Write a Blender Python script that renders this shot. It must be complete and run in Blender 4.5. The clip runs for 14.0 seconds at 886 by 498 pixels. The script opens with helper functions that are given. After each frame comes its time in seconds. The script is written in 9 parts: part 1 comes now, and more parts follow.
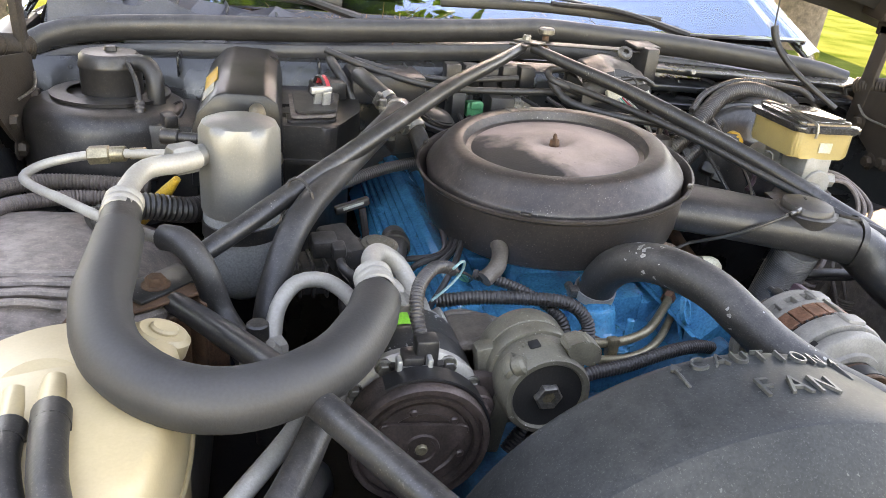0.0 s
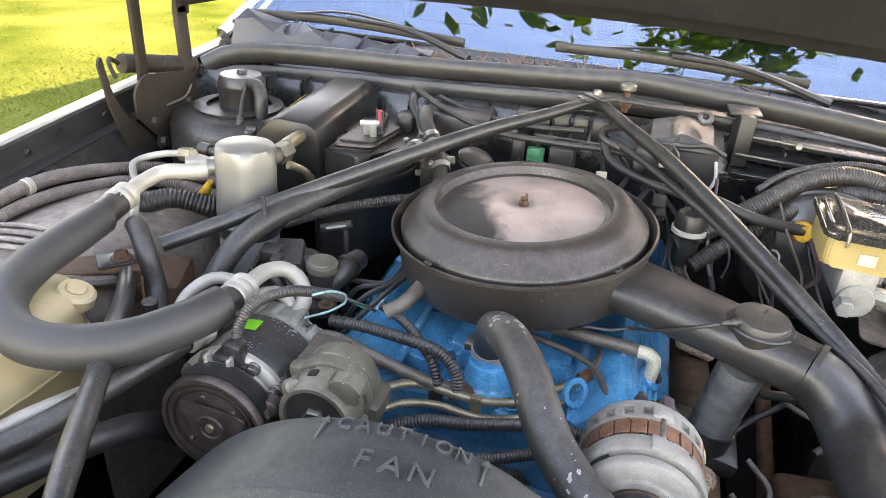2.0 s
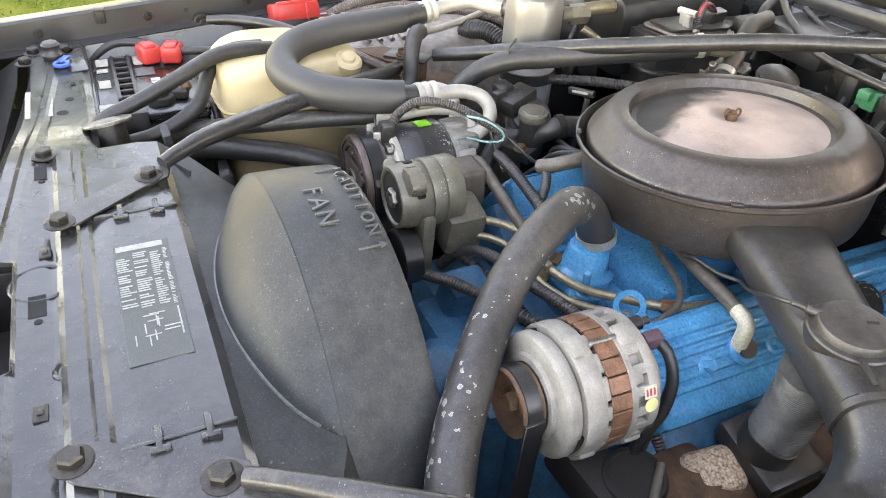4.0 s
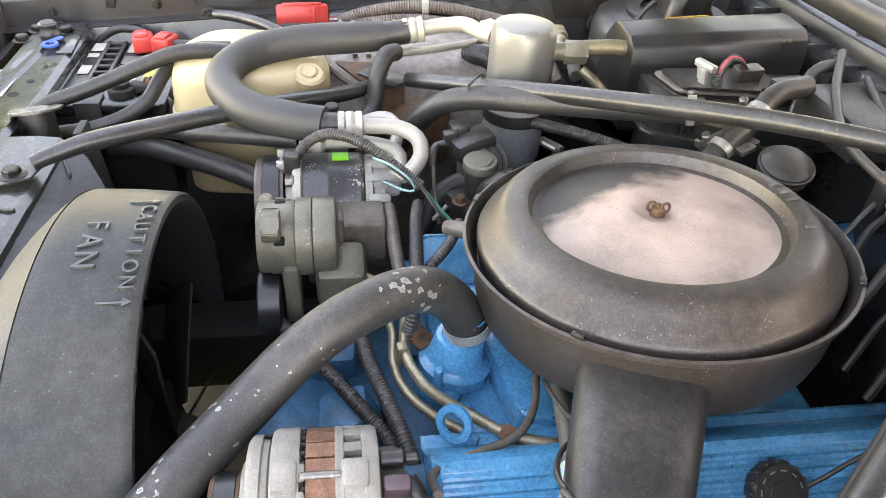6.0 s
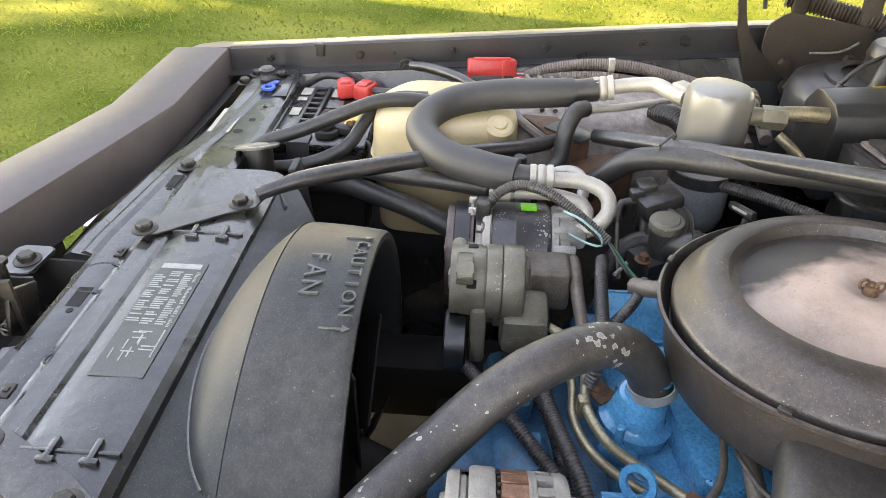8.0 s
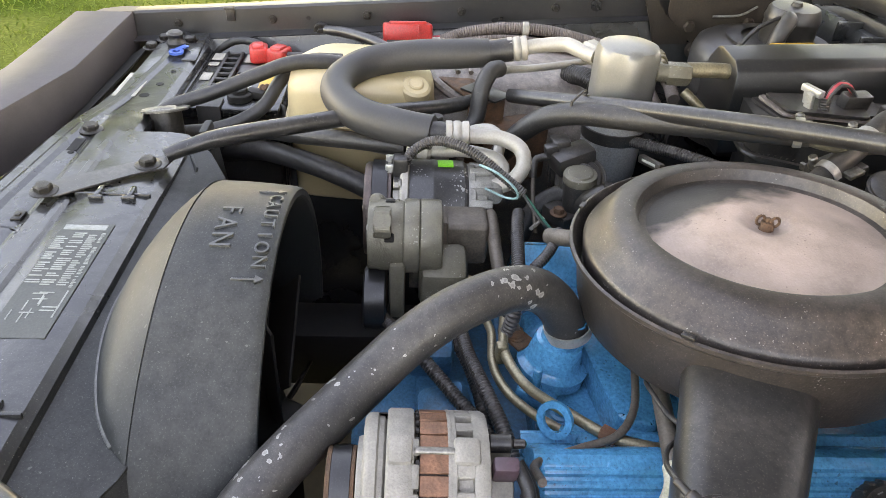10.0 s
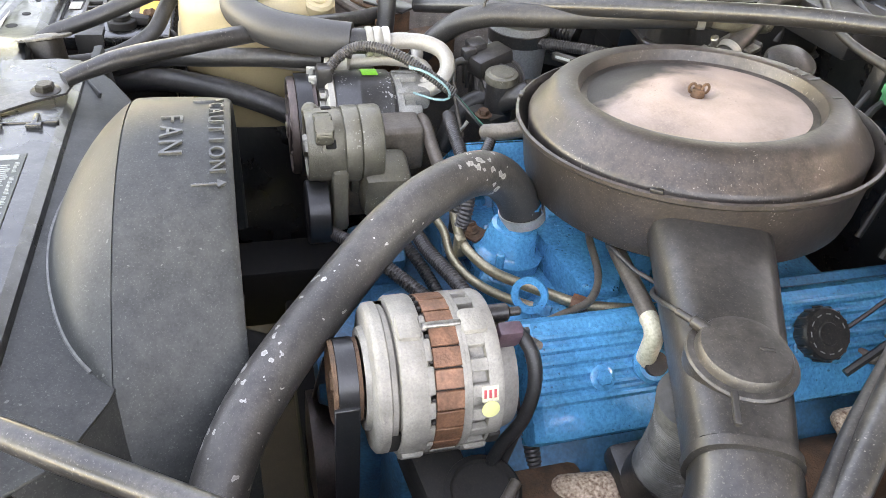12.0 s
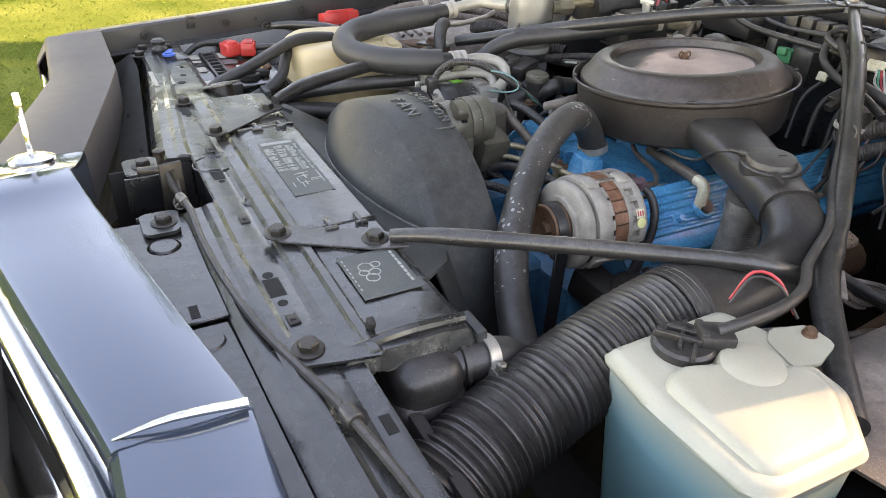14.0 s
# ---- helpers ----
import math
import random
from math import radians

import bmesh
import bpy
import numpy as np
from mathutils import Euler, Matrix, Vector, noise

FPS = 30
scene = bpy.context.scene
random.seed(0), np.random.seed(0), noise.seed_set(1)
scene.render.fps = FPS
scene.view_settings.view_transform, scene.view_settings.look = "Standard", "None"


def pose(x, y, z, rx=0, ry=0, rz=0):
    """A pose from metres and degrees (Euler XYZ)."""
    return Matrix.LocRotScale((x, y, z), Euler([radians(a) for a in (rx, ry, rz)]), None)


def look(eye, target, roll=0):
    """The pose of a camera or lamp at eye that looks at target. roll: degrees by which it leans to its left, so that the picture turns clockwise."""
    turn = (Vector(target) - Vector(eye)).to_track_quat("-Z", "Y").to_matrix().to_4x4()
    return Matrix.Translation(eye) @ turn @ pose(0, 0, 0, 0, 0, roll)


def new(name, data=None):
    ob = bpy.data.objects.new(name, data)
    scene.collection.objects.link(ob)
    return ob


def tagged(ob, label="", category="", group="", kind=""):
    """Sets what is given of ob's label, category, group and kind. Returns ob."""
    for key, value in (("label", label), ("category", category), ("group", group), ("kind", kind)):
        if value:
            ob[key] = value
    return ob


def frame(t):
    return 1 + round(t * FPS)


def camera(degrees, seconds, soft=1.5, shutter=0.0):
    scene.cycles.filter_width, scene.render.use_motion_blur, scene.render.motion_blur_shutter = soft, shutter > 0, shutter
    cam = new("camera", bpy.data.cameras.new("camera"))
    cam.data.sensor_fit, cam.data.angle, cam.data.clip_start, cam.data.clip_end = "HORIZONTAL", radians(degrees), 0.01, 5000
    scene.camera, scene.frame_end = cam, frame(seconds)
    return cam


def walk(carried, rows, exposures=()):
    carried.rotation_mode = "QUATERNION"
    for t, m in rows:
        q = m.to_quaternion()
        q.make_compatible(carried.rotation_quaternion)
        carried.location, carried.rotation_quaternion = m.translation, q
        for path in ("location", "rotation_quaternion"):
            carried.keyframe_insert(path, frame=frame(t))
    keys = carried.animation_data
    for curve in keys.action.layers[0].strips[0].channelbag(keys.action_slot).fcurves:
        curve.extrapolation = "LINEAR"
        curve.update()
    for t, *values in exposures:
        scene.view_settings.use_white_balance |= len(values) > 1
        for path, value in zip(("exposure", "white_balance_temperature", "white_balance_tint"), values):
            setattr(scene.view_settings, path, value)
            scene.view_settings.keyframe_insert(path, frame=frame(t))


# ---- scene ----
cam = camera(63.5, 14.0, soft=0.5)
PATH = [
    (0, (-0.4, -0.217, 1.347), (0.073, 1.532, 0.498), 5.7),
    (0.5, (-0.369, -0.19, 1.369), (0.141, 1.523, 0.471), 4.7),
    (1, (-0.234, -0.24, 1.416), (0.004, 1.516, 0.489), 0.6),
    (1.5, (-0.054, -0.305, 1.482), (-0.188, 1.472, 0.574), 2.5),
    (2, (0.117, -0.264, 1.477), (-0.319, 1.458, 0.559), 4.5),
    (2.5, (0.311, -0.227, 1.455), (-0.378, 1.386, 0.494), 1.8),
    (2.7, (0.373, -0.231, 1.444), (-0.519, 1.268, 0.466), 0.3),
    (3, (0.513, -0.209, 1.462), (-0.632, 1.045, 0.405), 1.4),
    (3.2, (0.587, -0.189, 1.462), (-0.641, 0.948, 0.367), 2.6),
    (5.3, (0.582, 0.335, 1.43), (-0.961, 0.623, 0.191), 2.2),
    (5.5, (0.571, 0.358, 1.451), (-0.97, 0.627, 0.203), 2.4),
    (6, (0.54, 0.379, 1.461), (-1.022, 0.653, 0.243), 4.0),
    (6.5, (0.524, 0.369, 1.476), (-1.104, 0.656, 0.35), 4.3),
    (7, (0.527, 0.353, 1.474), (-1.118, 0.6, 0.364), 4.4),
    (7.5, (0.54, 0.33, 1.481), (-1.12, 0.382, 0.367), 2.2),
    (7.7, (0.547, 0.313, 1.481), (-1.11, 0.251, 0.363), 1.0),
    (9.8, (0.589, 0.335, 1.464), (-1.024, 0.174, 0.31), 1.4),
    (10, (0.578, 0.329, 1.451), (-1.047, 0.43, 0.29), 3.5),
    (10.5, (0.557, 0.307, 1.419), (-1.028, 0.693, 0.262), 5.2),
    (11, (0.558, 0.302, 1.418), (-0.996, 0.726, 0.232), 5.5),
    (11.5, (0.568, 0.28, 1.413), (-0.97, 0.739, 0.22), 5.7),
    (12, (0.602, 0.225, 1.39), (-0.898, 0.704, 0.158), 5.7),
    (12.5, (0.722, 0.152, 1.398), (-0.755, 0.615, 0.133), 4.9),
    (13, (0.834, 0.037, 1.419), (-0.647, 0.529, 0.168), 3.4),
    (13.5, (0.855, -0.119, 1.423), (-0.658, 0.645, 0.36), 2.5),
    (14, (0.904, -0.275, 1.415), (-0.602, 0.543, 0.385), 2.4),
]
walk(cam, [(t, look(eye, target, roll)) for t, eye, target, roll in PATH], [(0, 3.83, 11200, 25), (0.5, 3.95, 11300, 25), (1, 4.25, 11400, 25), (1.5, 4.03, 11400, 25), (2.5, 4.02, 11800, 25), (3, 4.14, 12300, 25), (6, 4.36, 13000, 25), (6.5, 3.97, 13000, 25), (7.5, 3.97, 13000, 25), (10, 3.95, 13000, 25), (10.5, 4.25, 13000, 25), (12.5, 4.48, 13000, 25), (13.5, 3.88, 13000, 25), (14, 3.53, 11800, 25)])

# ---- world, sun, exposure ----
SUN_ELEV, SUN_AZ = 33.0, 13.0      # degrees; azimuth from the car's rear (+y) towards the driver's side (+x)
world = bpy.data.worlds.new("sky")
scene.world = world
world.use_nodes = True
wn = world.node_tree
sky = wn.nodes.new("ShaderNodeTexSky")
sky.sky_type, sky.sun_disc = "NISHITA", False
sky.sun_elevation, sky.sun_rotation = radians(SUN_ELEV), radians(SUN_AZ)
sky.air_density, sky.dust_density, sky.ozone_density = 1.0, 0.5, 2.0
wn.links.new(sky.outputs[0], wn.nodes["Background"].inputs[0])
wn.nodes["Background"].inputs[1].default_value = 0.15
sun_data = bpy.data.lights.new("sun", "SUN")
sun_data.energy, sun_data.angle, sun_data.color = 2.3, radians(0.6), (1.0, 0.93, 0.82)
sun = new("sun", sun_data)
az, el = radians(SUN_AZ), radians(SUN_ELEV)
sun.matrix_world = look(Vector((math.sin(az) * math.cos(el), math.cos(az) * math.cos(el), math.sin(el))) * 20, (0, 0, 0))

# ---- materials ----
def links_of(m):
    m.use_nodes = True
    return m.node_tree.nodes, m.node_tree.links


def surface(name, col, rough=0.5, metal=0.0, var=0.25, scale=30.0, dust=0.0, dust_col=(0.20, 0.17, 0.14), bump=0.15,
            fine=400.0, spots=0.0, spot_scale=60.0, spot_col=(0.55, 0.55, 0.52), coat=0.0, spec=0.5, alter=None, trans=0.0, sss=0.0, per_object=0.0, grainy=0.55, rings=False, dents=0.0):
    """Base colour with two scales of variation, settled dust, flecks and a fine relief, all at real size."""
    m = bpy.data.materials.new(name)
    n, k = links_of(m)
    b = n["Principled BSDF"]
    geo = n.new("ShaderNodeNewGeometry")
    big, small = n.new("ShaderNodeTexNoise"), n.new("ShaderNodeTexNoise")
    for tex, s, d in ((big, scale, 4), (small, fine, 3)):
        tex.inputs["Scale"].default_value, tex.inputs["Detail"].default_value = s, d
        k.new(geo.outputs["Position"], tex.inputs["Vector"])
    # large-scale variation between two tones
    ramp = n.new("ShaderNodeValToRGB")
    ramp.color_ramp.elements[0].position, ramp.color_ramp.elements[1].position = 0.3, 0.72
    lo, hi = [c * (1 - var) for c in col], [min(1, c * (1 + var)) for c in col]
    if alter:
        hi = alter
    ramp.color_ramp.elements[0].color, ramp.color_ramp.elements[1].color = (*lo, 1), (*hi, 1)
    k.new(big.outputs["Fac"], ramp.inputs[0])
    out = ramp.outputs[0]
    # fine grain
    grain = n.new("ShaderNodeMix")
    grain.data_type, grain.blend_type = "RGBA", "OVERLAY"
    grain.inputs[0].default_value = grainy
    k.new(out, grain.inputs[6])
    k.new(small.outputs["Fac"], grain.inputs[7])
    out = grain.outputs[2]
    if dust > 0:
        sep, dn = n.new("ShaderNodeSeparateXYZ"), n.new("ShaderNodeTexNoise")
        k.new(geo.outputs["Normal"], sep.inputs[0])
        dn.inputs["Scale"].default_value, dn.inputs["Detail"].default_value = scale * 0.45, 6
        k.new(geo.outputs["Position"], dn.inputs["Vector"])
        lvl = n.new("ShaderNodeMapRange")
        lvl.inputs[1].default_value, lvl.inputs[2].default_value, lvl.inputs[3].default_value, lvl.inputs[4].default_value = -0.3, 1.0, 0.25, 1.0
        k.new(sep.outputs[2], lvl.inputs[0])
        cut = n.new("ShaderNodeMapRange")
        cut.inputs[1].default_value, cut.inputs[2].default_value, cut.inputs[3].default_value, cut.inputs[4].default_value = 0.32, 0.7, 0.15 * dust, dust
        k.new(dn.outputs["Fac"], cut.inputs[0])
        mul = n.new("ShaderNodeMath")
        mul.operation = "MULTIPLY"
        k.new(lvl.outputs[0], mul.inputs[0]), k.new(cut.outputs[0], mul.inputs[1])
        # the film breaks up into grains and wiped streaks
        dn2, cut2, mul2 = n.new("ShaderNodeTexNoise"), n.new("ShaderNodeMapRange"), n.new("ShaderNodeMath")
        dn2.inputs["Scale"].default_value, dn2.inputs["Detail"].default_value, dn2.inputs["Roughness"].default_value = scale * 5, 8, 0.7
        k.new(geo.outputs["Position"], dn2.inputs["Vector"])
        cut2.inputs[1].default_value, cut2.inputs[2].default_value, cut2.inputs[3].default_value, cut2.inputs[4].default_value = 0.36, 0.64, 0.3, 1.35
        k.new(dn2.outputs["Fac"], cut2.inputs[0])
        mul2.operation, mul2.use_clamp = "MULTIPLY", True
        k.new(mul.outputs[0], mul2.inputs[0]), k.new(cut2.outputs[0], mul2.inputs[1])
        mul = mul2
        dm = n.new("ShaderNodeMix")
        dm.data_type = "RGBA"
        k.new(mul.outputs[0], dm.inputs[0]), k.new(out, dm.inputs[6])
        dm.inputs[7].default_value = (*dust_col, 1)
        out = dm.outputs[2]
        # loose grit in clusters
        gn_, gc, gm, gx = n.new("ShaderNodeTexNoise"), n.new("ShaderNodeMapRange"), n.new("ShaderNodeMath"), n.new("ShaderNodeMix")
        gn_.inputs["Scale"].default_value, gn_.inputs["Detail"].default_value = 620.0, 2
        k.new(geo.outputs["Position"], gn_.inputs["Vector"])
        gc.inputs[1].default_value, gc.inputs[2].default_value, gc.inputs[3].default_value, gc.inputs[4].default_value = 0.60, 0.70, 0.0, 0.75
        k.new(gn_.outputs["Fac"], gc.inputs[0])
        gm.operation, gm.use_clamp = "MULTIPLY", True
        k.new(gc.outputs[0], gm.inputs[0]), k.new(dn2.outputs["Fac"], gm.inputs[1])
        gx.data_type = "RGBA"
        k.new(gm.outputs[0], gx.inputs[0]), k.new(out, gx.inputs[6])
        gx.inputs[7].default_value = (*[min(0.5, c * (0.8 + 0.7 * dust)) for c in dust_col], 1)
        out = gx.outputs[2]
    if spots > 0:
        vo, vn = n.new("ShaderNodeTexVoronoi"), n.new("ShaderNodeTexNoise")
        vo.inputs["Scale"].default_value, vn.inputs["Scale"].default_value = spot_scale, spot_scale * 0.12
        vo.inputs["Randomness"].default_value = 1.0
        warp, wadd = n.new("ShaderNodeTexNoise"), n.new("ShaderNodeMix")
        warp.inputs["Scale"].default_value = spot_scale * 2
        wadd.data_type, wadd.blend_type = "RGBA", "LINEAR_LIGHT"
        wadd.inputs[0].default_value = 0.35 / spot_scale
        k.new(geo.outputs["Position"], warp.inputs["Vector"])
        k.new(geo.outputs["Position"], wadd.inputs[6]), k.new(warp.outputs["Color"], wadd.inputs[7])
        k.new(wadd.outputs[2], vo.inputs["Vector"]), k.new(geo.outputs["Position"], vn.inputs["Vector"])
        thr = n.new("ShaderNodeMapRange")
        thr.inputs[1].default_value, thr.inputs[2].default_value, thr.inputs[3].default_value, thr.inputs[4].default_value = 0.40, 0.72, 0.0, 0.34 * spots
        k.new(vn.outputs["Fac"], thr.inputs[0])
        less = n.new("ShaderNodeMath")
        less.operation = "LESS_THAN"
        k.new(vo.outputs["Distance"], less.inputs[0]), k.new(thr.outputs[0], less.inputs[1])
        soft = n.new("ShaderNodeMath")
        soft.operation, soft.inputs[1].default_value = "MULTIPLY", 0.6
        k.new(less.outputs[0], soft.inputs[0])
        if rings:
            # dried drops: pale rims round darker middles, gathered in clusters
            thr.inputs[1].default_value, thr.inputs[2].default_value = 0.47, 0.66
            half, inner, cutm = n.new("ShaderNodeMath"), n.new("ShaderNodeMath"), n.new("ShaderNodeMath")
            half.operation, half.inputs[1].default_value = "MULTIPLY", 0.62
            inner.operation, cutm.operation, cutm.inputs[2].default_value = "LESS_THAN", "MULTIPLY_ADD", 0.0
            k.new(thr.outputs[0], half.inputs[0])
            k.new(vo.outputs["Distance"], inner.inputs[0]), k.new(half.outputs[0], inner.inputs[1])
            cutm.inputs[1].default_value = -0.2
            k.new(inner.outputs[0], cutm.inputs[0]), k.new(soft.outputs[0], cutm.inputs[2])
            soft = cutm
        sm = n.new("ShaderNodeMix")
        sm.data_type = "RGBA"
        k.new(soft.outputs[0], sm.inputs[0]), k.new(out, sm.inputs[6])
        sm.inputs[7].default_value = (*spot_col, 1)
        out = sm.outputs[2]
    if per_object > 0:
        oi, hsv, mr = n.new("ShaderNodeObjectInfo"), n.new("ShaderNodeHueSaturation"), n.new("ShaderNodeMapRange")
        mr.inputs[3].default_value, mr.inputs[4].default_value = 1 - per_object, 1 + per_object
        k.new(oi.outputs["Random"], mr.inputs[0]), k.new(mr.outputs[0], hsv.inputs["Value"]), k.new(out, hsv.inputs["Color"])
        out = hsv.outputs[0]
    k.new(out, b.inputs["Base Color"])
    rr = n.new("ShaderNodeMapRange")
    rr.inputs[3].default_value, rr.inputs[4].default_value = max(0.03, rough - 0.14), min(1, rough + 0.14)
    k.new(big.outputs["Fac"], rr.inputs[0])
    k.new(rr.outputs[0], b.inputs["Roughness"])
    b.inputs["Metallic"].default_value = metal
    b.inputs["Specular IOR Level"].default_value = spec
    b.inputs["Coat Weight"].default_value, b.inputs["Coat Roughness"].default_value = coat, 0.06
    b.inputs["Transmission Weight"].default_value = trans
    if sss:
        b.inputs["Subsurface Weight"].default_value, b.inputs["Subsurface Radius"].default_value, b.inputs["Subsurface Scale"].default_value = sss, (1, 0.9, 0.7), 0.02
    if bump > 0:
        bp = n.new("ShaderNodeBump")
        bp.inputs["Strength"].default_value, bp.inputs["Distance"].default_value = bump, 0.002
        k.new(small.outputs["Fac"], bp.inputs["Height"])
        k.new(bp.outputs[0], b.inputs["Normal"])
        if dents > 0:
            # shallow waves of hand-worked sheet
            dt, db = n.new("ShaderNodeTexNoise"), n.new("ShaderNodeBump")
            dt.inputs["Scale"].default_value, dt.inputs["Detail"].default_value = 24.0, 3
            k.new(geo.outputs["Position"], dt.inputs["Vector"])
            db.inputs["Strength"].default_value, db.inputs["Distance"].default_value = dents, 0.004
            k.new(dt.outputs["Fac"], db.inputs["Height"]), k.new(db.outputs[0], bp.inputs["Normal"])
    return m


def sunlit_leaf(m, col, amount):
    """Thin blades let part of the light through."""
    n, k = links_of(m)
    tr, mx = n.new("ShaderNodeBsdfTranslucent"), n.new("ShaderNodeMixShader")
    tr.inputs[0].default_value, mx.inputs[0].default_value = (*col, 1), amount
    k.new(n["Principled BSDF"].outputs[0], mx.inputs[1]), k.new(tr.outputs[0], mx.inputs[2])
    k.new(mx.outputs[0], n["Material Output"].inputs[0])
    return m


RUBBER = surface("hose rubber", (0.013, 0.013, 0.0132), 0.45, dust=0.34, dust_col=(0.125, 0.108, 0.095), scale=22, bump=0.12)
FOAM = surface("foam sleeve", (0.030, 0.0295, 0.0295), 0.55, var=0.3, scale=9, bump=0.1, grainy=0.3, spots=0.12, spot_scale=150, spot_col=(0.3, 0.29, 0.27))
SPECKED = surface("speckled radiator hose", (0.018, 0.0175, 0.017), 0.5, dust=0.45, dust_col=(0.12, 0.105, 0.095), scale=18, spots=1.2, spot_scale=95, spot_col=(0.42, 0.41, 0.38), rings=True)
SHROUD = surface("shroud plastic", (0.022, 0.0245, 0.0248), 0.50, spec=0.25, dust=0.38, dust_col=(0.098, 0.10, 0.096), scale=11, spots=0.4, spot_scale=95, spot_col=(0.125, 0.127, 0.118), bump=0.06)
# lighter than the shroud: lit letter edges are put into the colour
LETTER = surface("shroud lettering paled for lit edges", (0.050, 0.053, 0.052), 0.38, dust=0.25, dust_col=(0.12, 0.122, 0.115), scale=60, bump=0.06)
BLACK = surface("black plastic", (0.0115, 0.0113, 0.0115), 0.40, dust=0.36, dust_col=(0.125, 0.106, 0.093), scale=24, bump=0.08)
# also colours inserts that stand in for the shade in openings
DEEP = surface("grimy dark metal and black of openings", (0.009, 0.008, 0.0075), 0.75, dust=0.3, dust_col=(0.045, 0.036, 0.03), scale=18)
CLEANER = surface("air cleaner enamel", col=(0.0175, 0.0155, 0.0145), rough=0.42, dents=0.2, dust=0.58, dust_col=(0.118, 0.087, 0.075), scale=20, bump=0.12, spots=0.6, spot_scale=260, spot_col=(0.3, 0.28, 0.25))
LID_SUN_EDGE = 0.275          # where the dark edge of the lid gives way to the painted sun patch
LIDDISH = surface("faded pinkish lid paint with sun patch", (0.31, 0.225, 0.19), 0.55, grainy=0.15, dust=0.55, dust_col=(0.37, 0.28, 0.24), scale=20, bump=0.2, var=0.38, spots=0.5, spot_scale=170, spot_col=(0.13, 0.085, 0.065), spec=0.4)
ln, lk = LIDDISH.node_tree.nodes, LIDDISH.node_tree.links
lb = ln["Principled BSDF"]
patch_col = lb.inputs["Base Color"].links[0].from_socket
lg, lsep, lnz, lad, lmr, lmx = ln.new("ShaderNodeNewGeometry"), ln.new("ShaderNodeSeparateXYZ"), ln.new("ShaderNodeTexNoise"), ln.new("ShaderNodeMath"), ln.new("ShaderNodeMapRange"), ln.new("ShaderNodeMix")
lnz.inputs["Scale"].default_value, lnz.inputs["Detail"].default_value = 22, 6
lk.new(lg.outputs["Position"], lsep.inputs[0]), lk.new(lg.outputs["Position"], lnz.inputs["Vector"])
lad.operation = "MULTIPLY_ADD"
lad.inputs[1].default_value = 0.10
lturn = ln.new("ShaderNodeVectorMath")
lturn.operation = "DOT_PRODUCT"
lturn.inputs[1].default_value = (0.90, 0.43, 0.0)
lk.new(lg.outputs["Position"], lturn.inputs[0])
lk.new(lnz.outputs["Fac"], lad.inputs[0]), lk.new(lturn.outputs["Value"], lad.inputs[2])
# a sun patch is painted into the faded driver's side of the dish
lmr.inputs[1].default_value, lmr.inputs[2].default_value = LID_SUN_EDGE, LID_SUN_EDGE + 0.028
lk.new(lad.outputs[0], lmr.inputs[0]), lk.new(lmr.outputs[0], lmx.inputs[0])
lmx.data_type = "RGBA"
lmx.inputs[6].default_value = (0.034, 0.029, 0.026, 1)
lk.new(patch_col, lmx.inputs[7]), lk.new(lmx.outputs[2], lb.inputs["Base Color"])
TINBLACK = surface("black painted sheet steel", (0.0085, 0.0096, 0.0102), 0.28, dents=0.6, dust=0.2, dust_col=(0.075, 0.073, 0.068), scale=13, bump=0.06, coat=0.3, spots=0.5, spot_scale=200, spot_col=(0.2, 0.185, 0.16))
FENDERP = surface("fender primer black", (0.017, 0.0172, 0.0188), 0.33, coat=0.2, dust=0.26, dust_col=(0.085, 0.072, 0.064), scale=9, bump=0.04, grainy=0.3)
BRACE = surface("satin black tube paint", (0.012, 0.012, 0.013), 0.34, dust=0.45, dust_col=(0.12, 0.11, 0.10), scale=28, coat=0.12, bump=0.06, spots=0.5, spot_scale=220, spot_col=(0.25, 0.23, 0.2))
# mauve-grey put in for dark reflections in the nose's gloss paint
MAUVEREFLECT = surface("mauve-grey for dark reflections", (0.055, 0.048, 0.049), 0.5, spec=0.35, dust=0.3, dust_col=(0.10, 0.085, 0.08), scale=9, bump=0.05, dents=0.1, grainy=0.2)
PAINT = surface("blue-grey gloss paint", (0.042, 0.062, 0.092), 0.08, metal=0.5, var=0.03, scale=6, coat=1.0, bump=0.0, grainy=0.05)
BLUE = surface("blue engine enamel", (0.0015, 0.235, 0.42), 0.22, var=0.2, scale=28, dust=0.05, dust_col=(0.03, 0.08, 0.12), bump=0.25, fine=260, coat=0.2, spots=0.7, spot_scale=140, spot_col=(0.03, 0.05, 0.06))
BLUEDULL = surface("dull blue engine enamel", (0.005, 0.15, 0.27), 0.5, var=0.4, scale=30, dust=0.5, dust_col=(0.05, 0.075, 0.09), bump=0.3, fine=250)
ALU = surface("cast aluminium", (0.26, 0.252, 0.232), 0.5, metal=0.35, var=0.25, scale=40, dust=0.5, dust_col=(0.22, 0.205, 0.18), bump=0.45, fine=600, spots=0.5, spot_scale=240, spot_col=(0.12, 0.11, 0.1))
ALTCAST = surface("beige-grey cast housing", (0.235, 0.215, 0.188), 0.58, grainy=0.3, metal=0.1, var=0.3, scale=42, dust=0.5, dust_col=(0.17, 0.15, 0.125), bump=0.3, fine=500, spots=0.35, spot_scale=220, spot_col=(0.13, 0.12, 0.11))
PALEYEL = surface("pale yellow sticker", (0.58, 0.55, 0.25), 0.5, var=0.1, scale=40, bump=0, grainy=0.1)
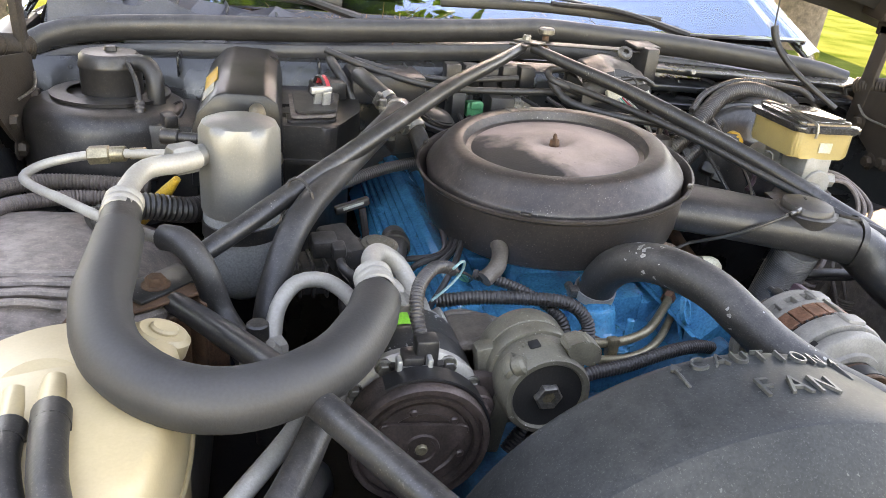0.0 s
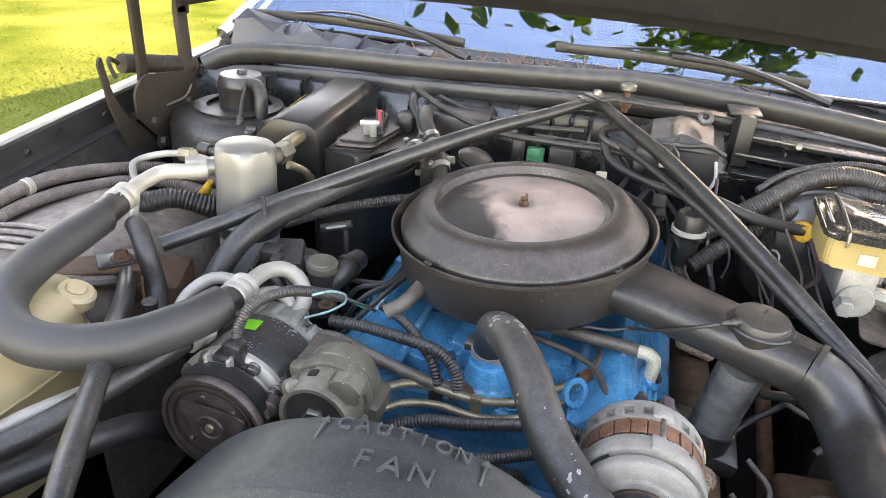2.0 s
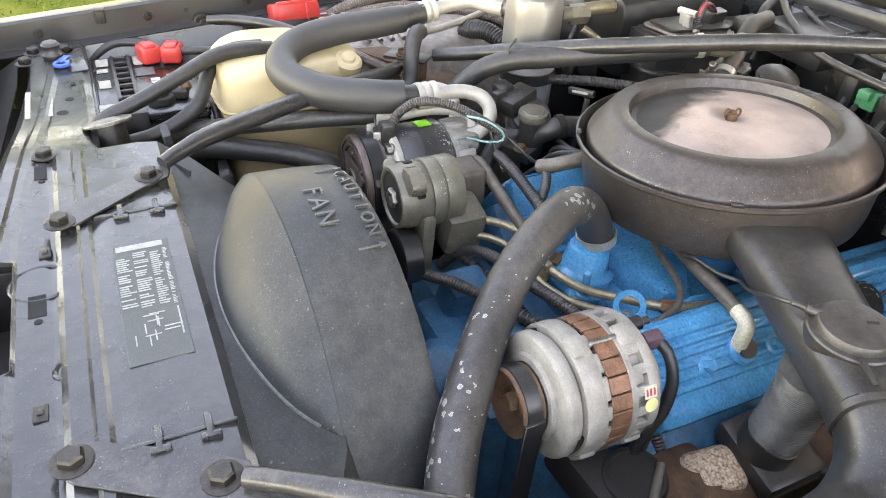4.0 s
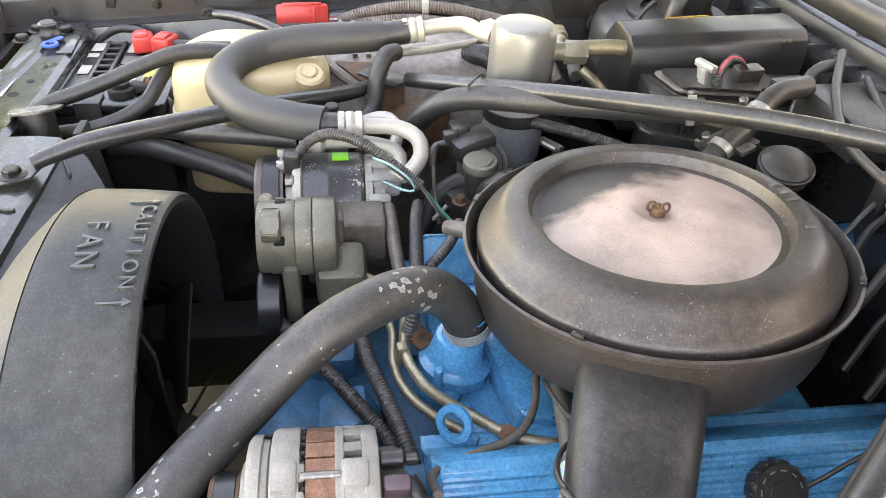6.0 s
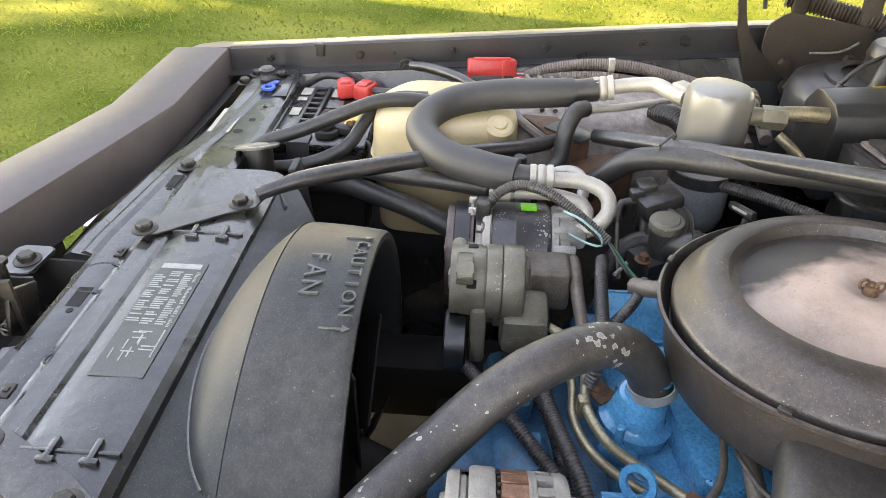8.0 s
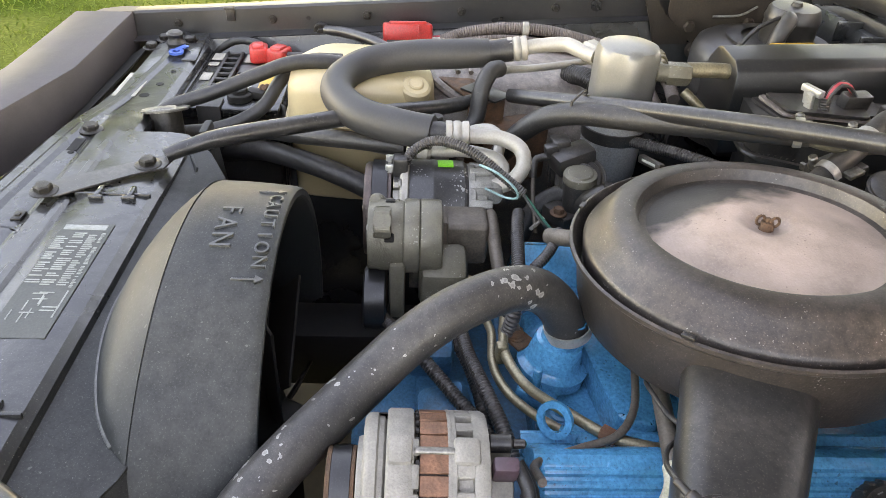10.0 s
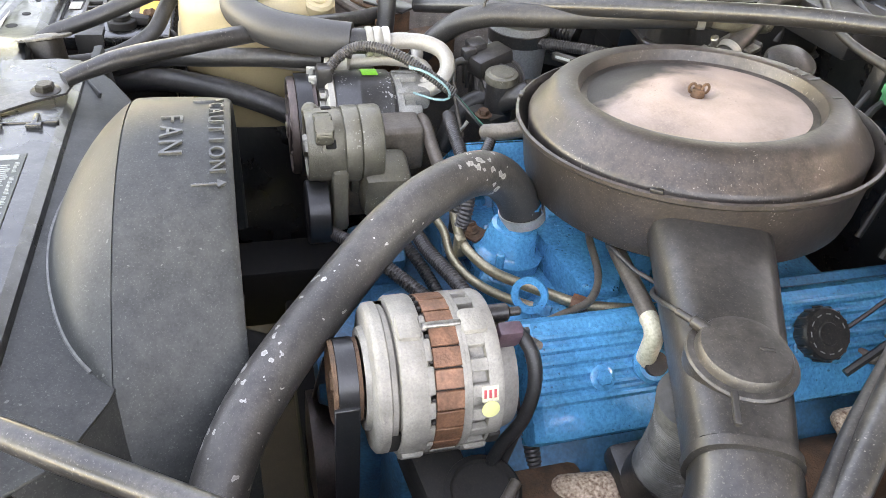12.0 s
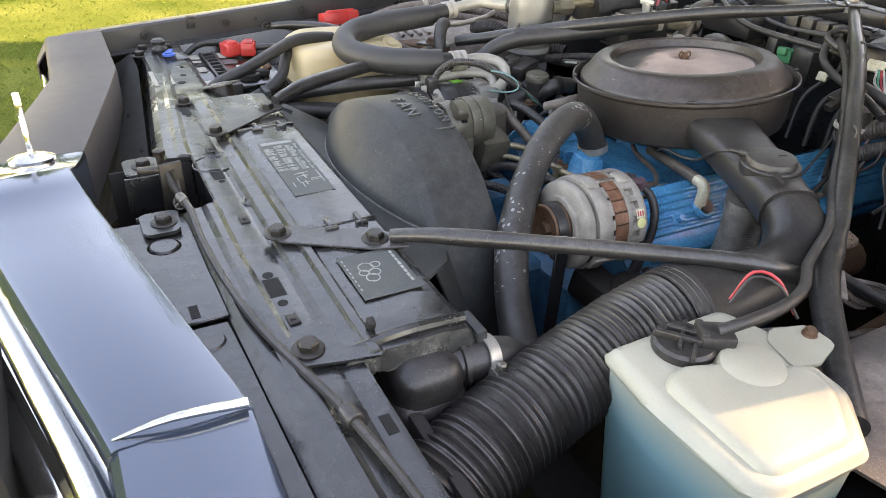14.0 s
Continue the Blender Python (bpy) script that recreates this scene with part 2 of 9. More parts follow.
# dust on the conduits; sunlight painted in on the brake pipes
DUSTYSUNHOSE = surface("dusty hose and sun-paled pipe", (0.095, 0.075, 0.067), 0.55, dust=0.75, dust_col=(0.28, 0.215, 0.185), scale=16, bump=0.08)
ALUTUBE = surface("aluminium tube", col=(0.36, 0.335, 0.295), rough=0.5, grainy=0.2, metal=0.3, var=0.15, scale=30, dust=0.35, dust_col=(0.27, 0.245, 0.21), bump=0.15)
CANSILVER = surface("silver accumulator can", col=(0.20, 0.197, 0.185), rough=0.42, grainy=0.15, metal=0.5, var=0.12, scale=14, dust=0.4, dust_col=(0.29, 0.265, 0.23), bump=0.08)
CANGREY = surface("grey coated can", (0.22, 0.225, 0.225), 0.45, var=0.12, scale=14, dust=0.3, dust_col=(0.2, 0.185, 0.17), bump=0.12)
PUMP = surface("oily cast housing", (0.125, 0.114, 0.088), 0.42, metal=0.3, var=0.4, scale=34, dust=0.5, dust_col=(0.165, 0.147, 0.108), bump=0.3, fine=500, grainy=0.35, spots=0.8, spot_scale=230, spot_col=(0.40, 0.38, 0.33))
COPPER = surface("lacquered copper stator", (0.19, 0.085, 0.05), 0.5, metal=0.3, var=0.35, scale=80, bump=0.3)
RUST = surface("rusty steel", (0.115, 0.055, 0.03), 0.75, metal=0.2, var=0.5, scale=60, bump=0.5, fine=500, dust=0.3, dust_col=(0.1, 0.075, 0.055))
STEEL = surface("worn bolt steel", (0.20, 0.19, 0.17), 0.38, metal=0.8, var=0.35, scale=150, bump=0.2, dust=0.3, dust_col=(0.12, 0.1, 0.085))
CLAMP = surface("bright clamp steel", (0.42, 0.41, 0.38), 0.38, metal=0.6, var=0.15, scale=60, bump=0.1, grainy=0.2, dust=0.2, dust_col=(0.2, 0.18, 0.15))
DARKBOLT = surface("dark bolt steel", (0.03, 0.028, 0.026), 0.4, metal=0.6, var=0.4, scale=150, bump=0.2, dust=0.25, dust_col=(0.09, 0.075, 0.06))
PULLEY = surface("weathered pulley steel", (0.088, 0.063, 0.056), 0.42, metal=0.5, var=0.45, scale=45, bump=0.25, dust=0.5, dust_col=(0.085, 0.07, 0.065))
BELT = surface("ribbed belt rubber", (0.010, 0.010, 0.011), 0.34, var=0.2, bump=0.05, dust=0.15, dust_col=(0.08, 0.08, 0.08))
HINGE = surface("dark rusty hinge steel", (0.022, 0.017, 0.013), 0.65, metal=0.2, var=0.4, scale=40, bump=0.3, dust=0.45, dust_col=(0.085, 0.05, 0.03))
BRASS = surface("yellow chromate pipe", (0.27, 0.225, 0.15), 0.38, metal=0.6, var=0.3, scale=50, bump=0.1, dust=0.3, dust_col=(0.2, 0.17, 0.12))
LINE = surface("grey-brown steel pipe", (0.12, 0.098, 0.08), 0.5, metal=0.3, var=0.35, scale=60, bump=0.2, dust=0.3, dust_col=(0.16, 0.135, 0.11))
TANK = surface("yellowed polyethylene", (0.50, 0.385, 0.225), 0.4, grainy=0.08, var=0.16, scale=11, bump=0.03)
TANKW = surface("milky polyethylene", (0.33, 0.315, 0.25), 0.38, grainy=0.08, var=0.12, scale=9, bump=0.03)
tn, tk = TANKW.node_tree.nodes, TANKW.node_tree.links
tb = tn["Principled BSDF"]
milky = tb.inputs["Base Color"].links[0].from_socket
tg, tsep, tz, tw, tmix = tn.new("ShaderNodeNewGeometry"), tn.new("ShaderNodeSeparateXYZ"), tn.new("ShaderNodeMapRange"), tn.new("ShaderNodeTexNoise"), tn.new("ShaderNodeMix")
tadd = tn.new("ShaderNodeMath")
tadd.operation, tadd.inputs[1].default_value = "MULTIPLY_ADD", 0.03
tw.inputs["Scale"].default_value = 9
tk.new(tg.outputs["Position"], tsep.inputs[0]), tk.new(tg.outputs["Position"], tw.inputs["Vector"])
tk.new(tw.outputs["Fac"], tadd.inputs[0]), tk.new(tsep.outputs[2], tadd.inputs[2]), tk.new(tadd.outputs[0], tz.inputs[0])
# blue washer fluid fills the tank to this height
tz.inputs[1].default_value, tz.inputs[2].default_value, tz.inputs[3].default_value, tz.inputs[4].default_value = 0.930, 0.992, 1.0, 0.0
tmix.data_type = "RGBA"
tmix.inputs[7].default_value = (0.13, 0.32, 0.35, 1)
tk.new(tz.outputs[0], tmix.inputs[0]), tk.new(milky, tmix.inputs[6]), tk.new(tmix.outputs[2], tb.inputs["Base Color"])
RED = surface("red terminal plastic", (0.55, 0.03, 0.025), 0.36, var=0.15, scale=30, dust=0.12, bump=0.05)
GREENSTK = surface("green sticker", (0.10, 0.55, 0.03), 0.45, var=0.1, bump=0)
YELLOW = surface("yellow plastic", (0.58, 0.32, 0.035), 0.42, var=0.15, scale=40, dust=0.2, bump=0.05)
TAN = surface("tan brake reservoir plastic", col=(0.34, 0.25, 0.10), rough=0.36, grainy=0.15, var=0.15, scale=20, dust=0.2, bump=0.03)
CREAM = surface("cream plastic", (0.46, 0.42, 0.31), 0.45, var=0.12, scale=40, bump=0.03)
PAPER = surface("grey decal paper", (0.036, 0.043, 0.040), 0.5, var=0.2, scale=22, bump=0.0, dust=0.3, dust_col=(0.09, 0.085, 0.075))
PALE = surface("pale decal paper", (0.36, 0.335, 0.28), 0.6, var=0.25, scale=30, bump=0.02, dust=0.3, dust_col=(0.2, 0.18, 0.14))
INK = surface("pale decal ink", (0.26, 0.275, 0.255), 0.55, var=0.2, scale=80, bump=0, dust=0.3, dust_col=(0.12, 0.115, 0.1))
SMUDGE = surface("grey marks and pale seam highlight", (0.085, 0.087, 0.083), 0.45, var=0.35, scale=160, bump=0.1)
FOIL = surface("grey foil duct", (0.060, 0.058, 0.054), 0.42, metal=0.3, var=0.5, scale=34, dust=0.4, dust_col=(0.085, 0.078, 0.068), bump=0.3, fine=200)
HEAT = surface("flaking heat shield", (0.62, 0.46, 0.33), 0.7, var=0.0, scale=330, bump=0.5, fine=300, grainy=0.4, alter=(0.13, 0.055, 0.03))
CHROME = surface("chrome", (0.55, 0.55, 0.53), 0.10, metal=1.0, var=0.05, scale=20, bump=0.0)
WIREBLK = surface("black wire", (0.011, 0.011, 0.012), 0.45, var=0.2, bump=0, dust=0.3, dust_col=(0.1, 0.09, 0.08))
LOOM = surface("split loom plastic", (0.020, 0.019, 0.019), 0.42, var=0.2, bump=0, dust=0.45, dust_col=(0.135, 0.115, 0.105))
WIRERED = surface("red wire", (0.42, 0.04, 0.05), 0.45, bump=0)
WIREGRN = surface("green wire", (0.02, 0.22, 0.15), 0.45, bump=0)
WIREWHT = surface("white wire", (0.42, 0.40, 0.35), 0.45, bump=0)
WIREPUR = surface("purple plug plastic", (0.075, 0.042, 0.052), 0.5, bump=0)
GREENPLUG = surface("green connector plastic", (0.02, 0.22, 0.10), 0.45, bump=0)
BLUECLIP = surface("blue plastic clip", (0.02, 0.10, 0.38), 0.45, bump=0)
SEAL = surface("cowl seal rubber", (0.014, 0.014, 0.015), 0.42, dust=0.42, dust_col=(0.105, 0.095, 0.085), scale=9, bump=0.06)
DUSTYBLACK = surface("dusty inner fender plastic", (0.085, 0.071, 0.063), 0.5, dust=0.85, dust_col=(0.35, 0.285, 0.245), scale=12, bump=0.15, spots=0.4, spot_scale=150, spot_col=(0.3, 0.27, 0.23))
FILLER = surface("dull black filler paint", (0.016, 0.0165, 0.016), 0.65, spec=0.2, dents=0.2, dust=0.4, dust_col=(0.055, 0.054, 0.045), scale=12, bump=0.1)
GLOSSY = surface("shiny black plastic", (0.009, 0.009, 0.0095), 0.34, spec=0.4, dust=0.12, dust_col=(0.10, 0.088, 0.078), scale=14, bump=0.03)
SCREENP = surface("blue-grey weathered plastic", (0.034, 0.040, 0.055), 0.4, var=0.35, scale=18, dust=0.35, dust_col=(0.10, 0.09, 0.08), bump=0.08)
VOID = surface("black for the shade in openings", (0.004, 0.004, 0.004), 0.9, var=0.2, bump=0)
LEAFLITTER = surface("dead pine needles", (0.19, 0.10, 0.045), 0.8, var=0.4, scale=200, bump=0)
BARK = surface("bark", (0.12, 0.09, 0.065), 0.9, var=0.4, scale=12, bump=0.8, fine=60)
LEAF = sunlit_leaf(surface("leaf", (0.07, 0.125, 0.014), 0.6, var=0.4, scale=3, bump=0), (0.14, 0.22, 0.015), 0.35)
GRASSB = sunlit_leaf(surface("grass blade", (0.060, 0.110, 0.020), 0.6, var=0.3, scale=1.4, bump=0, spec=0.08, alter=(0.135, 0.16, 0.042)), (0.145, 0.19, 0.034), 0.35)
GROUND = surface("lawn soil and thatch", (0.055, 0.094, 0.016), 0.9, var=0.35, scale=1.3, fine=50, bump=0.5, spec=0.0, alter=(0.127, 0.142, 0.038))
INTERIOR = surface("dark cabin", (0.012, 0.012, 0.014), 0.85, spec=0.1, var=0.2, bump=0.1)

GLASS = bpy.data.materials.new("windscreen glass, reflection tinted blue")
gn, gk = links_of(GLASS)
gp = gn["Principled BSDF"]
gp.inputs["Base Color"].default_value, gp.inputs["Roughness"].default_value = (0.75, 0.85, 0.85, 1), 0.0
# reflection tinted blue and IOR raised to stand in for a bluer sky
gp.inputs["Specular Tint"].default_value = (0.36, 0.62, 0.98, 1)
gp.inputs["Transmission Weight"].default_value, gp.inputs["IOR"].default_value = 1.0, 1.9

# ---- builders ----
PLACE = {}          # world matrix of each thing and part


def thing(name, base, label, category, group="", kind="", m=None):
    ob = new(name)
    mat = m if m is not None else Matrix.Translation(base)
    ob.matrix_world = mat
    ob.empty_display_size = 0.05
    PLACE[ob] = mat
    return tagged(ob, label, category, group, kind)


def part(name, bm, material, parent, label="", sharp=38.0):
    """Link a bmesh, given in world metres, as one mesh under a thing or a part."""
    if parent is not None:
        bm.transform(PLACE[parent].inverted())
    bmesh.ops.recalc_face_normals(bm, faces=bm.faces)
    me = bpy.data.meshes.new(name)
    for f in bm.faces:
        f.smooth = True
    bm.to_mesh(me)
    bm.free()
    me.set_sharp_from_angle(angle=radians(sharp))
    me.materials.append(material)
    ob = new(name, me)
    if parent is not None:
        ob.parent = parent
        PLACE[ob] = PLACE[parent]
    if label:
        ob["label"] = label
    return ob


def axis(p, d, up=(0, 0, 1)):
    """A matrix at p whose local z runs along d."""
    return Matrix.Translation(p) @ Vector(d).normalized().to_track_quat("Z", "Y").to_matrix().to_4x4()


def merge(*bms):
    out = bms[0]
    for b in bms[1:]:
        me = bpy.data.meshes.new("tmp")
        b.to_mesh(me)
        b.free()
        out.from_mesh(me)
        bpy.data.meshes.remove(me)
    return out


def lathe(profile, m=None, n=40, a0=0.0, a1=360.0):
    """Revolve (radius, height) pairs about local z."""
    bm = bmesh.new()
    full = abs(a1 - a0 - 360) < 1e-6
    cols = n if full else n + 1
    rings = []
    for r, h in profile:
        if r < 1e-6 and full:
            rings.append([bm.verts.new((0, 0, h))])
        else:
            rings.append([bm.verts.new((r * math.cos(radians(a0 + (a1 - a0) * i / n)), r * math.sin(radians(a0 + (a1 - a0) * i / n)), h)) for i in range(cols)])
    for a, b in zip(rings, rings[1:]):
        for i in range(n):
            j = (i + 1) % cols
            if len(a) == 1 and len(b) == 1:
                continue
            if len(a) == 1:
                bm.faces.new((a[0], b[i], b[j]))
            elif len(b) == 1:
                bm.faces.new((a[i], a[j], b[0]))
            else:
                bm.faces.new((a[i], a[j], b[j], b[i]))
    if m is not None:
        bm.transform(m)
    return bm


def cyl(p, d, r, h, bevel=0.0015, n=28, r2=None):
    """A capped cylinder with eased edges, from p along d."""
    r2 = r if r2 is None else r2
    return lathe([(0, 0), (r - bevel, 0), (r, bevel), (r2, h - bevel), (r2 - bevel, h), (0, h)], axis(p, d), n)


def spline(pts, step=0.008):
    """Points along a Catmull-Rom curve through pts, about step apart."""
    P = [Vector(p) for p in pts]
    P = [P[0] * 2 - P[1]] + P + [P[-1] * 2 - P[-2]]
    out = []
    for a, b, c, d in zip(P, P[1:], P[2:], P[3:]):
        k = max(2, int((c - b).length / step))
        for i in range(k):
            t = i / k
            out.append(0.5 * (2 * b + (c - a) * t + (2 * a - 5 * b + 4 * c - d) * t * t + (3 * b - a - 3 * c + d) * t ** 3))
    out.append(P[-2])
    return out


def sweep(pts, ring, caps=True, twist=None):
    """Sweep a closed section along pts; ring(i, s) gives the section's (u, v) pairs at the i-th point, s metres on."""
    bm = bmesh.new()
    up, rings, s = None, [], 0.0
    for i, p in enumerate(pts):
        d = (pts[min(i + 1, len(pts) - 1)] - pts[max(i - 1, 0)]).normalized()
        if up is None:
            up = Vector((0, 0, 1)) if abs(d.z) < 0.9 else Vector((1, 0, 0))
        u = d.cross(up).normalized()
        v = u.cross(d).normalized()
        up = v if twist is None else up
        if i:
            s += (p - pts[i - 1]).length
        rings.append([bm.verts.new(p + u * a + v * b) for a, b in ring(i, s)])
    for a, b in zip(rings, rings[1:]):
        for i in range(len(a)):
            j = (i + 1) % len(a)
            bm.faces.new((a[i], a[j], b[j], b[i]))
    if caps:
        bm.faces.new(list(reversed(rings[0]))), bm.faces.new(rings[-1])
    return bm


def circle(r, n):
    return [(r * math.cos(2 * math.pi * i / n), r * math.sin(2 * math.pi * i / n)) for i in range(n)]


def tube(pts, r, n=14, rib=None, step=0.008, caps=True, hollow=False):
    """A hose through pts. r: one radius or one for each point. rib: (pitch, depth) of rings round it."""
    line = spline(pts, step if rib is None else rib[0] / 4)
    if isinstance(r, (int, float)):
        rad = lambda f: r
    else:
        rad = lambda f: float(np.interp(f, np.linspace(0, 1, len(r)), r))
    total = len(line) - 1
    unit = circle(1.0, n)

    def ring(i, s):
        q = rad(i / total)
        if rib:
            q += rib[1] * (0.5 + 0.5 * math.cos(2 * math.pi * s / rib[0])) - rib[1]
        return [(a * q, b * q) for a, b in unit]
    return sweep(line, ring, caps)


def rbox(size, m, bevel=0.004, seg=2):
    bm = bmesh.new()
    bmesh.ops.create_cube(bm, size=1.0)
    bm.transform(Matrix.Diagonal((*size, 1)))
    if bevel > 0:
        bmesh.ops.bevel(bm, geom=bm.edges[:], offset=bevel, segments=seg, profile=0.5, affect="EDGES")
    bm.transform(m)
    return bm


def box(x0, x1, y0, y1, z0, z1, bevel=0.004, seg=2):
    return rbox((x1 - x0, y1 - y0, z1 - z0), Matrix.Translation(((x0 + x1) / 2, (y0 + y1) / 2, (z0 + z1) / 2)), bevel, seg)


def slab(poly, depth, m=None, bevel=0.0, seg=1):
    """Extrude a 2D outline by depth along local z."""
    bm = bmesh.new()
    lo = [bm.verts.new((x, y, 0)) for x, y in poly]
    hi = [bm.verts.new((x, y, depth)) for x, y in poly]
    bm.faces.new(list(reversed(lo)))
    bm.faces.new(hi)
    for i in range(len(poly)):
        j = (i + 1) % len(poly)
        bm.faces.new((lo[i], lo[j], hi[j], hi[i]))
    if bevel > 0:
        bmesh.ops.bevel(bm, geom=bm.edges[:], offset=bevel, segments=seg, profile=0.5, affect="EDGES")
    if m is not None:
        bm.transform(m)
    return bm


def bolt(p, d=(0, 0, 1), r=0.008, h=0.007, washer=1.5):
    """A hexagon head on its flange washer."""
    m = axis(p, d)
    w = lathe([(0, 0), (r * washer, 0), (r * washer, 0.0012), (r * washer * 0.9, 0.002), (0, 0.002)], m, 20)
    hx = lathe([(r, 0.001), (r, h * 0.8), (r * 0.82, h), (0, h)], m, 6)
    return merge(w, hx)


def plate(rows):
    """A quad sheet through a grid of points."""
    bm = bmesh.new()
    g = [[bm.verts.new(p) for p in row] for row in rows]
    for a, b in zip(g, g[1:]):
        for i in range(len(a) - 1):
            bm.faces.new((a[i], a[i + 1], b[i + 1], b[i]))
    return bm


def thick(bm, t):
    """Give a sheet a thickness t, against its normals."""
    bmesh.ops.recalc_face_normals(bm, faces=bm.faces)
    bmesh.ops.solidify(bm, geom=bm.faces[:], thickness=t)
    return bm


def words(text, size, depth, m, spread=1.0):
    cu = bpy.data.curves.new("text", "FONT")
    cu.body, cu.size, cu.extrude, cu.space_character = text, size, depth, spread
    cu.align_x, cu.align_y = "CENTER", "CENTER"
    ob = bpy.data.objects.new("text", cu)
    me = bpy.data.meshes.new_from_object(ob)
    bm = bmesh.new()
    bm.from_mesh(me)
    bm.transform(m)
    bpy.data.objects.remove(ob), bpy.data.curves.remove(cu), bpy.data.meshes.remove(me)
    return bm


def clamp_band(p, d, r, width, parent, name="hose_clamp", label="worm-drive steel hose clamp"):
    m = axis(p, d)
    band = lathe([(r, -width / 2), (r + 0.0018, -width / 2), (r + 0.0018, width / 2), (r, width / 2)], m, 36)
    c = part(name, band, CLAMP, parent, label)
    scr = merge(rbox((0.014, 0.012, width * 1.1), m @ Matrix.Translation((r + 0.004, 0, 0)), 0.002), cyl(m @ Vector((r + 0.006, -0.004, 0)), m.to_3x3() @ Vector((0, 1, 0)), 0.0055, 0.02, n=12))
    part("screw", scr, STEEL, c)
    return c


def soft_tank(pts, z0, z1, m_, taper=0.93, edge=0.014, drop=None):
    """A moulded tank from its outline seen from above."""
    c = sum((Vector((x, y)) for x, y in pts), Vector((0, 0))) / len(pts)
    bm = bmesh.new()
    loops = []
    for f, q in ((0.0, taper * 0.96), (0.03, taper), (0.62, 0.985), (0.66, 1.0), (0.70, 0.99), (0.90, 0.97), (0.97, 0.94), (1.0, 0.86)):
        loop = []
        for x, y in pts:
            p = c + (Vector((x, y)) - c) * q
            z = z0 + (z1 - z0) * f
            if drop and f > 0.6:
                z += drop(p.x, p.y) * (f - 0.6) / 0.4
            loop.append(bm.verts.new((p.x, p.y, z)))
        loops.append(loop)
    for a, b in zip(loops, loops[1:]):
        for i in range(len(a)):
            bm.faces.new((a[i], a[(i + 1) % len(a)], b[(i + 1) % len(a)], b[i]))
    top = [v for v in loops[-1]]
    cen = bm.verts.new((c.x, c.y, z1 + (drop(c.x, c.y) if drop else 0) + 0.002))
    for i in range(len(top)):
        bm.faces.new((top[i], top[(i + 1) % len(top)], cen))
    bm.faces.new(list(reversed(loops[0])))
    return bm


def round_poly(pts, r=0.03, k=5):
    """Round the corners of an outline."""
    out = []
    P = [Vector(p) for p in pts]
    for i, p in enumerate(P):
        a, b = P[i - 1], P[(i + 1) % len(P)]
        d1, d2 = (a - p), (b - p)
        q = min(r, d1.length * 0.45, d2.length * 0.45)
        s, e = p + d1.normalized() * q, p + d2.normalized() * q
        for j in range(k + 1):
            t = j / k
            out.append(tuple((s * (1 - t) ** 2 + p * 2 * t * (1 - t) + e * t * t)))
    return out



# ---- setting: lawn, trees ----
GZ = 0.10
bm = bmesh.new()
def lawn_z(x, y):
    return GZ + 0.03 * noise.noise((x * 0.5, y * 0.5, 0.0)) * min(1, (abs(x) + abs(y)) * 0.2)
sx = [math.copysign(abs(i / 30) ** 3 * 300, i) for i in range(-30, 31)]
grid = [[bm.verts.new((x, y, lawn_z(x, y))) for x in sx] for y in sx]
for a, b in zip(grid, grid[1:]):
    for i in range(len(a) - 1):
        bm.faces.new((a[i], a[i + 1], b[i + 1], b[i]))
ground = part("ground", bm, GROUND, None)
tagged(ground, "sunlit yellow-green lawn with mown grass under the car", "lawn", kind="structure")

rng = random.Random(4)
verts, faces = [], []
for i in range(52000):
    if rng.random() < 0.62:
        x, y = -1.25 - 5.5 * rng.random() ** 1.3, rng.uniform(-3.5, 4.5)
    elif rng.random() < 0.5:
        x, y = rng.uniform(1.2, 4.5), rng.uniform(-1.0, 4.5)
    else:
        x, y = rng.uniform(-9.0, -3.0), rng.uniform(-6.0, 6.0)
    h, a, w = rng.uniform(0.012, 0.032), rng.uniform(0, 6.28), rng.uniform(0.003, 0.007)
    lx, ly = rng.gauss(0, 0.02), rng.gauss(0, 0.02)
    z = lawn_z(x, y) - 0.004
    c, s, o = math.cos(a) * w, math.sin(a) * w, len(verts)
    verts += [(x - c, y - s, z), (x + c, y + s, z), (x + lx * 0.4 + c * 0.7, y + ly * 0.4 + s * 0.7, z + h * 0.6), (x + lx, y + ly, z + h)]
    faces += [(o, o + 1, o + 2), (o, o + 2, o + 3)]
me = bpy.data.meshes.new("grass")
me.from_pydata(verts, [], faces)
me.materials.append(GRASSB)
tagged(new("grass", me), "short bright green grass blades of the lawn", "grass", kind="stuff")


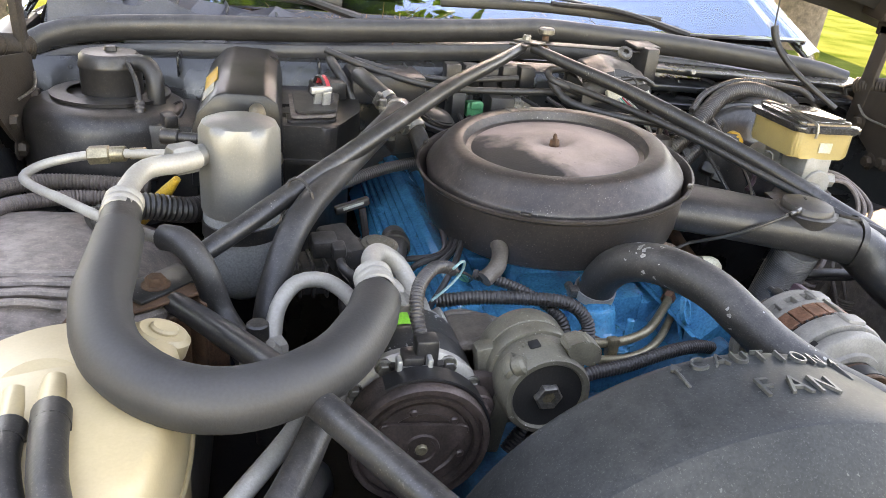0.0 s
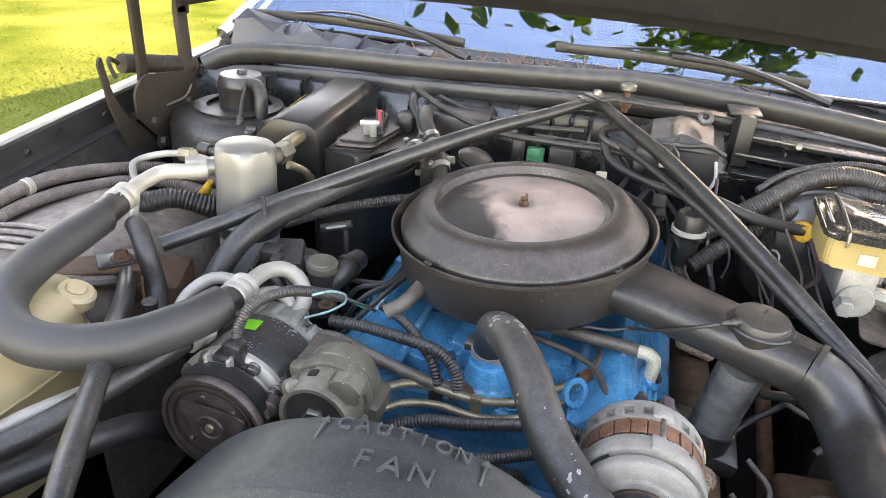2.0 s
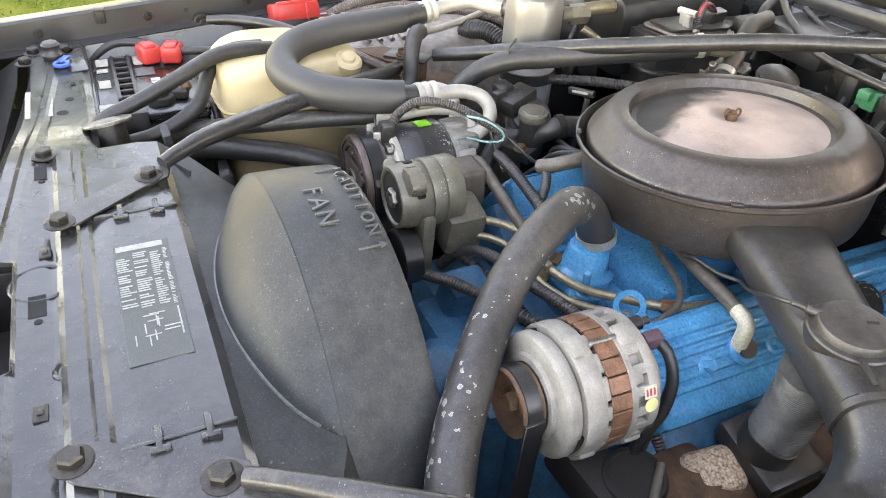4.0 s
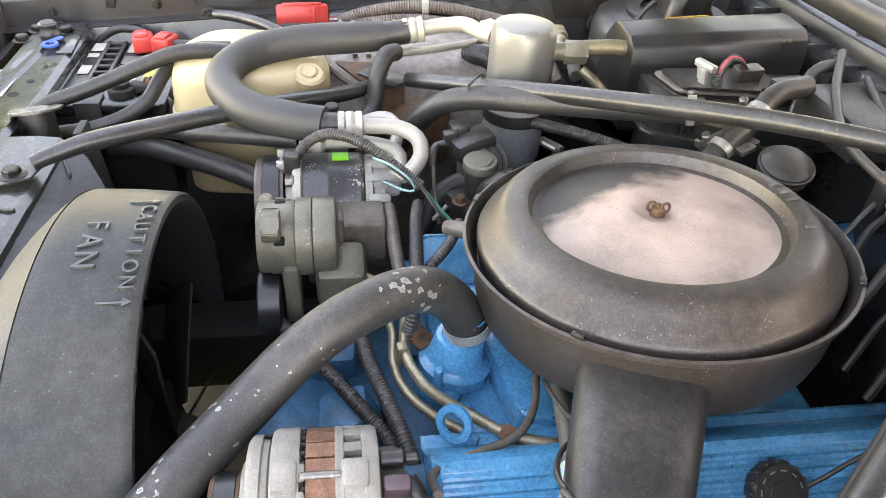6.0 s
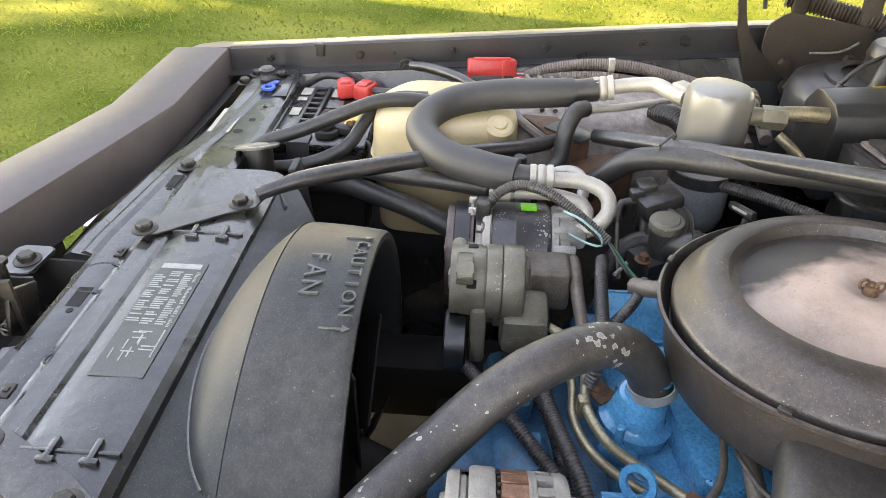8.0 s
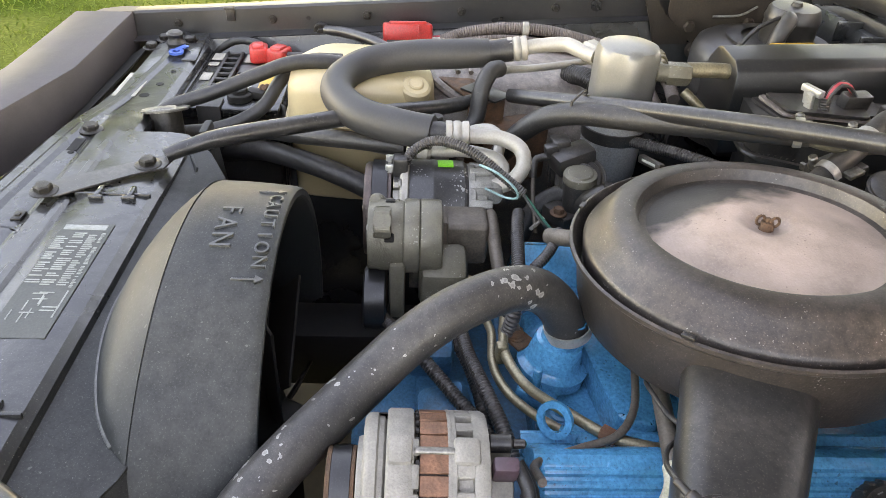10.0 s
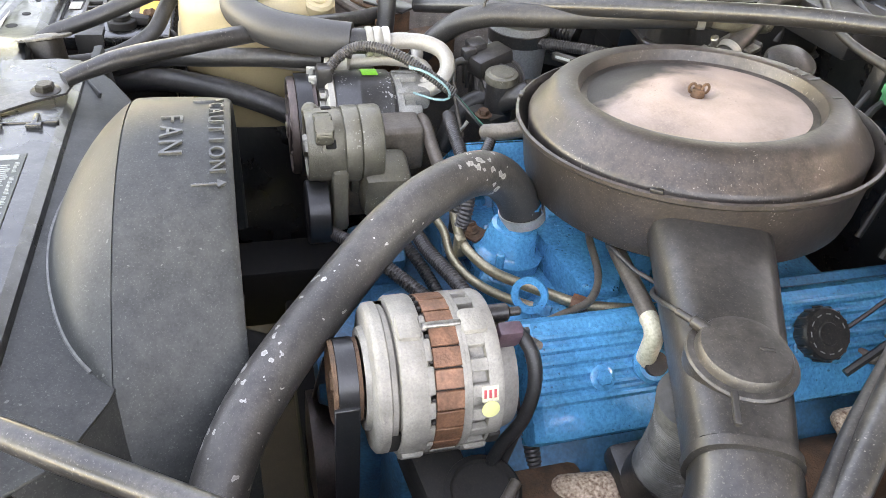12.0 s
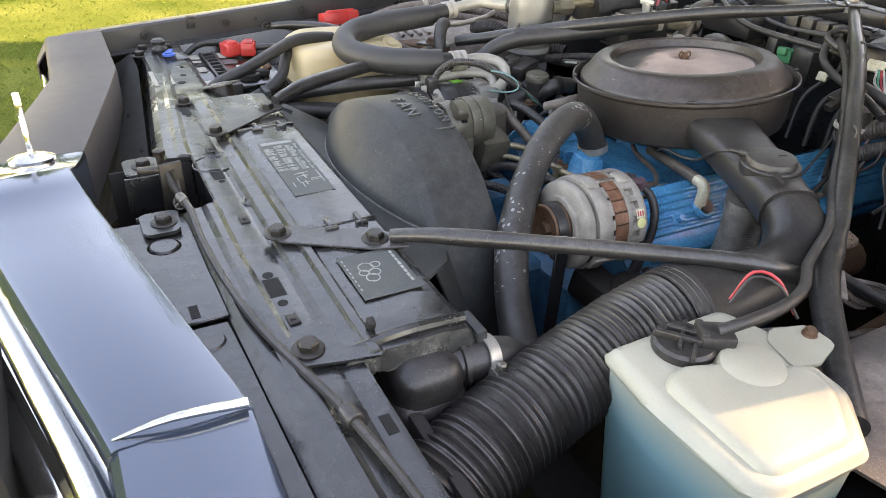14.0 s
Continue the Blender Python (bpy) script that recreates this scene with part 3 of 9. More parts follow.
def tree(x, y, height, spread, seed, leaves, low=0.35, label=""):
    r = random.Random(seed)
    t = thing("tree", (x, y, GZ), label or "leafy broad tree with green sunlit crown on the lawn", "tree", "trees round the lawn")
    tips, bm = [], tube([(x, y, GZ - 0.1), (x + 0.1, y, GZ + height * 0.3), (x - 0.1, y + 0.1, GZ + height * 0.6), (x, y, GZ + height * 0.92)], [height * 0.03, height * 0.022, height * 0.014, 0.02], 10, step=0.4)
    for i in range(13):
        h = low + (0.95 - low) * r.random()
        a, l = r.uniform(0, 6.28), spread * (1.15 - 0.6 * h) * r.uniform(0.6, 1.0)
        p0 = Vector((x, y, GZ + height * h))
        p2 = p0 + Vector((math.cos(a) * l, math.sin(a) * l, l * r.uniform(0.15, 0.6)))
        p1 = (p0 + p2) / 2 + Vector((0, 0, -0.06 * l))
        bm = merge(bm, tube([p0, p1, p2], [height * 0.009, height * 0.006, 0.008], 6, step=0.5))
        tips += [p0.lerp(p2, f) for f in (0.45, 0.6, 0.75, 0.9, 1.0)]
    part("trunk", bm, BARK, t, "brown branching trunk")
    v, f = [], []
    for i in range(leaves):
        c = r.choice(tips) + Vector((r.gauss(0, 1), r.gauss(0, 1), r.gauss(0, 0.7))) * spread * 0.13
        u = Vector((r.gauss(0, 1), r.gauss(0, 1), r.gauss(0, 1))).normalized()
        w = u.cross(Vector((r.gauss(0, 1), r.gauss(0, 1), r.gauss(0, 1)))).normalized()
        q, o = r.uniform(0.07, 0.16), len(v)
        v += [c - u * q, c + w * q * 0.5, c + u * q, c - w * q * 0.5]
        f += [(o, o + 1, o + 2, o + 3)]
    v = [tuple(PLACE[t].inverted() @ Vector(p)) for p in v]
    me = bpy.data.meshes.new("crown")
    me.from_pydata(v, [], f)
    me.materials.append(LEAF)
    cr = new("crown", me)
    cr.parent = t
    tagged(cr, kind="stuff")
    return t


tree(-10.5, -5.0, 5.6, 3.2, 3, 9000, 0.12)
# unseen tree added behind the car; its dense crown keeps sun off the bay
tree(-0.19, 9.6, 12.0, 3.2, 5, 44000, 0.34)
tree(-7.5, 8.5, 11.0, 4.2, 6, 6000)
tree(2.5, -9.5, 11.0, 4.5, 8, 6000)
tree(1.2, 5.8, 11.5, 2.3, 23, 2600, 0.62)
# unseen tree added behind the driver's side to dim the sky glow
tree(6.6, 8.6, 12.5, 4.2, 21, 12000, 0.2)
tree(-2.6, 6.4, 11.5, 3.0, 14, 6000, 0.55)
tree(-13.0, 3.5, 6.2, 3.6, 11, 5000, 0.2)
tree(-13.5, -0.8, 6.0, 3.6, 15, 6000, 0.15)
tree(-14.0, 7.5, 7.0, 4.0, 16, 6000, 0.15)
tree(-12.5, -9.5, 6.5, 3.8, 17, 6000, 0.15)

# ---- the car's body ----
car = thing("car", (0, 0.5, GZ), "dark grey saloon car with its bonnet open, standing on the lawn", "car")


def fender_z(y):
    return 1.0 + 0.082 * (y + 0.2) - 0.012 * max(0, y - 0.7)


def fender(s, end):
    """s: -1 passenger side, +1 driver's side."""
    rows = []
    for i in range(26):
        y = -0.2 + (end + 0.2) * i / 25
        z = fender_z(y)
        rows.append([(s * x, y, z + dz) for x, dz in ((0.775, -0.048), (0.80, -0.046), (0.803, -0.004), (0.807, 0.0), (0.82, 0.0), (0.845, -0.003), (0.862, -0.012), (0.872, -0.030), (0.880, -0.08), (0.90, -0.2), (0.91, -0.34), (0.90, -0.5), (0.89, -0.62))])
    f = part("fender", thick(plate(rows), 0.0025), FENDERP, car, "dark grey steel front fender with dusty inner flange")
    y = -0.118
    while y < end - 0.1:
        part("flange_bolt", bolt((s * 0.799, y, fender_z(y) - 0.024), (-s, 0, 0), 0.006, 0.006, 1.4), DARKBOLT, f)
        y += 0.18
    for y in (0.13,):
        part("hole", cyl((s * 0.8005, y, fender_z(y) - 0.025), (-s, 0, 0), 0.004, 0.0016, 0.0005, 14), DEEP, f)
    tab = rbox((0.006, 0.016, 0.026), Matrix.Translation((s * 0.796, -0.016, fender_z(0) - 0.012)), 0.002)
    part("bumper_tab", merge(tab, rbox((0.016, 0.018, 0.006), Matrix.Translation((s * 0.79, -0.016, fender_z(0) + 0.002)), 0.002)), BLACK, f)
    return f


fender(-1, 1.28)
fender(1, 1.28)
# fender corner at the nose: a raised facet that turns down to the header
for s in (-1, 1):
    rows = [[(s * 0.803, -0.2, 1.0), (s * 0.80, -0.235, 0.999), (s * 0.78, -0.27, 0.996), (s * 0.76, -0.31, 0.985), (s * 0.75, -0.335, 0.955), (s * 0.75, -0.34, 0.60)],
            [(s * 0.862, -0.2, 0.992), (s * 0.860, -0.24, 0.991), (s * 0.85, -0.275, 0.988), (s * 0.84, -0.315, 0.975), (s * 0.835, -0.335, 0.945), (s * 0.83, -0.34, 0.60)],
            [(s * 0.879, -0.2, 0.925), (s * 0.876, -0.24, 0.923), (s * 0.868, -0.28, 0.92), (s * 0.86, -0.31, 0.91), (s * 0.855, -0.33, 0.89), (s * 0.85, -0.335, 0.60)],
            [(s * 0.90, -0.2, 0.75), (s * 0.90, -0.24, 0.75), (s * 0.895, -0.28, 0.75), (s * 0.885, -0.31, 0.75), (s * 0.88, -0.33, 0.75), (s * 0.87, -0.335, 0.60)]]
    part("fender_cap", thick(plate(rows), 0.003), MAUVEREFLECT, car, "fender nose in mauve-grey for its dark reflection")

# header panel: its rear edge runs forward to a peak in the middle
def header_rear(x):
    q = abs(x + 0.03)
    return -0.30 + 0.10 * min(1, q / 0.48)


def header_front(x):
    return header_rear(x) - 0.135 + 0.02 * min(1, abs(x + 0.03) / 0.5)


NOSE = ((0, -0.085), (0.0, -0.006), (0.012, -0.001), (0.03, 0.0), (0.5, -0.001), (0.90, -0.003), (0.94, -0.005), (0.97, -0.010), (0.99, -0.02), (1.0, -0.04), (1.0, -0.075))


def nose_rows(xs):
    rows = []
    for f, dz in NOSE:
        row = []
        for x in xs:
            yr, yf = header_rear(x), header_front(x)
            peak = 0.012 * max(0, 1 - abs(x + 0.03) / 0.05)
            row.append((x, yr + (yf - yr) * f, 1.0 + dz + peak + 0.012 * max(0, 1 - abs(x + 0.03) / 0.5)))
        rows.append(row)
    return rows


header = part("header_panel", thick(plate(nose_rows([-0.1165, -0.09, -0.06, -0.03, 0.0, 0.06, 0.14, 0.24, 0.34, 0.42, 0.455])), 0.003), PAINT, car, "glossy painted nose panel that mirrors the sky", 30)
# passenger half: its dark reflection is put into the colour
part("headlamp_panel", thick(plate(nose_rows([-0.80, -0.7, -0.6, -0.52, -0.4, -0.3, -0.2, -0.119])), 0.003), MAUVEREFLECT, car, "panel over the headlamps, greyed for its dark reflection", 30)
# lower outer panel beyond the bright trim, over the headlamps
rows = []
for f, dz in ((0, -0.05), (0.0, -0.006), (0.02, -0.002), (0.05, -0.001), (0.5, -0.002), (0.90, -0.004), (0.96, -0.012), (1.0, -0.05), (1.0, -0.2)):
    rows.append([(x, header_rear(x) + (header_front(x) - header_rear(x)) * f, 1.0 + dz) for x in (0.4545, 0.5, 0.6, 0.7, 0.76)])
part("headlamp_panel", thick(plate(rows), 0.003), PAINT, car, "glossy painted panel over the headlamps", 30)
trim = tube([(0.455, header_rear(0.455) - 0.004, 1.006), (0.45, -0.26, 1.008), (0.444, header_front(0.44) + 0.012, 0.998)], [0.0045, 0.0038, 0.001], 10)
part("trim_spear", trim, CHROME, car, "tapered bright chrome trim spear")
bm = tube([(x, header_front(x) - 0.006, 0.93 + 0.012 * max(0, 1 - abs(x + 0.03) / 0.5)) for x in (-0.74, -0.5, -0.3, -0.1, -0.03, 0.05, 0.25, 0.5, 0.74)], 0.013, 10, step=0.03)
part("grille_moulding", bm, CHROME, car, "bright chrome moulding along the nose")
rows = [[(x, header_front(x) + dy, z + 0.010 * max(0, 1 - abs(x + 0.03) / 0.5)) for x in np.linspace(-0.48, 0.445, 15)] for dy, z in ((0.0, 0.926), (-0.020, 0.921), (-0.027, 0.912), (-0.028, 0.903), (-0.036, 0.899), (-0.046, 0.892), (-0.050, 0.880), (-0.050, 0.858), (-0.040, 0.850))]
part("grille_surround", thick(plate(rows), 0.002), CHROME, car, "stepped chrome grille surround under the nose", 30)
bm = box(-0.42, 0.36, -0.43, -0.40, 0.62, 0.93, 0.004)
grille = part("grille", bm, DEEP, car, "dark grille opening behind chrome bars")
for i in range(9):
    x = -0.38 + 0.0875 * i
    part("grille_bar", box(x - 0.003, x + 0.003, -0.447, -0.43, 0.63, 0.925, 0.001), CHROME, grille, "chrome grille bar")
for z in (0.70, 0.77, 0.84, 0.91):
    part("grille_bar", box(-0.41, 0.35, -0.441, -0.4305, z - 0.003, z + 0.003, 0.001), CHROME, grille)
part("front_bumper", merge(box(-0.9, 0.9, -0.52, -0.43, 0.42, 0.60, 0.03, 3)), CHROME, car, "wide chrome front bumper")
for s in (-1, 1):
    for k in (0, 1):
        x = s * (0.52 + 0.17 * k)
        h = part("headlamp", box(x - 0.078, x + 0.078, -0.375, -0.345, 0.68, 0.80, 0.006), CHROME, car, "rectangular headlamp in a chrome bezel")
        part("lens", box(x - 0.07, x + 0.07, -0.381, -0.3745, 0.69, 0.79, 0.003), GLASS, h, "clear glass headlamp lens")
# stand-up ornament: oval base and narrow upright
orn = thing("bonnet_ornament", (-0.105, -0.345, 1.012), "small upright chrome ornament on an oval base", "ornament")
part("base", lathe([(0, 0), (0.019, 0), (0.019, 0.004), (0.012, 0.009), (0, 0.010)], Matrix.Translation((-0.105, -0.345, 1.011)) @ Matrix.Diagonal((1, 1.5, 1, 1)), 24), CHROME, orn)
part("upright", merge(rbox((0.0035, 0.007, 0.055), Matrix.Translation((-0.118, -0.345, 1.045)) @ pose(0, 0, 0, 0, -12, 0), 0.002), rbox((0.0028, 0.009, 0.03), Matrix.Translation((-0.124, -0.345, 1.082)) @ pose(0, 0, 0, 0, -10, 0), 0.0015)), CHROME, orn)

# ---- radiator support ----
# plate with a stepped channel, running the width of the nose
sect = ((-0.200, 0.90), (-0.196, 0.955), (-0.188, 0.974), (-0.178, 0.980), (-0.165, 0.980), (-0.158, 0.9835), (-0.150, 0.9835), (-0.143, 0.980), (-0.118, 0.980), (-0.112, 0.9785), (-0.105, 0.980), (-0.06, 0.980), (-0.05, 0.975), (-0.045, 0.90))


def nose_edge(x, y):
    """The plate's front edge curves forward on the driver's side and its rear edge stands back beside the radiator tank."""
    shift = 0.05 * min(1, max(0, -0.15 - x) / 0.5) if x < -0.15 else 0.018 * max(0, (x - 0.2) / 0.6)
    if -0.115 < x < 0.05 and y < -0.14:
        y = max(y, -0.146) - 0.001 * (-0.14 - y)
    if x > 0.40 and y > -0.09:
        y = -0.09 + (y + 0.06) * 0.02
    return y + (shift if y < -0.13 else 0)


rows = [[(x, nose_edge(x, y), z - 0.014 * min(1, max(0, (-0.36 - x) / 0.12))) for y, z in sect] for x in sorted(list(np.linspace(-0.79, 0.79, 46)) + [-0.12, -0.114, 0.049, 0.056, 0.399, 0.402])]
support = part("radiator_support", thick(plate(rows), 0.002), TINBLACK, car, "black painted steel radiator support with slots and dust", 25)
# black boxes proud of the plate, coloured for the slots' shade
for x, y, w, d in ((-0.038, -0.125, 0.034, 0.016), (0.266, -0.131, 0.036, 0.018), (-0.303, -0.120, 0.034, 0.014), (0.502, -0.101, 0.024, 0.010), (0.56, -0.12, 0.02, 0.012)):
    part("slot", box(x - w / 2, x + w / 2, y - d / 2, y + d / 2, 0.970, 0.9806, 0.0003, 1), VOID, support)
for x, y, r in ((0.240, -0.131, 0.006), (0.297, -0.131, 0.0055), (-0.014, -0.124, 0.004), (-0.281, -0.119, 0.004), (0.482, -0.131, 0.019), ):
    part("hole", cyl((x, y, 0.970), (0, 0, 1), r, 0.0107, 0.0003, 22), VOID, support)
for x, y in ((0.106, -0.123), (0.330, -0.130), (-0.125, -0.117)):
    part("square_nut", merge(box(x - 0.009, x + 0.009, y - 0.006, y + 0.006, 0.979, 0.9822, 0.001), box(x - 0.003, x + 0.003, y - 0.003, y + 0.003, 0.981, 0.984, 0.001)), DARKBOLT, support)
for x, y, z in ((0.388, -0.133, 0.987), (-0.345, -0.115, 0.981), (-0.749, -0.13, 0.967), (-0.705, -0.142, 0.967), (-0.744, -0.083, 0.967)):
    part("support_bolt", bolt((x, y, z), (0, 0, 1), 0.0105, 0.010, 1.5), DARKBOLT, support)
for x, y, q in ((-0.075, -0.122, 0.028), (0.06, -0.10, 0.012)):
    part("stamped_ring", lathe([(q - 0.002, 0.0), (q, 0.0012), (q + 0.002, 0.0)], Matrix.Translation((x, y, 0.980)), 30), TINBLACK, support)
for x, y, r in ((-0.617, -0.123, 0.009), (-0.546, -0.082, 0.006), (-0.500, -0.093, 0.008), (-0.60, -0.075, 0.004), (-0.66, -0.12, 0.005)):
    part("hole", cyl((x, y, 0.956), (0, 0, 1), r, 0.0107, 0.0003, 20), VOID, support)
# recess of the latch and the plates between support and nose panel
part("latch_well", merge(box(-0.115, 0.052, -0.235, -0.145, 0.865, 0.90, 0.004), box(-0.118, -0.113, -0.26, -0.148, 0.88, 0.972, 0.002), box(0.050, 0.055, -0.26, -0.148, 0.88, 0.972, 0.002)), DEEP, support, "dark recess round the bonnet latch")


def filler(x0, x1, z, gap=0.002, n=6):
    front = [(x, -0.30 + 0.10 * min(1, abs(x + 0.03) / 0.48) + 0.003) for x in np.linspace(x0, x1, n)]
    back = [(x, nose_edge(x, -0.200) - gap) for x in np.linspace(x1, x0, n)]
    return slab(front + back, 0.004, Matrix.Translation((0, 0, z)), 0.0012)


fr = part("front_filler", filler(0.062, 0.292, 0.974, -0.013), TINBLACK, support, "bluish black filler plate behind the nose panel")
part("stamped_disc", lathe([(0, 0.0022), (0.015, 0.0022), (0.017, 0.0), (0.019, 0.0)], Matrix.Translation((0.130, -0.222, 0.978)), 30), TINBLACK, fr)
part("slot", box(0.262, 0.285, -0.220, -0.211, 0.972, 0.9786, 0.0003, 1), VOID, fr)
fr2 = part("front_filler", filler(0.296, 0.70, 0.970, -0.010), TINBLACK, support, "bluish black filler plate behind the nose panel")
part("stamped_disc", lathe([(0, 0.0022), (0.015, 0.0022), (0.017, 0.0), (0.019, 0.0)], Matrix.Translation((0.322, -0.212, 0.974)), 30), TINBLACK, fr2)
SLOPE = Matrix(((1, 0, 0, 0), (0, 1, 0, 0), (0, 0.6, 1, 0.096), (0, 0, 0, 1)))
bm = filler(-0.75, -0.118, 0.955, 0.003)
bm.transform(SLOPE)
fr3 = part("front_filler", bm, FILLER, support, "black filler plate sloping behind the nose panel")
for x in (-0.45, -0.28):
    bm = box(x - 0.014, x + 0.014, -0.203, -0.197, 0.953, 0.9596, 0.0003, 1)
    bm.transform(SLOPE)
    part("slot", bm, VOID, fr3)
# dark floor added below the fillers so the gap shows black
part("dark_backing", merge(box(-0.79, 0.79, -0.31, -0.12, 0.78, 0.86, 0.01), box(-0.79, 0.79, -0.06, -0.045, 0.5, 0.93, 0.004)), DEEP, support)
for s_, bx in ((-1, -0.093), (1, 0.083)):
    tab = part("latch_tab", slab(round_poly([(bx - 0.030, -0.240), (bx + 0.026, -0.240), (bx + 0.026, -0.198), (bx - 0.030, -0.194)], 0.008), 0.005, Matrix.Translation((0, 0, 0.980)), 0.0015), TINBLACK, support, "folded black latch mounting tab")
    part("tab_bolt", bolt((bx, -0.214, 0.985), (0, 0, 1), 0.0105, 0.010, 1.5), DARKBOLT, tab)
    part("tab_side", rbox((0.004, 0.05, 0.05), pose(bx - s_ * 0.028, -0.218, 0.957, 0, 0, 0), 0.001), TINBLACK, tab)
latch = part("bonnet_latch", merge(rbox((0.006, 0.030, 0.075), pose(-0.005, -0.188, 0.985, 0, 0, 10), 0.002), rbox((0.050, 0.006, 0.05), pose(-0.02, -0.182, 0.975, 0, -24, 0), 0.002), rbox((0.012, 0.045, 0.008), pose(-0.012, -0.205, 1.012, 0, 0, -14), 0.002)), DARKBOLT, support, "dark bonnet latch with its lever")
part("latch_spring", tube([(-0.045 + 0.0016 * i, -0.186 + 0.006 * math.cos(i * 1.2), 0.968 + 0.006 * math.sin(i * 1.2)) for i in range(40)], 0.0013, 5, step=0.004), STEEL, latch)
part("latch_stud", merge(cyl((-0.03, -0.196, 1.005), (0, 0, 1), 0.005, 0.022, n=12), lathe([(0, 0), (0.008, 0), (0.009, 0.006), (0, 0.008)], axis((-0.03, -0.196, 1.025), (0, 0, 1)), 6)), DARKBOLT, latch)
part("latch_lever", tube([(-0.005, -0.192, 1.01), (0.015, -0.188, 0.995), (0.04, -0.182, 0.985)], [0.005, 0.006, 0.004], 8), DARKBOLT, latch)

# raised cover over the radiator, with folded ends
cov_x0, cov_x1 = -0.345, 0.425
sect = ((-0.107, 0.980), (-0.101, 0.9838), (-0.090, 0.984), (-0.085, 0.9842), (-0.081, 0.9882), (-0.073, 0.9882), (-0.069, 0.985), (-0.050, 0.985), (-0.005, 0.986), (0.020, 0.983), (0.028, 0.977), (0.031, 0.955), (0.032, 0.925))
xs = [cov_x0, cov_x0 + 0.008] + list(np.linspace(cov_x0 + 0.03, cov_x1 - 0.03, 16)) + [cov_x1 - 0.008, cov_x1]
rows = []
for x in xs:
    drop = 0.02 if x in (cov_x0, cov_x1) else 0.0
    lift = 0.004 if (-0.19 < x < 0.21) else 0.0
    rows.append([(x, y, z - drop * (z > 0.97) - (0.0 if y < -0.06 else 0) + (lift if -0.06 < y < 0.03 else 0)) for y, z in sect])
cover = part("radiator_cover", thick(plate(rows), 0.002), TINBLACK, support, "black dusty radiator cover panel with stamped ribs", 25)
for x in (-0.163, 0.177):
    part("rib", box(x - 0.002, x + 0.002, -0.066, 0.022, 0.985, 0.9915, 0.001), TINBLACK, support)
    for y in (-0.038, 0.0):
        part("clip_tab", merge(rbox((0.026, 0.006, 0.006), pose(x, y, 0.9915, 0, 0, 0), 0.0015), rbox((0.006, 0.016, 0.007), pose(x + 0.011, y, 0.991, 0, 0, 0), 0.0015)), TINBLACK, support)
part("end_tongue", slab(round_poly([(0.345, -0.104), (0.366, -0.150), (0.408, -0.150), (0.418, -0.105), (0.424, -0.07), (0.395, -0.075)], 0.006), 0.003, Matrix.Translation((0, 0, 0.9835)), 0.001), TINBLACK, support)
part("edge_clip", rbox((0.010, 0.008, 0.012), pose(0.382, -0.068, 0.992, 0, 15, 0), 0.002), DEEP, support)
part("end_rib", tube([(0.40, -0.10, 0.980), (0.402, -0.04, 0.988), (0.40, 0.025, 0.984)], 0.006, 8), TINBLACK, support)

# decals with unreadable print
def decal(x0, x1, y0, y1, z, kind, name="service_decal"):
    d = part(name, box(x0, x1, y0, y1, z, z + 0.0012, 0.0004, 1), PAPER, support, "worn grey service decal with small pale print")
    bars = []
    if kind == "long":
        bars.append(box(x0 + 0.003, x0 + 0.012, y0 + 0.003, y1 - 0.006, z + 0.001, z + 0.0019, 0.0002, 1))
        r = random.Random(2)
        for col, (f0, f1) in enumerate(((0.03, 0.30), (0.33, 0.60), (0.63, 0.83), (0.86, 0.95))):
            for i in range(26 if col < 3 else 40):
                pitch = 0.0036 if col < 3 else 0.0024
                if r.random() < 0.86:
                    xa = x0 + 0.018 + i * pitch
                    ya, yb = y0 + (y1 - y0) * f0, y0 + (y1 - y0) * f1
                    bars.append(box(xa, xa + pitch * 0.42, ya, ya + (yb - ya) * r.uniform(0.55, 1.0), z + 0.001, z + 0.0017, 0, 1))
        xa = x0 + 0.118
        for i in range(12):
            ya = y0 + 0.006 + r.random() * 0.03
            xb = xa + r.random() * 0.035
            if r.random() < 0.5:
                bars.append(box(xb, xb + 0.0012, ya, ya + 0.014, z + 0.001, z + 0.0017, 0, 1))
            else:
                bars.append(box(xb, xb + 0.014, ya, ya + 0.0012, z + 0.001, z + 0.0017, 0, 1))
        bars.append(box(xa + 0.0, xa + 0.04, y1 - 0.006, y1 - 0.0045, z + 0.001, z + 0.0017, 0, 1))
    else:
        for cx, cy, q in ((0.030, 0.024, 0.009), (0.042, 0.030, 0.007), (0.040, 0.018, 0.006), (0.052, 0.024, 0.008), (0.028, 0.036, 0.006)):
            m = Matrix.Translation((x0 + cx, y0 + cy, z + 0.001))
            bars.append(lathe([(q - 0.0012, 0), (q, 0), (q, 0.0007), (q - 0.0012, 0.0007), (q - 0.0012, 0)], m, 20))
        for i in range(8):
            bars.append(box(x0 + 0.008 + i * 0.0085, x0 + 0.014 + i * 0.0085, y1 - 0.008, y1 - 0.005, z + 0.001, z + 0.0017, 0, 1))
            bars.append(box(x0 + 0.008 + i * 0.0085, x0 + 0.012 + i * 0.0085, y0 + 0.003, y0 + 0.0045, z + 0.001, z + 0.0017, 0, 1))
    part("print", merge(*bars), INK, d)


decal(-0.098, 0.088, -0.052, 0.003, 0.9892, "long")
decal(0.250, 0.338, -0.056, 0.012, 0.9868, "belt")
part("part_decal", box(-0.586, -0.492, -0.142, -0.105, 0.9665, 0.9676, 0.0004, 1), PALE, support, "small yellowed paper label")

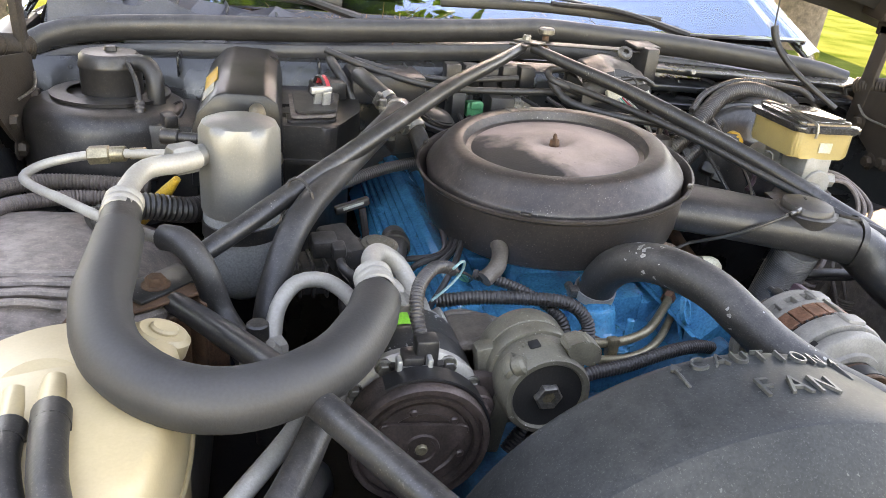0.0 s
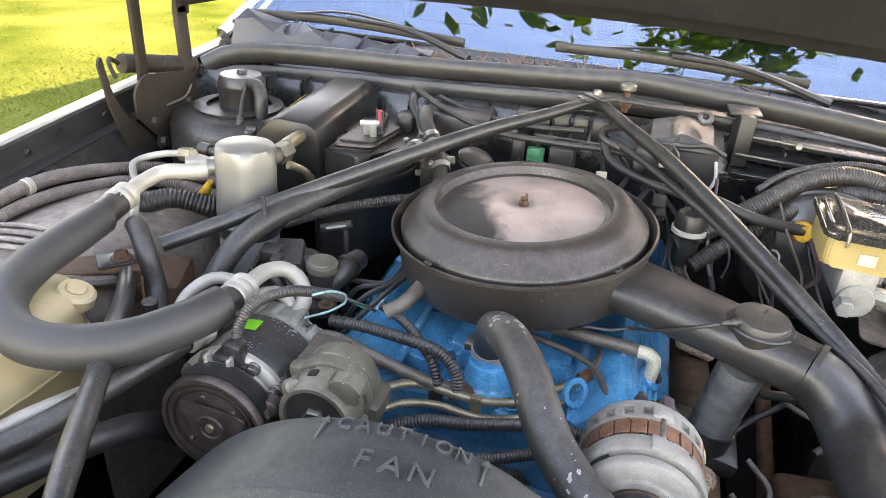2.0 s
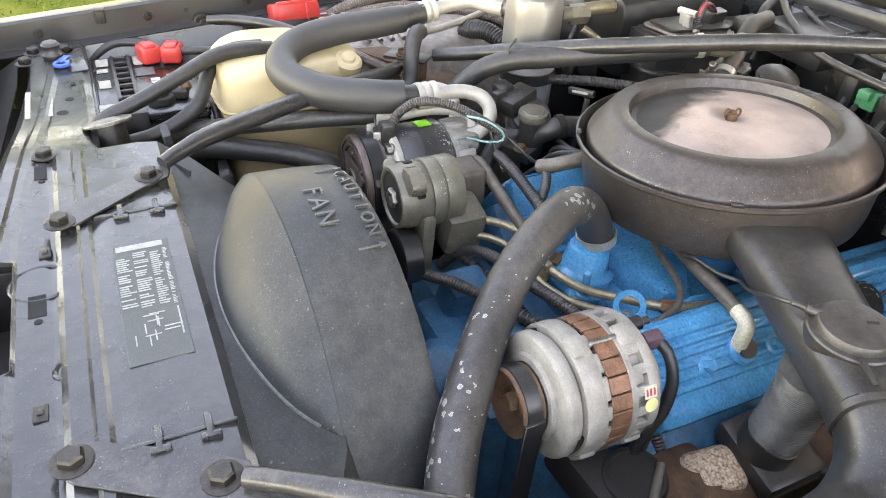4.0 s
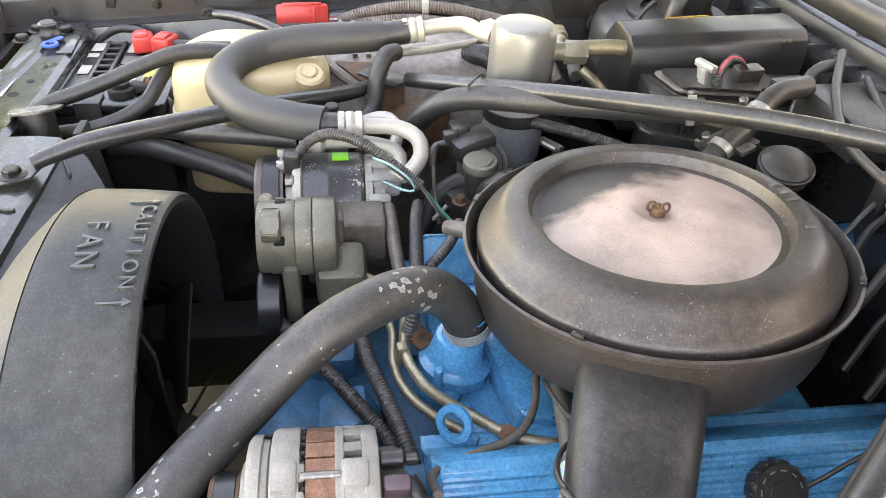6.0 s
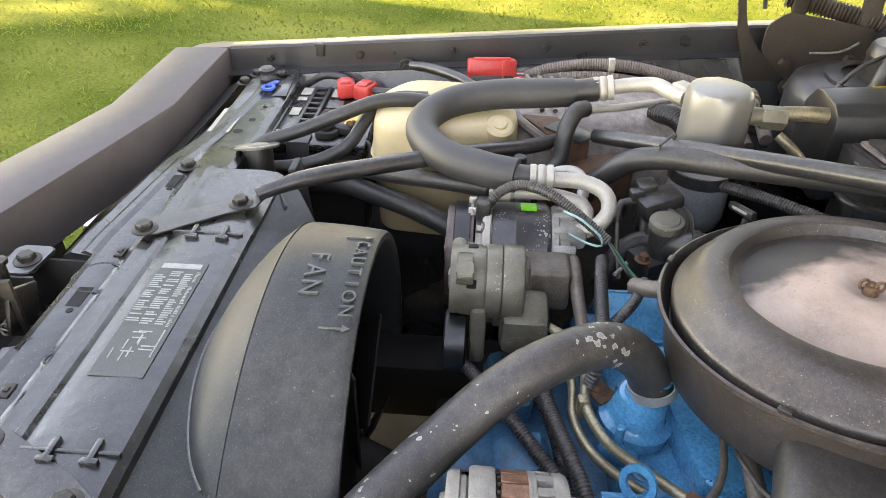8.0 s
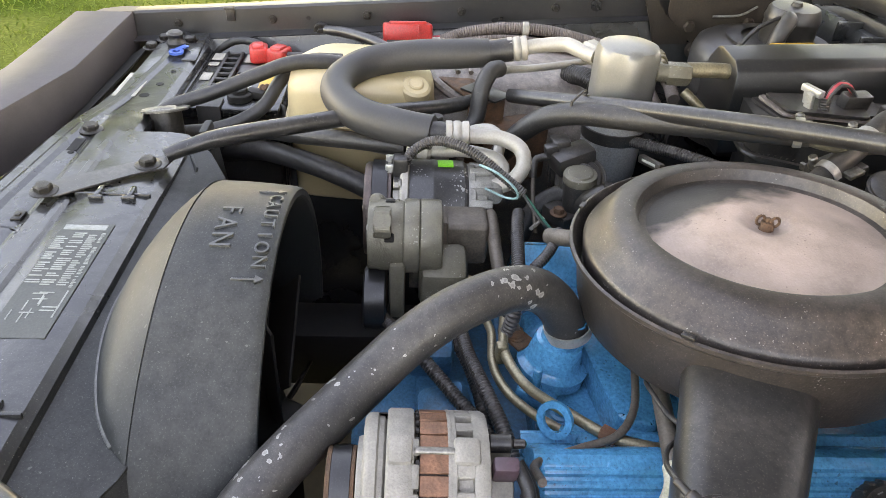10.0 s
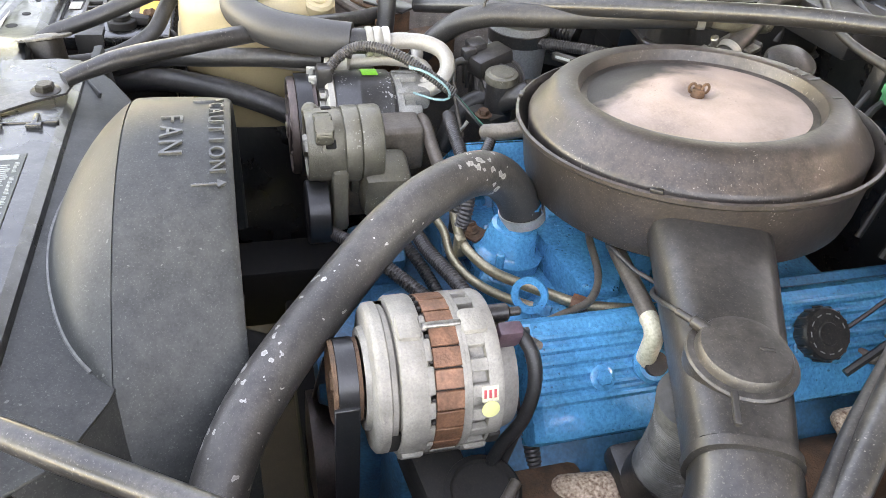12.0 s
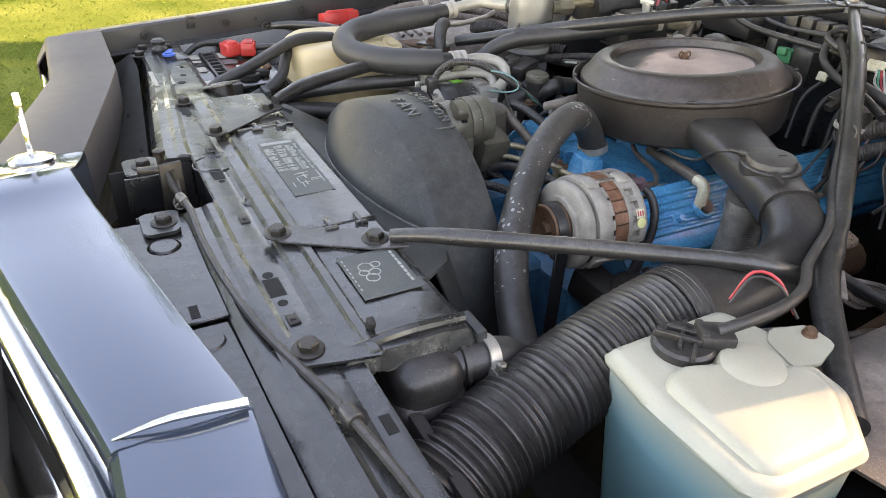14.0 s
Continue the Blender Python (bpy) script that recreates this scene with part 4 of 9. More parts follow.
# cable to the latch, clipped to the support
cable = thing("release_cable", (0.1, -0.17, 0.975), "black bonnet release cable clipped across the radiator support", "cable")
part("sheath", tube([(0.030, -0.186, 0.990), (0.07, -0.180, 0.989), (0.14, -0.181, 0.985), (0.24, -0.176, 0.985), (0.34, -0.163, 0.985), (0.43, -0.142, 0.986), (0.485, -0.131, 0.990), (0.56, -0.118, 0.988), (0.64, -0.105, 0.975)], 0.0046, 8), RUBBER, cable)
part("ferrule", cyl((0.03, -0.186, 0.990), (1, 0.15, 0), 0.0065, 0.02, n=12), STEEL, cable)
part("clip", merge(cyl((0.480, -0.131, 0.9895), (1, 0.15, 0), 0.0085, 0.018, 0.001, 14), box(0.484, 0.494, -0.137, -0.125, 0.975, 0.99, 0.002)), BLACK, cable)

# ---- engine bay walls ----
for s in (-1, 1):
    rows = []
    for i in range(20):
        y = -0.05 + 1.2 * i / 19
        arch = math.exp(-((y - 0.55) / 0.28) ** 2)
        rows.append([(s * 0.775, y, fender_z(y) - 0.050), (s * 0.765, y, fender_z(y) - 0.085), (s * (0.74 - 0.02 * arch), y, 0.90 + 0.045 * arch), (s * (0.69 - 0.05 * arch), y, 0.885 + 0.055 * arch), (s * (0.60 - 0.06 * arch), y, 0.80 + 0.09 * arch), (s * 0.54, y, 0.70), (s * 0.52, y, 0.5)])
    part("inner_fender", thick(plate(rows), 0.003), TINBLACK, car, "dusty black inner fender panel")
# added and unseen: keeps the bright lawn from showing through the bay
part("underbody_blocker", box(-0.78, 0.78, -0.28, 1.07, 0.30, 0.32, 0.004), DEEP, car, "dark sheet added to close the bay from below")
part("frame_rail", merge(box(-0.50, -0.40, -0.1, 1.2, 0.42, 0.55, 0.01), box(0.40, 0.50, -0.1, 1.2, 0.42, 0.55, 0.01), box(-0.45, 0.45, 0.25, 0.36, 0.38, 0.48, 0.01)), DEEP, car, "grimy steel frame rails")
rows = []
for z, y in ((0.3, 1.06), (0.7, 1.06), (0.98, 1.065), (1.05, 1.075), (1.075, 1.09), (1.085, 1.13)):
    rows.append([(x, y, z + 0.012 * (1 - (x / 0.8) ** 2)) for x in np.linspace(-0.79, 0.79, 20)])
part("firewall", thick(plate(rows), 0.004), TINBLACK, car, "black dusty firewall panel")
# cowl channel, seal, leaf screen and windscreen
rows = []
for y, z in ((1.10, 1.085), (1.13, 1.10), (1.15, 1.095), (1.17, 1.085), (1.20, 1.085), (1.25, 1.10), (1.285, 1.128)):
    rows.append([(x, y + 0.045 * (1 - (x / 0.8) ** 2), z + 0.014 * (1 - (x / 0.8) ** 2)) for x in np.linspace(-0.79, 0.79, 20)])
cowl = part("cowl", thick(plate(rows), 0.004), TINBLACK, car, "black cowl channel below the windscreen")
seal_pts = [(-0.79, 1.10, 1.08), (-0.72, 1.12, 1.112), (-0.55, 1.125, 1.127), (-0.3, 1.13, 1.135), (0.0, 1.14, 1.150), (0.12, 1.14, 1.158), (0.25, 1.135, 1.152), (0.45, 1.12, 1.142), (0.70, 1.10, 1.118), (0.79, 1.08, 1.10)]
part("cowl_seal", sweep(spline(seal_pts, 0.02), lambda i, s: [(a * 0.014, b * 0.022) for a, b in circle(1, 16)]), SEAL, car, "thick black rubber cowl seal")
part("seal_lip", sweep(spline([(x, y - 0.018, z - 0.038) for x, y, z in seal_pts], 0.02), lambda i, s: [(a * 0.008, b * 0.016) for a, b in circle(1, 10)]), SEAL, car)
for x in np.linspace(-0.62, 0.62, 17):
    part("cowl_rib", rbox((0.004, 0.05, 0.034), pose(float(x), 1.078, 1.075, 0, 0, 0), 0.0015), TINBLACK, cowl)
rows = []
for i in range(11):
    f = i / 10
    rows.append([(x * (1 - 0.19 * f), 1.345 - 0.085 * (x / 0.8) ** 2 + 0.64 * f, 1.138 + 0.019 * (x / 0.8) ** 2 + 0.36 * f) for x in np.linspace(-0.80, 0.80, 16)])
part("windscreen", thick(plate(rows), 0.005), GLASS, car, "raked laminated windscreen mirroring leaves and a sky tinted blue")
part("screen_moulding", tube([(x, 1.340 - 0.085 * (x / 0.8) ** 2, 1.135 + 0.019 * (x / 0.8) ** 2) for x in np.linspace(-0.81, 0.81, 9)], 0.005, 8, step=0.05), CHROME, car, "thin bright windscreen moulding")
# cabin: dashboard, roof, pillars, floor, so that the glass has something dark behind it
part("dashboard", merge(box(-0.72, 0.72, 1.44, 1.75, 0.95, 1.12, 0.03), box(-0.75, 0.75, 1.75, 3.6, 0.40, 0.50, 0.01)), INTERIOR, car, "dark dashboard and cabin floor")
roofrows = [[(x * w, y, z - 0.03 * (x / 0.6) ** 2) for x in np.linspace(-0.62, 0.62, 9)] for y, z, w in ((1.97, 1.515, 1.0), (2.2, 1.54, 1.0), (3.0, 1.55, 1.0), (3.5, 1.50, 1.0), (3.9, 1.15, 1.2), (4.9, 1.08, 1.3), (5.1, 0.95, 1.3), (5.15, 0.4, 1.3))]
part("roof", thick(plate(roofrows), 0.03), PAINT, car, "painted roof and boot")
for s in (-1, 1):
    part("windscreen_pillar", tube([(s * 0.825, 1.23, 1.12), (s * 0.745, 1.60, 1.325), (s * 0.665, 1.97, 1.51)], 0.018, 10), CHROME, car, "bright windscreen pillar moulding")
    part("door_side", merge(box(s * 0.92 - 0.03, s * 0.92 + 0.03, 1.28, 5.0, 0.35, 1.05, 0.02)), PAINT, car, "painted door and quarter panel")
for s in (-1, 1):
    for y in (0.55, 3.7):
        w = part("wheel", lathe([(0.0, -0.02), (0.10, -0.02), (0.18, 0.0), (0.185, 0.02)], axis((s * 0.80, y, GZ + 0.33), (s, 0, 0)), 32), STEEL, car, "steel road wheel")
        part("tyre", lathe([(0.185, -0.09), (0.27, -0.10), (0.32, -0.085), (0.33, -0.05), (0.33, 0.05), (0.32, 0.085), (0.27, 0.10), (0.185, 0.09), (0.185, -0.09)], axis((s * 0.80, y, GZ + 0.33), (s, 0, 0)), 36), RUBBER, w, "black rubber tyre")
part("rear_seat", merge(box(-0.70, 0.70, 2.9, 3.15, 0.5, 1.25, 0.08, 3), box(-0.70, -0.05, 2.1, 2.3, 0.5, 1.2, 0.08, 3), box(0.05, 0.70, 2.1, 2.3, 0.5, 1.2, 0.08, 3)), INTERIOR, car, "dark upholstered seats")
# opaque dark slabs added in place of door glass, against lawn light
for s in (-1, 1):
    bm = slab([(1.26, 0.95), (1.275, 1.12), (1.94, 1.49), (3.6, 1.51), (3.6, 0.95)], 0.03, None, 0.004)
    bm.transform(Matrix(((0, -0.28, s, s * 0.80 + 0.28), (1, 0, 0, 0), (0, 1, 0, 0), (0, 0, 0, 1))) if s > 0 else Matrix(((0, 0.28, s, s * 0.80 - 0.28), (1, 0, 0, 0), (0, 1, 0, 0), (0, 0, 0, 1))))
    part("door_blank", bm, INTERIOR, car, "opaque dark slab in place of the door window")
part("rear_wall", box(-0.75, 0.75, 3.5, 3.55, 0.5, 1.5, 0.01), INTERIOR, car, "dark wall added to close the rear of the cabin")
# open bonnet above
hood_y, hood_z, hang = 1.03, 1.247, radians(62)


def hood_crown(x):
    """The bonnet's rear edge is arched and curls down at its sides."""
    return 0.038 * (1 - (x / 0.8) ** 2) - 0.03 * max(0, abs(x) - 0.6) / 0.2


rows = []
for i in range(12):
    l = 1.30 * i / 11
    y, z = hood_y - l * math.cos(hang), hood_z + l * math.sin(hang)
    rows.append([(x, y + 0.03 * (1 - (x / 0.8) ** 2), z + hood_crown(x) * (1 - 0.4 * i / 11)) for x in np.linspace(-0.79, 0.79, 24)])
bonnet = part("bonnet", thick(plate(rows), 0.012), BLACK, car, "raised black bonnet seen from below")
for x0, x1, f0, f1 in ((-0.79, 0.79, 0.03, 0.12), (-0.79, 0.79, 0.85, 0.98), (-0.79, -0.68, 0.1, 0.85), (0.68, 0.79, 0.1, 0.85), (-0.05, 0.05, 0.1, 0.85)):
    y0, z0, y1, z1 = hood_y - 1.3 * f0 * math.cos(hang), hood_z + 1.3 * f0 * math.sin(hang), hood_y - 1.3 * f1 * math.cos(hang), hood_z + 1.3 * f1 * math.sin(hang)
    rows = [[(x, y0 + 0.03 * (1 - (x / 0.8) ** 2) - 0.014, z0 + hood_crown(x) * (1 - 0.4 * f0) - 0.006) for x in np.linspace(x0, x1, 14)], [(x, y1 + 0.03 * (1 - (x / 0.8) ** 2) - 0.014, z1 + hood_crown(x) * (1 - 0.4 * f1) - 0.006) for x in np.linspace(x0, x1, 14)]]
    part("bonnet_frame", thick(plate(rows), 0.02), BLACK, bonnet, "pressed steel bonnet stiffener")

# ---- air cleaner ----
AC = Matrix(((math.cos(0.080), 0, -math.sin(0.080), -0.007), (0, math.cos(0.0515), -math.sin(0.0515), 0.690), (math.sin(0.080), math.sin(0.0515), 1, 1.0376), (0, 0, 0, 1))).normalized()
AC.translation = (-0.007, 0.690, 1.0376)
cleaner = thing("air_cleaner", (0, 0, 0), "large round black air cleaner with dusty lid on the engine", "air cleaner", m=AC)
pan = part("pan", lathe([(0.10, -0.078), (0.168, -0.076), (0.176, -0.070), (0.180, -0.055), (0.185, -0.004), (0.190, -0.001), (0.193, 0.002), (0.193, 0.006), (0.190, 0.007), (0.187, 0.003), (0.183, -0.010), (0.178, -0.020), (0.10, -0.022)], AC, 96), CLEANER, cleaner, "dusty black steel air cleaner pan")
lid = part("lid", lathe([(0.178, -0.012), (0.179, 0.004), (0.176, 0.009), (0.172, 0.0115), (0.160, 0.027), (0.153, 0.034), (0.147, 0.0365), (0.132, 0.0375), (0.128, 0.0362), (0.1255, 0.030), (0.1235, 0.0245), (0.1165, 0.0232)], AC, 96), CLEANER, cleaner, "black dusty air cleaner lid")
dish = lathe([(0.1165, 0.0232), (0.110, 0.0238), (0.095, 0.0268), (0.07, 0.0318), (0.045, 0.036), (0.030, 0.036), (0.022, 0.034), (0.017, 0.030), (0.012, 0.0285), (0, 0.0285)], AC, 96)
part("dish", dish, LIDDISH, lid, "shallow lid centre with pinkish dust and a painted sun patch")
# grey marks on the raised ring
for a, l in ((88, 0.016), (94, 0.012), (101, 0.014), (66, 0.01)):
    m = AC @ pose(0, 0, 0.0378, 0, 0, a) @ Matrix.Translation((0.139, 0, 0)) @ pose(0, 0, 0, 0, 0, 8)
    part("ring_mark", rbox((l, 0.004, 0.0006), m, 0.0001, 1), SMUDGE, lid)
loops = [tube([AC @ Vector((q * math.cos(u), sgn * (0.0062 + 0.0042 * math.sin(b)), 0.0375 + 0.0050 * math.cos(b))) for b in np.linspace(0, 6.1, 12)], 0.0015, 8, step=0.002) for sgn, u, q in ((1, 0.4, 0.003), (-1, 2.6, 0.003))]
part("wing_nut", merge(lathe([(0, 0.028), (0.0075, 0.028), (0.0062, 0.037), (0, 0.038)], AC, 18), lathe([(0, 0.034), (0.0026, 0.034), (0.0026, 0.041), (0, 0.042)], AC, 12), *loops), RUST, cleaner, "rusty wing nut on its stud")
for a in (-40, 55, 150, 240):
    part("rim_clip", rbox((0.006, 0.012, 0.004), AC @ pose(0, 0, 0, 0, 0, a) @ Matrix.Translation((0.1895, 0, 0.009)), 0.001), BLACK, cleaner)

# snorkel: flat box section that turns into a round duct and runs forward
def flat_ring(w, h, n=20, sq=3.2):
    out = []
    for i in range(n):
        a = 2 * math.pi * i / n
        c, s = math.cos(a), math.sin(a)
        out.append((math.copysign(abs(c) ** (2 / sq), c) * w, math.copysign(abs(s) ** (2 / sq), s) * h))
    return out


sn_pts = spline([(0.10, 0.650, 1.003), (0.17, 0.620, 1.003), (0.245, 0.585, 1.000), (0.315, 0.553, 0.996), (0.374, 0.525, 0.991)], 0.012)
sn_n = len(sn_pts) - 1
def sn_ring(i, s):
    f = i / sn_n
    return flat_ring(0.062 - 0.026 * f, 0.025 + 0.004 * f)
part("snorkel", sweep(sn_pts, sn_ring), BLACK, cleaner, "moulded black plastic snorkel box")
part("collar", sweep(spline([(0.118, 0.642, 1.004), (0.132, 0.636, 1.004)], 0.006), lambda i, s: flat_ring(0.069, 0.029)), CLEANER, cleaner)
vm = axis((0.313, 0.553, 1.021), (0.02, -0.03, 1)) @ Matrix.Diagonal((0.86, 0.86, 0.9, 1))
vac = part("vacuum_motor", lathe([(0.046, -0.014), (0.047, 0.0), (0.0475, 0.004), (0.046, 0.006), (0.0405, 0.0068), (0.0395, 0.0125), (0.0375, 0.0155), (0.033, 0.0165), (0.0, 0.0168)], vm, 48), BLACK, cleaner, "round black damper capsule on the snorkel")
part("nipple", merge(cyl((0.290, 0.538, 1.031), (-0.88, -0.48, 0), 0.0052, 0.016, n=14), cyl((0.278, 0.531, 1.031), (-0.88, -0.48, 0), 0.0032, 0.016, n=10)), BLACK, vac)
part("cap_notch", rbox((0.013, 0.004, 0.0028), vm @ pose(0.014, 0.010, 0.0162, 0, 0, 30), 0.0008), DEEP, vac)
part("slot", rbox((0.028, 0.005, 0.004), pose(0.356, 0.520, 1.0275, 6, 4, -25), 0.001), DEEP, cleaner)
duct = thing("intake_duct", (0.43, 0.35, 0.90), "black plastic intake duct with a ribbed flexible hose", "air duct")
d_pts = spline([(0.366, 0.529, 0.993), (0.392, 0.521, 0.980), (0.415, 0.505, 0.962), (0.432, 0.475, 0.946), (0.441, 0.43, 0.940), (0.447, 0.35, 0.944), (0.450, 0.262, 0.946)], 0.010)
d_n = len(d_pts) - 1
part("elbow", sweep(d_pts, lambda i, s: flat_ring(0.036 + 0.018 * i / d_n, 0.030 + 0.021 * i / d_n, 28, 2.4)), BLACK, duct, "smooth black plastic elbow")
part("seam", sweep(spline([(0.374, 0.525, 0.991), (0.381, 0.522, 0.990)], 0.003), lambda i, s: flat_ring(0.039, 0.033, 24, 2.6)), BLACK, duct)
part("flex_hose", tube([(0.450, 0.275, 0.947), (0.456, 0.20, 0.938), (0.470, 0.11, 0.921), (0.490, 0.02, 0.903), (0.512, -0.05, 0.884), (0.53, -0.10, 0.86)], [0.056, 0.054, 0.053, 0.053, 0.053, 0.053], 28, rib=(0.0082, 0.005)), BLACK, duct, "ribbed black flexible intake hose")
part("cuff", tube([(0.4495, 0.282, 0.948), (0.450, 0.268, 0.9465), (0.4505, 0.258, 0.945)], 0.0550, 28), BLACK, duct)

# heat riser tube from the manifold
riser = thing("heat_tube", (0.275, 0.46, 0.85), "corrugated grey heat riser tube on the exhaust manifold", "hose")
part("tube", tube([(0.306, 0.535, 0.975), (0.302, 0.545, 0.93), (0.296, 0.549, 0.885), (0.291, 0.547, 0.845)], 0.0295, 28, rib=(0.0030, 0.0011)), FOIL, riser)
part("band", tube([(0.294, 0.548, 0.862), (0.2915, 0.547, 0.848), (0.290, 0.547, 0.836)], 0.0304, 24), RUBBER, riser, "black rubber end sleeve")

# ---- engine ----
engine = thing("engine", (0, 0.6, 0.45), "blue painted V8 engine with ribbed valve covers", "engine")
# block and heads, mostly hidden
part("block", box(-0.20, 0.20, 0.33, 0.88, 0.48, 0.80, 0.02), BLUEDULL, engine, "grimy blue cast iron block")
part("cylinder_head", rbox((0.17, 0.50, 0.12), pose(0.165, 0.67, 0.80, 0, 45, 0), 0.01), BLUEDULL, engine, "grimy blue cylinder head")
part("cylinder_head", rbox((0.17, 0.50, 0.12), pose(-0.175, 0.69, 0.80, 0, -45, 0), 0.01), BLUEDULL, engine, "grimy blue cylinder head")


def valve_cover(x_in, z_in, y0, y1, lean, s):
    """Long pressed cover; x_in, z_in: its inner upper edge; s: side."""
    L, w, h = y1 - y0, 0.118, 0.06
    m = Matrix.Translation((x_in, y0, z_in)) @ pose(0, 0, 0, 0, s * lean, 0) @ Matrix.Diagonal((s, 1, 1, 1))
    rows = []
    prof = [(-0.012, -h - 0.004), (-0.010, -h), (-0.001, -h + 0.004), (0.0, -0.012), (0.004, -0.004), (0.012, 0.0)]
    k = 6
    for i in range(k * 4 + 1):
        u = 0.014 + (w - 0.046) * i / (k * 4)
        prof.append((u, 0.0 + (0.0026 if i % 4 in (1, 2) else 0.0)))
    prof += [(w - 0.012, 0.0), (w - 0.004, -0.004), (w, -0.012), (w + 0.001, -h + 0.004), (w + 0.010, -h), (w + 0.014, -h - 0.004)]
    for j, (v, inset) in enumerate(((0.0, 1.0), (0.0, 0.35), (0.004, 0.1), (0.012, 0.0), (0.25, 0), (0.5, 0), (0.75, 0), (L - 0.012, 0.0), (L - 0.004, 0.1), (L, 0.35), (L, 1.0))):
        rows.append([(u, v, -h + (z + h) * (1 - inset) if z > -h else z) for u, z in prof])
    bm = plate(rows)
    bm.transform(m)
    c = part("valve_cover", bm, BLUE, engine, "ribbed blue pressed-steel valve cover", 30)
    return c, m


vc, VM = valve_cover(0.163, 0.935, 0.445, 0.905, 45, 1)
vc2, VM2 = valve_cover(-0.172, 0.930, 0.470, 0.930, 45, -1)
for m, c in ((VM, vc), (VM2, vc2)):
    for v in (0.075, 0.175, 0.30, 0.41):
        up = (m.to_3x3() @ Vector((0, 0, 1))).normalized()
        part("cover_bolt", bolt(m @ Vector((0.062, v, 0.001)), up, 0.0075, 0.010, 1.7), BLUE, c)
up = (VM.to_3x3() @ Vector((0, 0, 1))).normalized()
# breather grommet with the cream elbow, and the oil filler cap
g = part("grommet", lathe([(0, 0), (0.018, 0), (0.019, 0.006), (0.016, 0.011), (0, 0.012)], axis(VM @ Vector((0.055, 0.125, 0.001)), up), 28), BLUE, vc)
part("seat_ring", lathe([(0, 0.010), (0.012, 0.010), (0.0115, 0.016), (0, 0.017)], axis(VM @ Vector((0.055, 0.125, 0.001)), up), 24), RUBBER, vc)
part("breather_elbow", tube([(0.204, 0.563, 0.897), (0.206, 0.562, 0.920), (0.205, 0.563, 0.934), (0.197, 0.565, 0.940), (0.184, 0.567, 0.940)], 0.0092, 16), CREAM, vc, "cream plastic breather elbow")
capm = axis(VM @ Vector((0.050, 0.315, 0.001)), up)
oil = part("oil_cap", lathe([(0, 0), (0.026, 0), (0.027, 0.006), (0.027, 0.016), (0.025, 0.019), (0.012, 0.0195), (0.011, 0.021), (0, 0.021)], capm, 30), BLACK, vc, "black ribbed oil filler cap with pale print")
for i in range(16):
    a = 2 * math.pi * i / 16
    part("grip_rib", rbox((0.003, 0.004, 0.013), capm @ pose(0.0272 * math.cos(a), 0.0272 * math.sin(a), 0.010, 0, 0, math.degrees(a)), 0.001, 1), BLACK, oil)
for i in range(10):
    a = 0.3 + 0.55 * i
    part("print_bar", rbox((0.0012, 0.0055, 0.0006), capm @ pose(0.020 * math.cos(a), 0.020 * math.sin(a), 0.0192, 0, 0, math.degrees(a)), 0.0001, 1), INK, oil)

# intake manifold with its runners and water neck
bm = box(-0.135, 0.135, 0.475, 0.89, 0.78, 0.862, 0.012)
runners = [
    slab(round_poly([(-0.075, 0.555), (-0.02, 0.530), (0.055, 0.540), (0.095, 0.548), (0.105, 0.585), (0.06, 0.61), (-0.06, 0.64)], 0.008, 3), 0.055, pose(0, 0, 0.846, 0, 0, 0), 0.006, 2),
    slab(round_poly([(0.035, 0.575), (0.10, 0.548), (0.150, 0.560), (0.155, 0.600), (0.10, 0.640), (0.05, 0.66)], 0.008, 3), 0.045, pose(0, 0, 0.845, 0, 0, 0), 0.006, 2),
    slab(round_poly([(-0.145, 0.52), (-0.085, 0.51), (-0.055, 0.56), (-0.07, 0.63), (-0.13, 0.64)], 0.008, 3), 0.045, pose(0, 0, 0.845, 0, 0, 0), 0.006, 2),
    slab(round_poly([(0.075, 0.68), (0.15, 0.66), (0.155, 0.72), (0.09, 0.76)], 0.008, 3), 0.048, pose(0, 0, 0.845, 0, 0, 0), 0.006, 2),
    slab(round_poly([(-0.155, 0.68), (-0.08, 0.69), (-0.09, 0.77), (-0.155, 0.75)], 0.008, 3), 0.048, pose(0, 0, 0.845, 0, 0, 0), 0.006, 2),
    slab(round_poly([(0.115, 0.478), (0.160, 0.478), (0.160, 0.89), (0.125, 0.89)], 0.006, 3), 0.014, pose(0, 0, 0.858, 0, 12, 0), 0.003, 2),
    slab(round_poly([(-0.165, 0.49), (-0.115, 0.478), (-0.12, 0.89), (-0.165, 0.89)], 0.006, 3), 0.014, pose(0, 0, 0.858, 0, -12, 0), 0.003, 2),
    box(-0.075, 0.065, 0.62, 0.80, 0.86, 0.94, 0.006)]
inman = part("intake_manifold", bm, BLUE, engine, "blue painted cast intake manifold")
for rb in runners:
    part("runner", rb, BLUE, inman)
part("water_neck", merge(cyl((-0.003, 0.492, 0.862), (0.0, 0.02, 1), 0.038, 0.02, 0.005), lathe([(0.041, -0.01), (0.041, 0.003), (0.034, 0.006), (0.031, 0.010), (0.028, 0.032), (0.0265, 0.036), (0.0215, 0.037), (0.0215, 0.07), (0, 0.07)], axis((-0.003, 0.496, 0.882), (0, 0.12, 1)), 32), rbox((0.105, 0.045, 0.022), pose(-0.003, 0.494, 0.866, 0, 0, -28), 0.009, 3)), BLUE, inman, "blue thermostat water neck")
